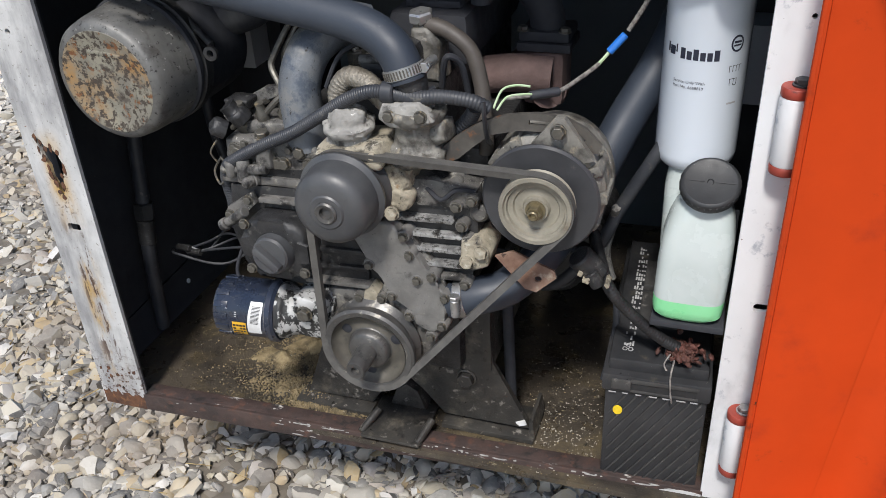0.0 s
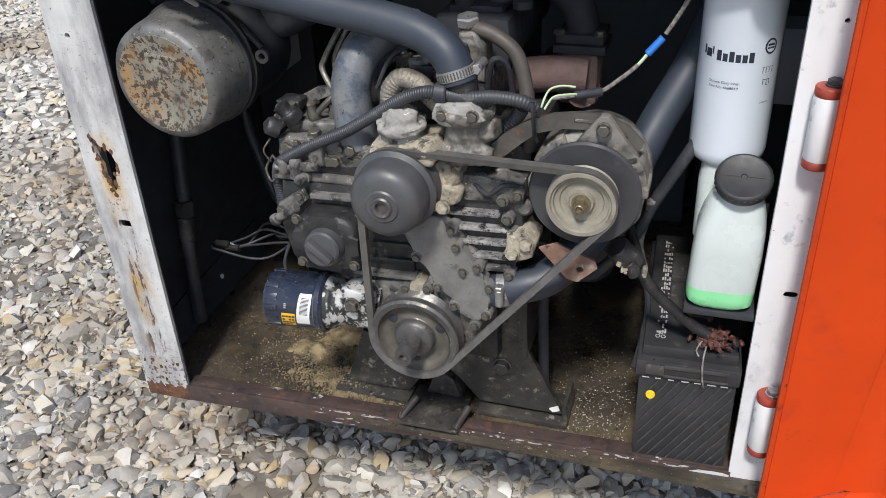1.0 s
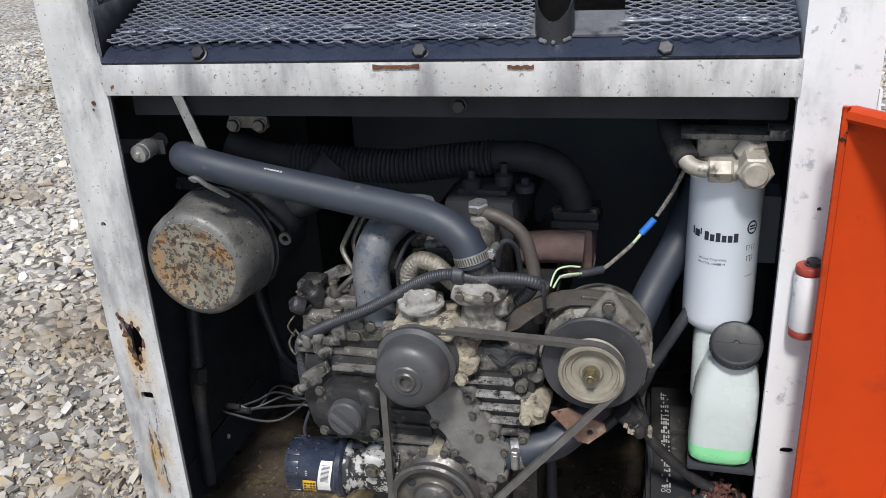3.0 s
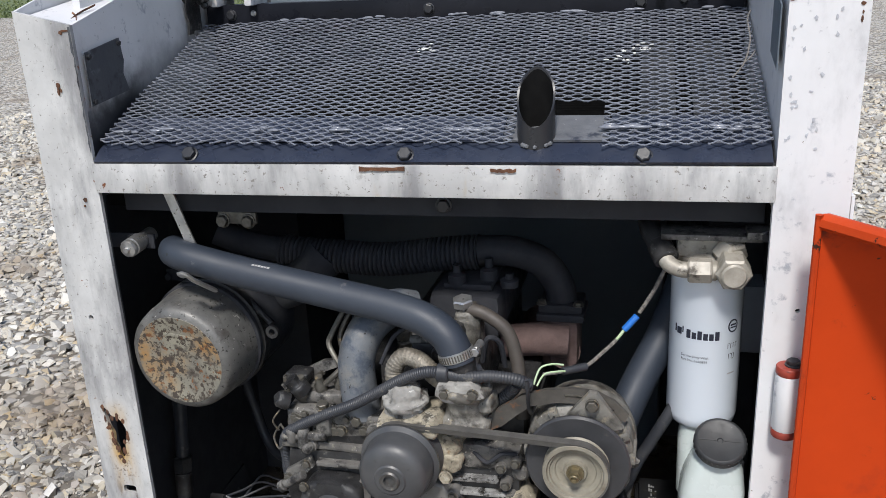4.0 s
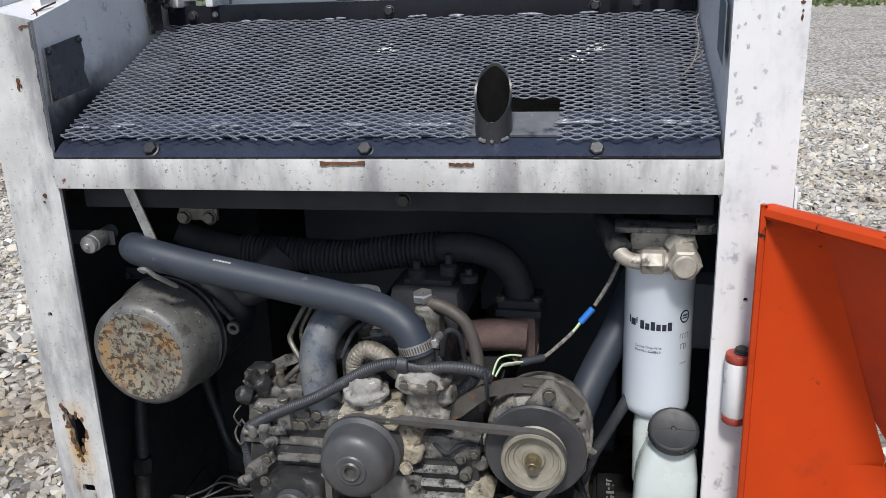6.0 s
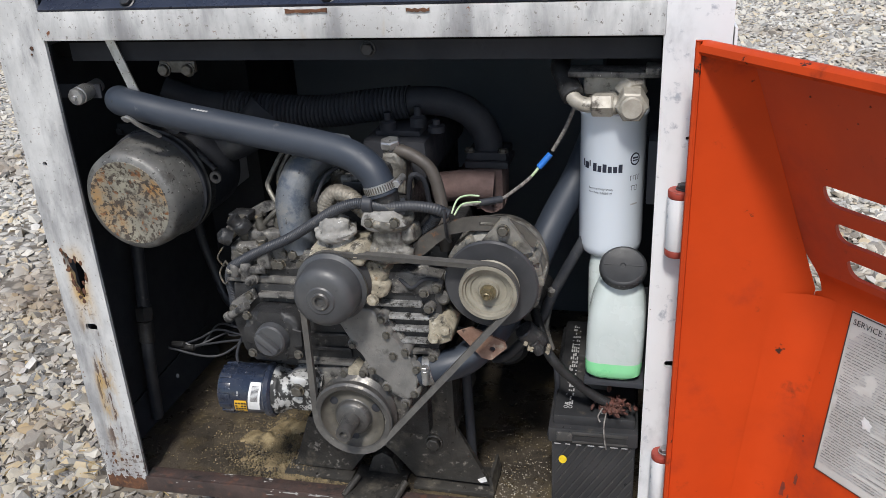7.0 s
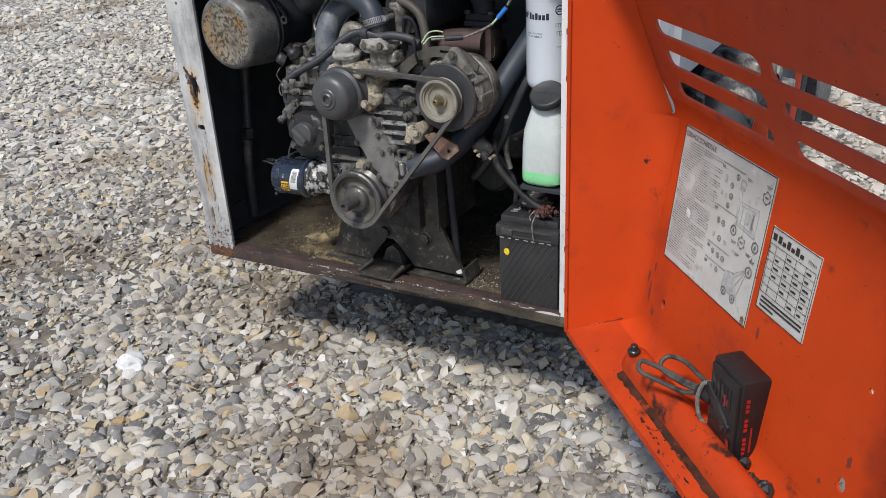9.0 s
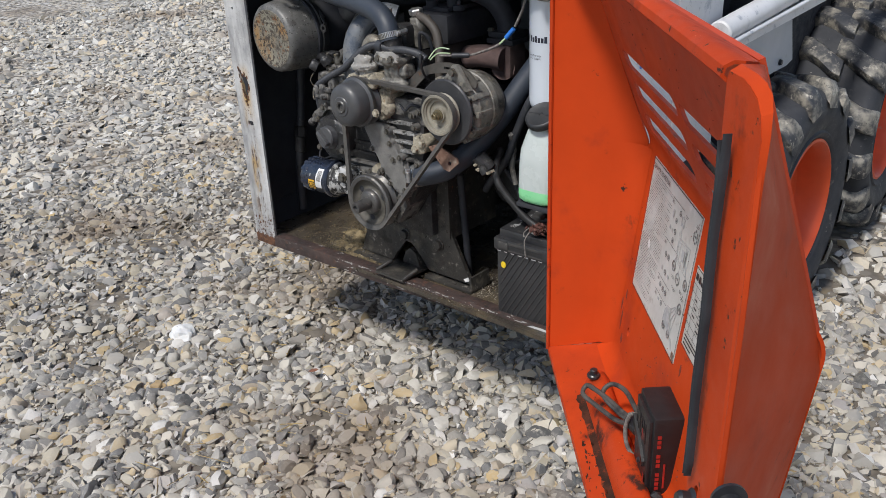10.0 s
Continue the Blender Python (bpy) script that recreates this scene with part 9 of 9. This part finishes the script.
lathe(bm, [(0.011, 0), (0.009, 0.018), (0, 0.018)], axis((0.408, 0.062, 0.545), (0, 0, 1)), 16)
part("terminal_post", bm, zinc, battery)
battery.scale = (0.84, 1.0, 1.0)
battery.location = (0.3756, 0.175, 0.337)
battery.rotation_euler = (0, 0, 0.037)
cable = thing("battery_cable", (0.36, 0.06, 0.56), "ribbed black battery cable with corroded red terminal", "cable")
bm = bmesh.new()
tube(bm, [(0.275, 0.10, 0.70), (0.293, 0.058, 0.680), (0.306, 0.045, 0.655), (0.325, 0.046, 0.630), (0.352, 0.050, 0.602), (0.378, 0.054, 0.580), (0.398, 0.058, 0.568)], 0.0078, 12, 8, ripple=0.0002, pitch=0.004)
part("sheath", bm, cable_black, cable, "ribbed black sheath", 60)
bm = bmesh.new()
for k in range(80):
    q = Vector((0.405 + random.gauss(0, 0.012), 0.060 + random.gauss(0, 0.012), 0.557 + abs(random.gauss(0, 0.008))))
    bmesh.ops.create_icosphere(bm, subdivisions=1, radius=1, matrix=Matrix.Translation(q) @ Matrix.Rotation(random.random() * 6, 4, (random.random(), random.random(), 1)) @ Matrix.Diagonal((random.uniform(.003, .010), random.uniform(.003, .007), random.uniform(.002, .005), 1)))
part("corroded_terminal", bm, cable_end, cable, "corroded red brown terminal", 20)
bm = bmesh.new()
tube(bm, [(0.396, 0.040, 0.560), (0.394, 0.024, 0.545), (0.396, 0.022, 0.520), (0.399, 0.021, 0.505)], 0.0013, 6)
tube(bm, [(0.390, 0.045, 0.565), (0.384, 0.035, 0.556), (0.388, 0.030, 0.549)], 0.0012, 6)
part("wire_strand", bm, wire_braid, cable)
# fitting and cables beside the alternator
conn = thing("cable_connector", (0.285, 0.05, 0.66), "dirty cable connectors below the alternator", "connector")
bm = bmesh.new()
rod(bm, (0.268, 0.03, 0.706), (0.292, 0.04, 0.676), 0.017, 14)
rod(bm, (0.285, 0.02, 0.69), (0.296, 0.02, 0.672), 0.009, 10)
part("boot", bm, engine_dark, conn)
bm = bmesh.new()
for k in range(5):
    box(bm, -0.002, 0.002, -0.012, 0.012, -0.003, 0.003, 0.001, Matrix.Translation((0.282 + random.gauss(0, .010), 0.022, 0.684 + random.gauss(0, .010))) @ Matrix.Rotation(random.random() * 3, 4, "Y"))
pieces("crimp", bm, cream_cast, conn)
bm = bmesh.new()
tube(bm, [(0.302, 0.10, 0.74), (0.296, 0.12, 0.70), (0.29, 0.12, 0.66), (0.30, 0.12, 0.62)], 0.006, 8)
pieces("grey_cable", bm, engine_dirty, conn)

# spilt sand on the bay floor under the filter
bm = bmesh.new()
bmesh.ops.create_grid(bm, x_segments=44, y_segments=40, size=0.5)
for v in bm.verts:
    x, y = v.co.x * 2, v.co.y * 2
    px, py = -0.195 + x * 0.15, 0.155 + y * 0.125
    h = max(0, 1 - (x * x + y * y)) * (0.006 + 0.026 * noise.fractal((px * 22, py * 22, 0), 1.0, 2.0, 4)) + 0.010 * max(0, 1 - ((px + 0.13) / 0.07) ** 2 - ((py - 0.10) / 0.10) ** 2)
    v.co = (px, py, SILL - 0.0095 + max(-0.004, h - 0.0025))
part("spilt_sand", bm, sand_mat, loader, "oil soaked sand spilt on the floor", 60)


# ---- gravel ----
# bare brown patches where the loose stones are thin
BARE = [(-0.40, 0.14, 0.13), (-0.02, -0.20, 0.13), (-0.82, -0.36, 0.14), (-1.43, 0.19, 0.24), (-0.45, -0.12, 0.10), (-1.15, -0.25, 0.16), (-0.15, -0.55, 0.13), (0.25, -0.42, 0.14), (-0.75, 0.35, 0.16), (-1.5, 0.7, 0.25), (1.9, 3.2, 0.4), (2.6, 4.2, 0.5)]
def lump(sub):
    """Corners and triangles of a ball, its underside left out."""
    bm = bmesh.new()
    bmesh.ops.create_icosphere(bm, subdivisions=sub, radius=1.0, matrix=Matrix.Rotation(0.4, 4, "X"))
    base = np.array([tuple(v.co) for v in bm.verts])
    tri = np.array([[v.index for v in f.verts] for f in bm.faces])
    bm.free()
    return base, tri[base[tri].mean(1)[:, 2] > -0.55]


def stones(name, n, boxes, size, seed, label, lift=0.0, mat=stone_mat, sub=1, skip=None):
    """Crushed stones: balls cut flat by random planes, strewn over the given rectangles."""
    g = np.random.default_rng(seed)
    base, tri = lump(sub)
    nv = len(base)
    area = np.array([(b[1] - b[0]) * (b[3] - b[2]) for b in boxes])
    pick = g.choice(len(boxes), n, p=area / area.sum())
    bx = np.array(boxes)[pick]
    px = bx[:, 0] + g.random(n) * (bx[:, 1] - bx[:, 0])
    py = bx[:, 2] + g.random(n) * (bx[:, 3] - bx[:, 2])
    keep = ~((np.abs(px) < 0.47) & (py > 0.45) & (py < 2.3))
    if skip:
        keep &= ~((px > skip[0]) & (px < skip[1]) & (py > skip[2]) & (py < skip[3]))
    for cx, cy, r in BARE:
        keep &= ~(((px - cx) ** 2 + (py - cy) ** 2 < (r * (0.7 + 0.6 * g.random(n))) ** 2) & (g.random(n) < 0.62))
    px, py, n = px[keep], py[keep], int(keep.sum())
    sz = np.clip(g.lognormal(0.0, 0.45, n), 0.4, 2.3) * size
    shp = np.repeat(base[None], n, 0) * 1.15
    for k in range(9 if sub > 1 else 6):
        d = g.normal(0, 1, (n, 3))
        d /= np.linalg.norm(d, axis=1)[:, None]
        over = np.clip(np.einsum("nvk,nk->nv", shp, d) - g.uniform(0.48, 0.90, n)[:, None], 0, None)
        shp -= over[:, :, None] * d[:, None, :]
    shp += g.normal(0, 0.035 if sub > 1 else 0.06, shp.shape)
    shp *= np.stack([np.ones(n) * 1.2, g.uniform(0.65, 1.05, n), g.uniform(0.42, 0.85, n)], 1)[:, None, :] * sz[:, None, None]
    # a random turn about z, then a small tip
    a, b, c = g.random(n) * 6.283, g.normal(0, 0.40, n), g.normal(0, 0.40, n)
    x, y, z = shp[..., 0], shp[..., 1], shp[..., 2]
    y, z = y * np.cos(b)[:, None] - z * np.sin(b)[:, None], y * np.sin(b)[:, None] + z * np.cos(b)[:, None]
    x, z = x * np.cos(c)[:, None] + z * np.sin(c)[:, None], -x * np.sin(c)[:, None] + z * np.cos(c)[:, None]
    x, y = x * np.cos(a)[:, None] - y * np.sin(a)[:, None], x * np.sin(a)[:, None] + y * np.cos(a)[:, None]
    v = np.stack([x + px[:, None], y + py[:, None], z + (lift + sz * 0.2 + g.random(n) * size * 0.55)[:, None]], 2)
    f = tri[None] + (np.arange(n) * nv)[:, None, None]
    me = mesh_arrays(name, v.reshape(-1, 3), f.reshape(-1, 3), mat)
    finish(me, 34 if sub > 1 else 40)
    return tagged(new(name, me), label, "gravel", kind="stuff")


NEAR = (-0.95, 1.0, -0.90, 0.30)
stones("gravel", 12500, [NEAR], 0.0118, 11, "loose grey crushed limestone gravel with tan stones", -0.004, sub=2)
stones("gravel", 42000, [(-2.3, 1.9, -1.1, 1.2)], 0.0116, 15, "grey crushed limestone gravel round the loader", -0.004, skip=NEAR)
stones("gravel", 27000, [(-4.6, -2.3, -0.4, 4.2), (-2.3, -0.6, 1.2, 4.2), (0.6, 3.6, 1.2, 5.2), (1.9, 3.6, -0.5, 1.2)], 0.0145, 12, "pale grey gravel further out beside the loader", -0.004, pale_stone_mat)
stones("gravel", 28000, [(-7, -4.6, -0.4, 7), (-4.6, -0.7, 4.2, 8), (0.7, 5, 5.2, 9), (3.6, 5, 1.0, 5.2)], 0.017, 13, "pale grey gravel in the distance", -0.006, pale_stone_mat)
stones("gravel", 17000, [(-2.0, 1.6, -1.0, 0.9)], 0.0058, 14, "small limestone chips between the stones", 0.001)


def single_stone(name, x, y, sx, sy, sz, mat, label, seed):
    bm = bmesh.new()
    bmesh.ops.create_icosphere(bm, subdivisions=3, radius=1.0)
    for v in bm.verts:
        d = 1 + 0.38 * noise.noise(v.co * 1.5 + Vector((seed, 0, 0))) + 0.20 * noise.noise(v.co * 4 + Vector((0, seed, 0)))
        v.co = Vector((v.co.x * sx * d, v.co.y * sy * d, v.co.z * sz * d))
    me = bpy.data.meshes.new(name)
    bm.to_mesh(me)
    bm.free()
    finish(me, 30)
    me.materials.append(mat)
    ob = new(name, me)
    ob.location = (x, y, sz * 0.75)
    return tagged(ob, label, "stone")


single_stone("white_stone", -0.712, -0.180, 0.044, 0.034, 0.026, chalk, "large chalky white stone lying in the gravel", 2.0)
tan = surface("tan sandstone", (0.36, 0.26, 0.14), (0.28, 0.2, 0.11), 30, 0.9, 0.05, bump=0.5)
single_stone("tan_stone", -0.535, -0.372, 0.022, 0.019, 0.014, tan, "tan coloured stone in the gravel", 5.0)
leaf = bmesh.new()
sheet(leaf, [[(0, 0), (0.012, 0.006), (0.024, 0.004), (0.032, 0.0), (0.022, -0.006), (0.01, -0.005)]], lambda a, b: Vector((a, b, 0.0)), 0.0006)
me = bpy.data.meshes.new("dry_leaf")
leaf.to_mesh(me)
leaf.free()
me.materials.append(leaf_brown)
lf = new("dry_leaf", me)
lf.location = (-0.243, -0.092, 0.030)
lf.rotation_euler = (0.3, -0.25, 0.6)
tagged(lf, "small dry brown leaf on the gravel", "leaf")


# dry straw strewn over the bare patches
sv, sf = [], []
rg = np.random.default_rng(21)
for k in range(70):
    cx, cy, r = BARE[int(rg.integers(0, 9))]
    p = Vector((cx + rg.normal(0, r * 0.6), cy + rg.normal(0, r * 0.6), 0.012 + 0.012 * rg.random()))
    a, ln, w = rg.uniform(0, 6.28), rg.uniform(0.008, 0.045), rg.uniform(0.0006, 0.0014)
    d = Vector((math.cos(a), math.sin(a), rg.normal(0, 0.18))) * ln
    e = Vector((-math.sin(a), math.cos(a), 0)) * w
    i = len(sv)
    for q in (p - d, p + d):
        sv += [tuple(q + e), tuple(q - e), tuple(q + Vector((0, 0, w * 1.5)))]
    sf += [(i, i + 3, i + 5, i + 2), (i + 1, i + 2, i + 5, i + 4), (i, i + 1, i + 4, i + 3)]
straw_mat = surface("dry straw", (0.36, 0.27, 0.11), (0.22, 0.15, 0.07), 40, 0.8, 0.1, bump=0.0)
tagged(new("dry_straw", mesh_arrays("dry_straw", np.array(sv), np.array(sf), straw_mat)), "short bits of dry straw among the stones", "straw", kind="stuff")


# loose grains on the bay floor
def grains(n, spots, lo, hi, mat, name, label, seed):
    g = np.random.default_rng(seed)
    base = np.array([(1, 0, 0), (-1, 0, 0), (0, 1, 0), (0, -1, 0), (0, 0, 1), (0, 0, -1)], float)
    tri = np.array([(0, 2, 4), (2, 1, 4), (1, 3, 4), (3, 0, 4), (2, 0, 5), (1, 2, 5), (3, 1, 5), (0, 3, 5)])
    pick = g.integers(0, len(spots), n)
    sp = np.array(spots)[pick]
    x, y = sp[:, 0] + g.normal(0, 1, n) * sp[:, 2], sp[:, 1] + g.normal(0, 1, n) * sp[:, 3]
    ok = (x > -0.50) & (x < 0.30) & (y > 0.012) & (y < 0.43)
    x, y = x[ok], y[ok]
    n = len(x)
    s = g.uniform(lo, hi, n)
    v = base[None] * s[:, None, None] * g.uniform(0.6, 1.3, (n, 6, 1))
    v = v + np.stack([x, y, SILL - 0.0075 + s * 0.5 + 0.010 * np.clip(1 - ((x + 0.17) / 0.12) ** 2 - ((y - 0.12) / 0.12) ** 2, 0, 1) * g.random(n)], 1)[:, None, :]
    f = tri[None] + (np.arange(n) * 6)[:, None, None]
    ob = new(name, mesh_arrays(name, (v - np.array(tuple(ORIGIN[loader]))).reshape(-1, 3), f.reshape(-1, 3), mat))
    ob.parent = loader
    return tagged(ob, label, kind="stuff")


grains(16000, [(-0.16, 0.11, 0.055, 0.05), (-0.20, 0.13, 0.06, 0.06), (-0.12, 0.09, 0.04, 0.04)], 0.0007, 0.0024, grain_mat, "sand_grain", "oily tan sand grains", 31)
grains(550, [(0.245, 0.07, 0.045, 0.05), (0.25, 0.16, 0.04, 0.08)], 0.0006, 0.0017, pale_grit, "floor_grit", "pale grit on the oily floor", 33)
grains(3000, [(0.2, 0.15, 0.12, 0.12), (-0.3, 0.2, 0.15, 0.12), (0.0, 0.06, 0.2, 0.04)], 0.0005, 0.0014, grain_mat, "floor_grit", "grit on the oily floor", 32)
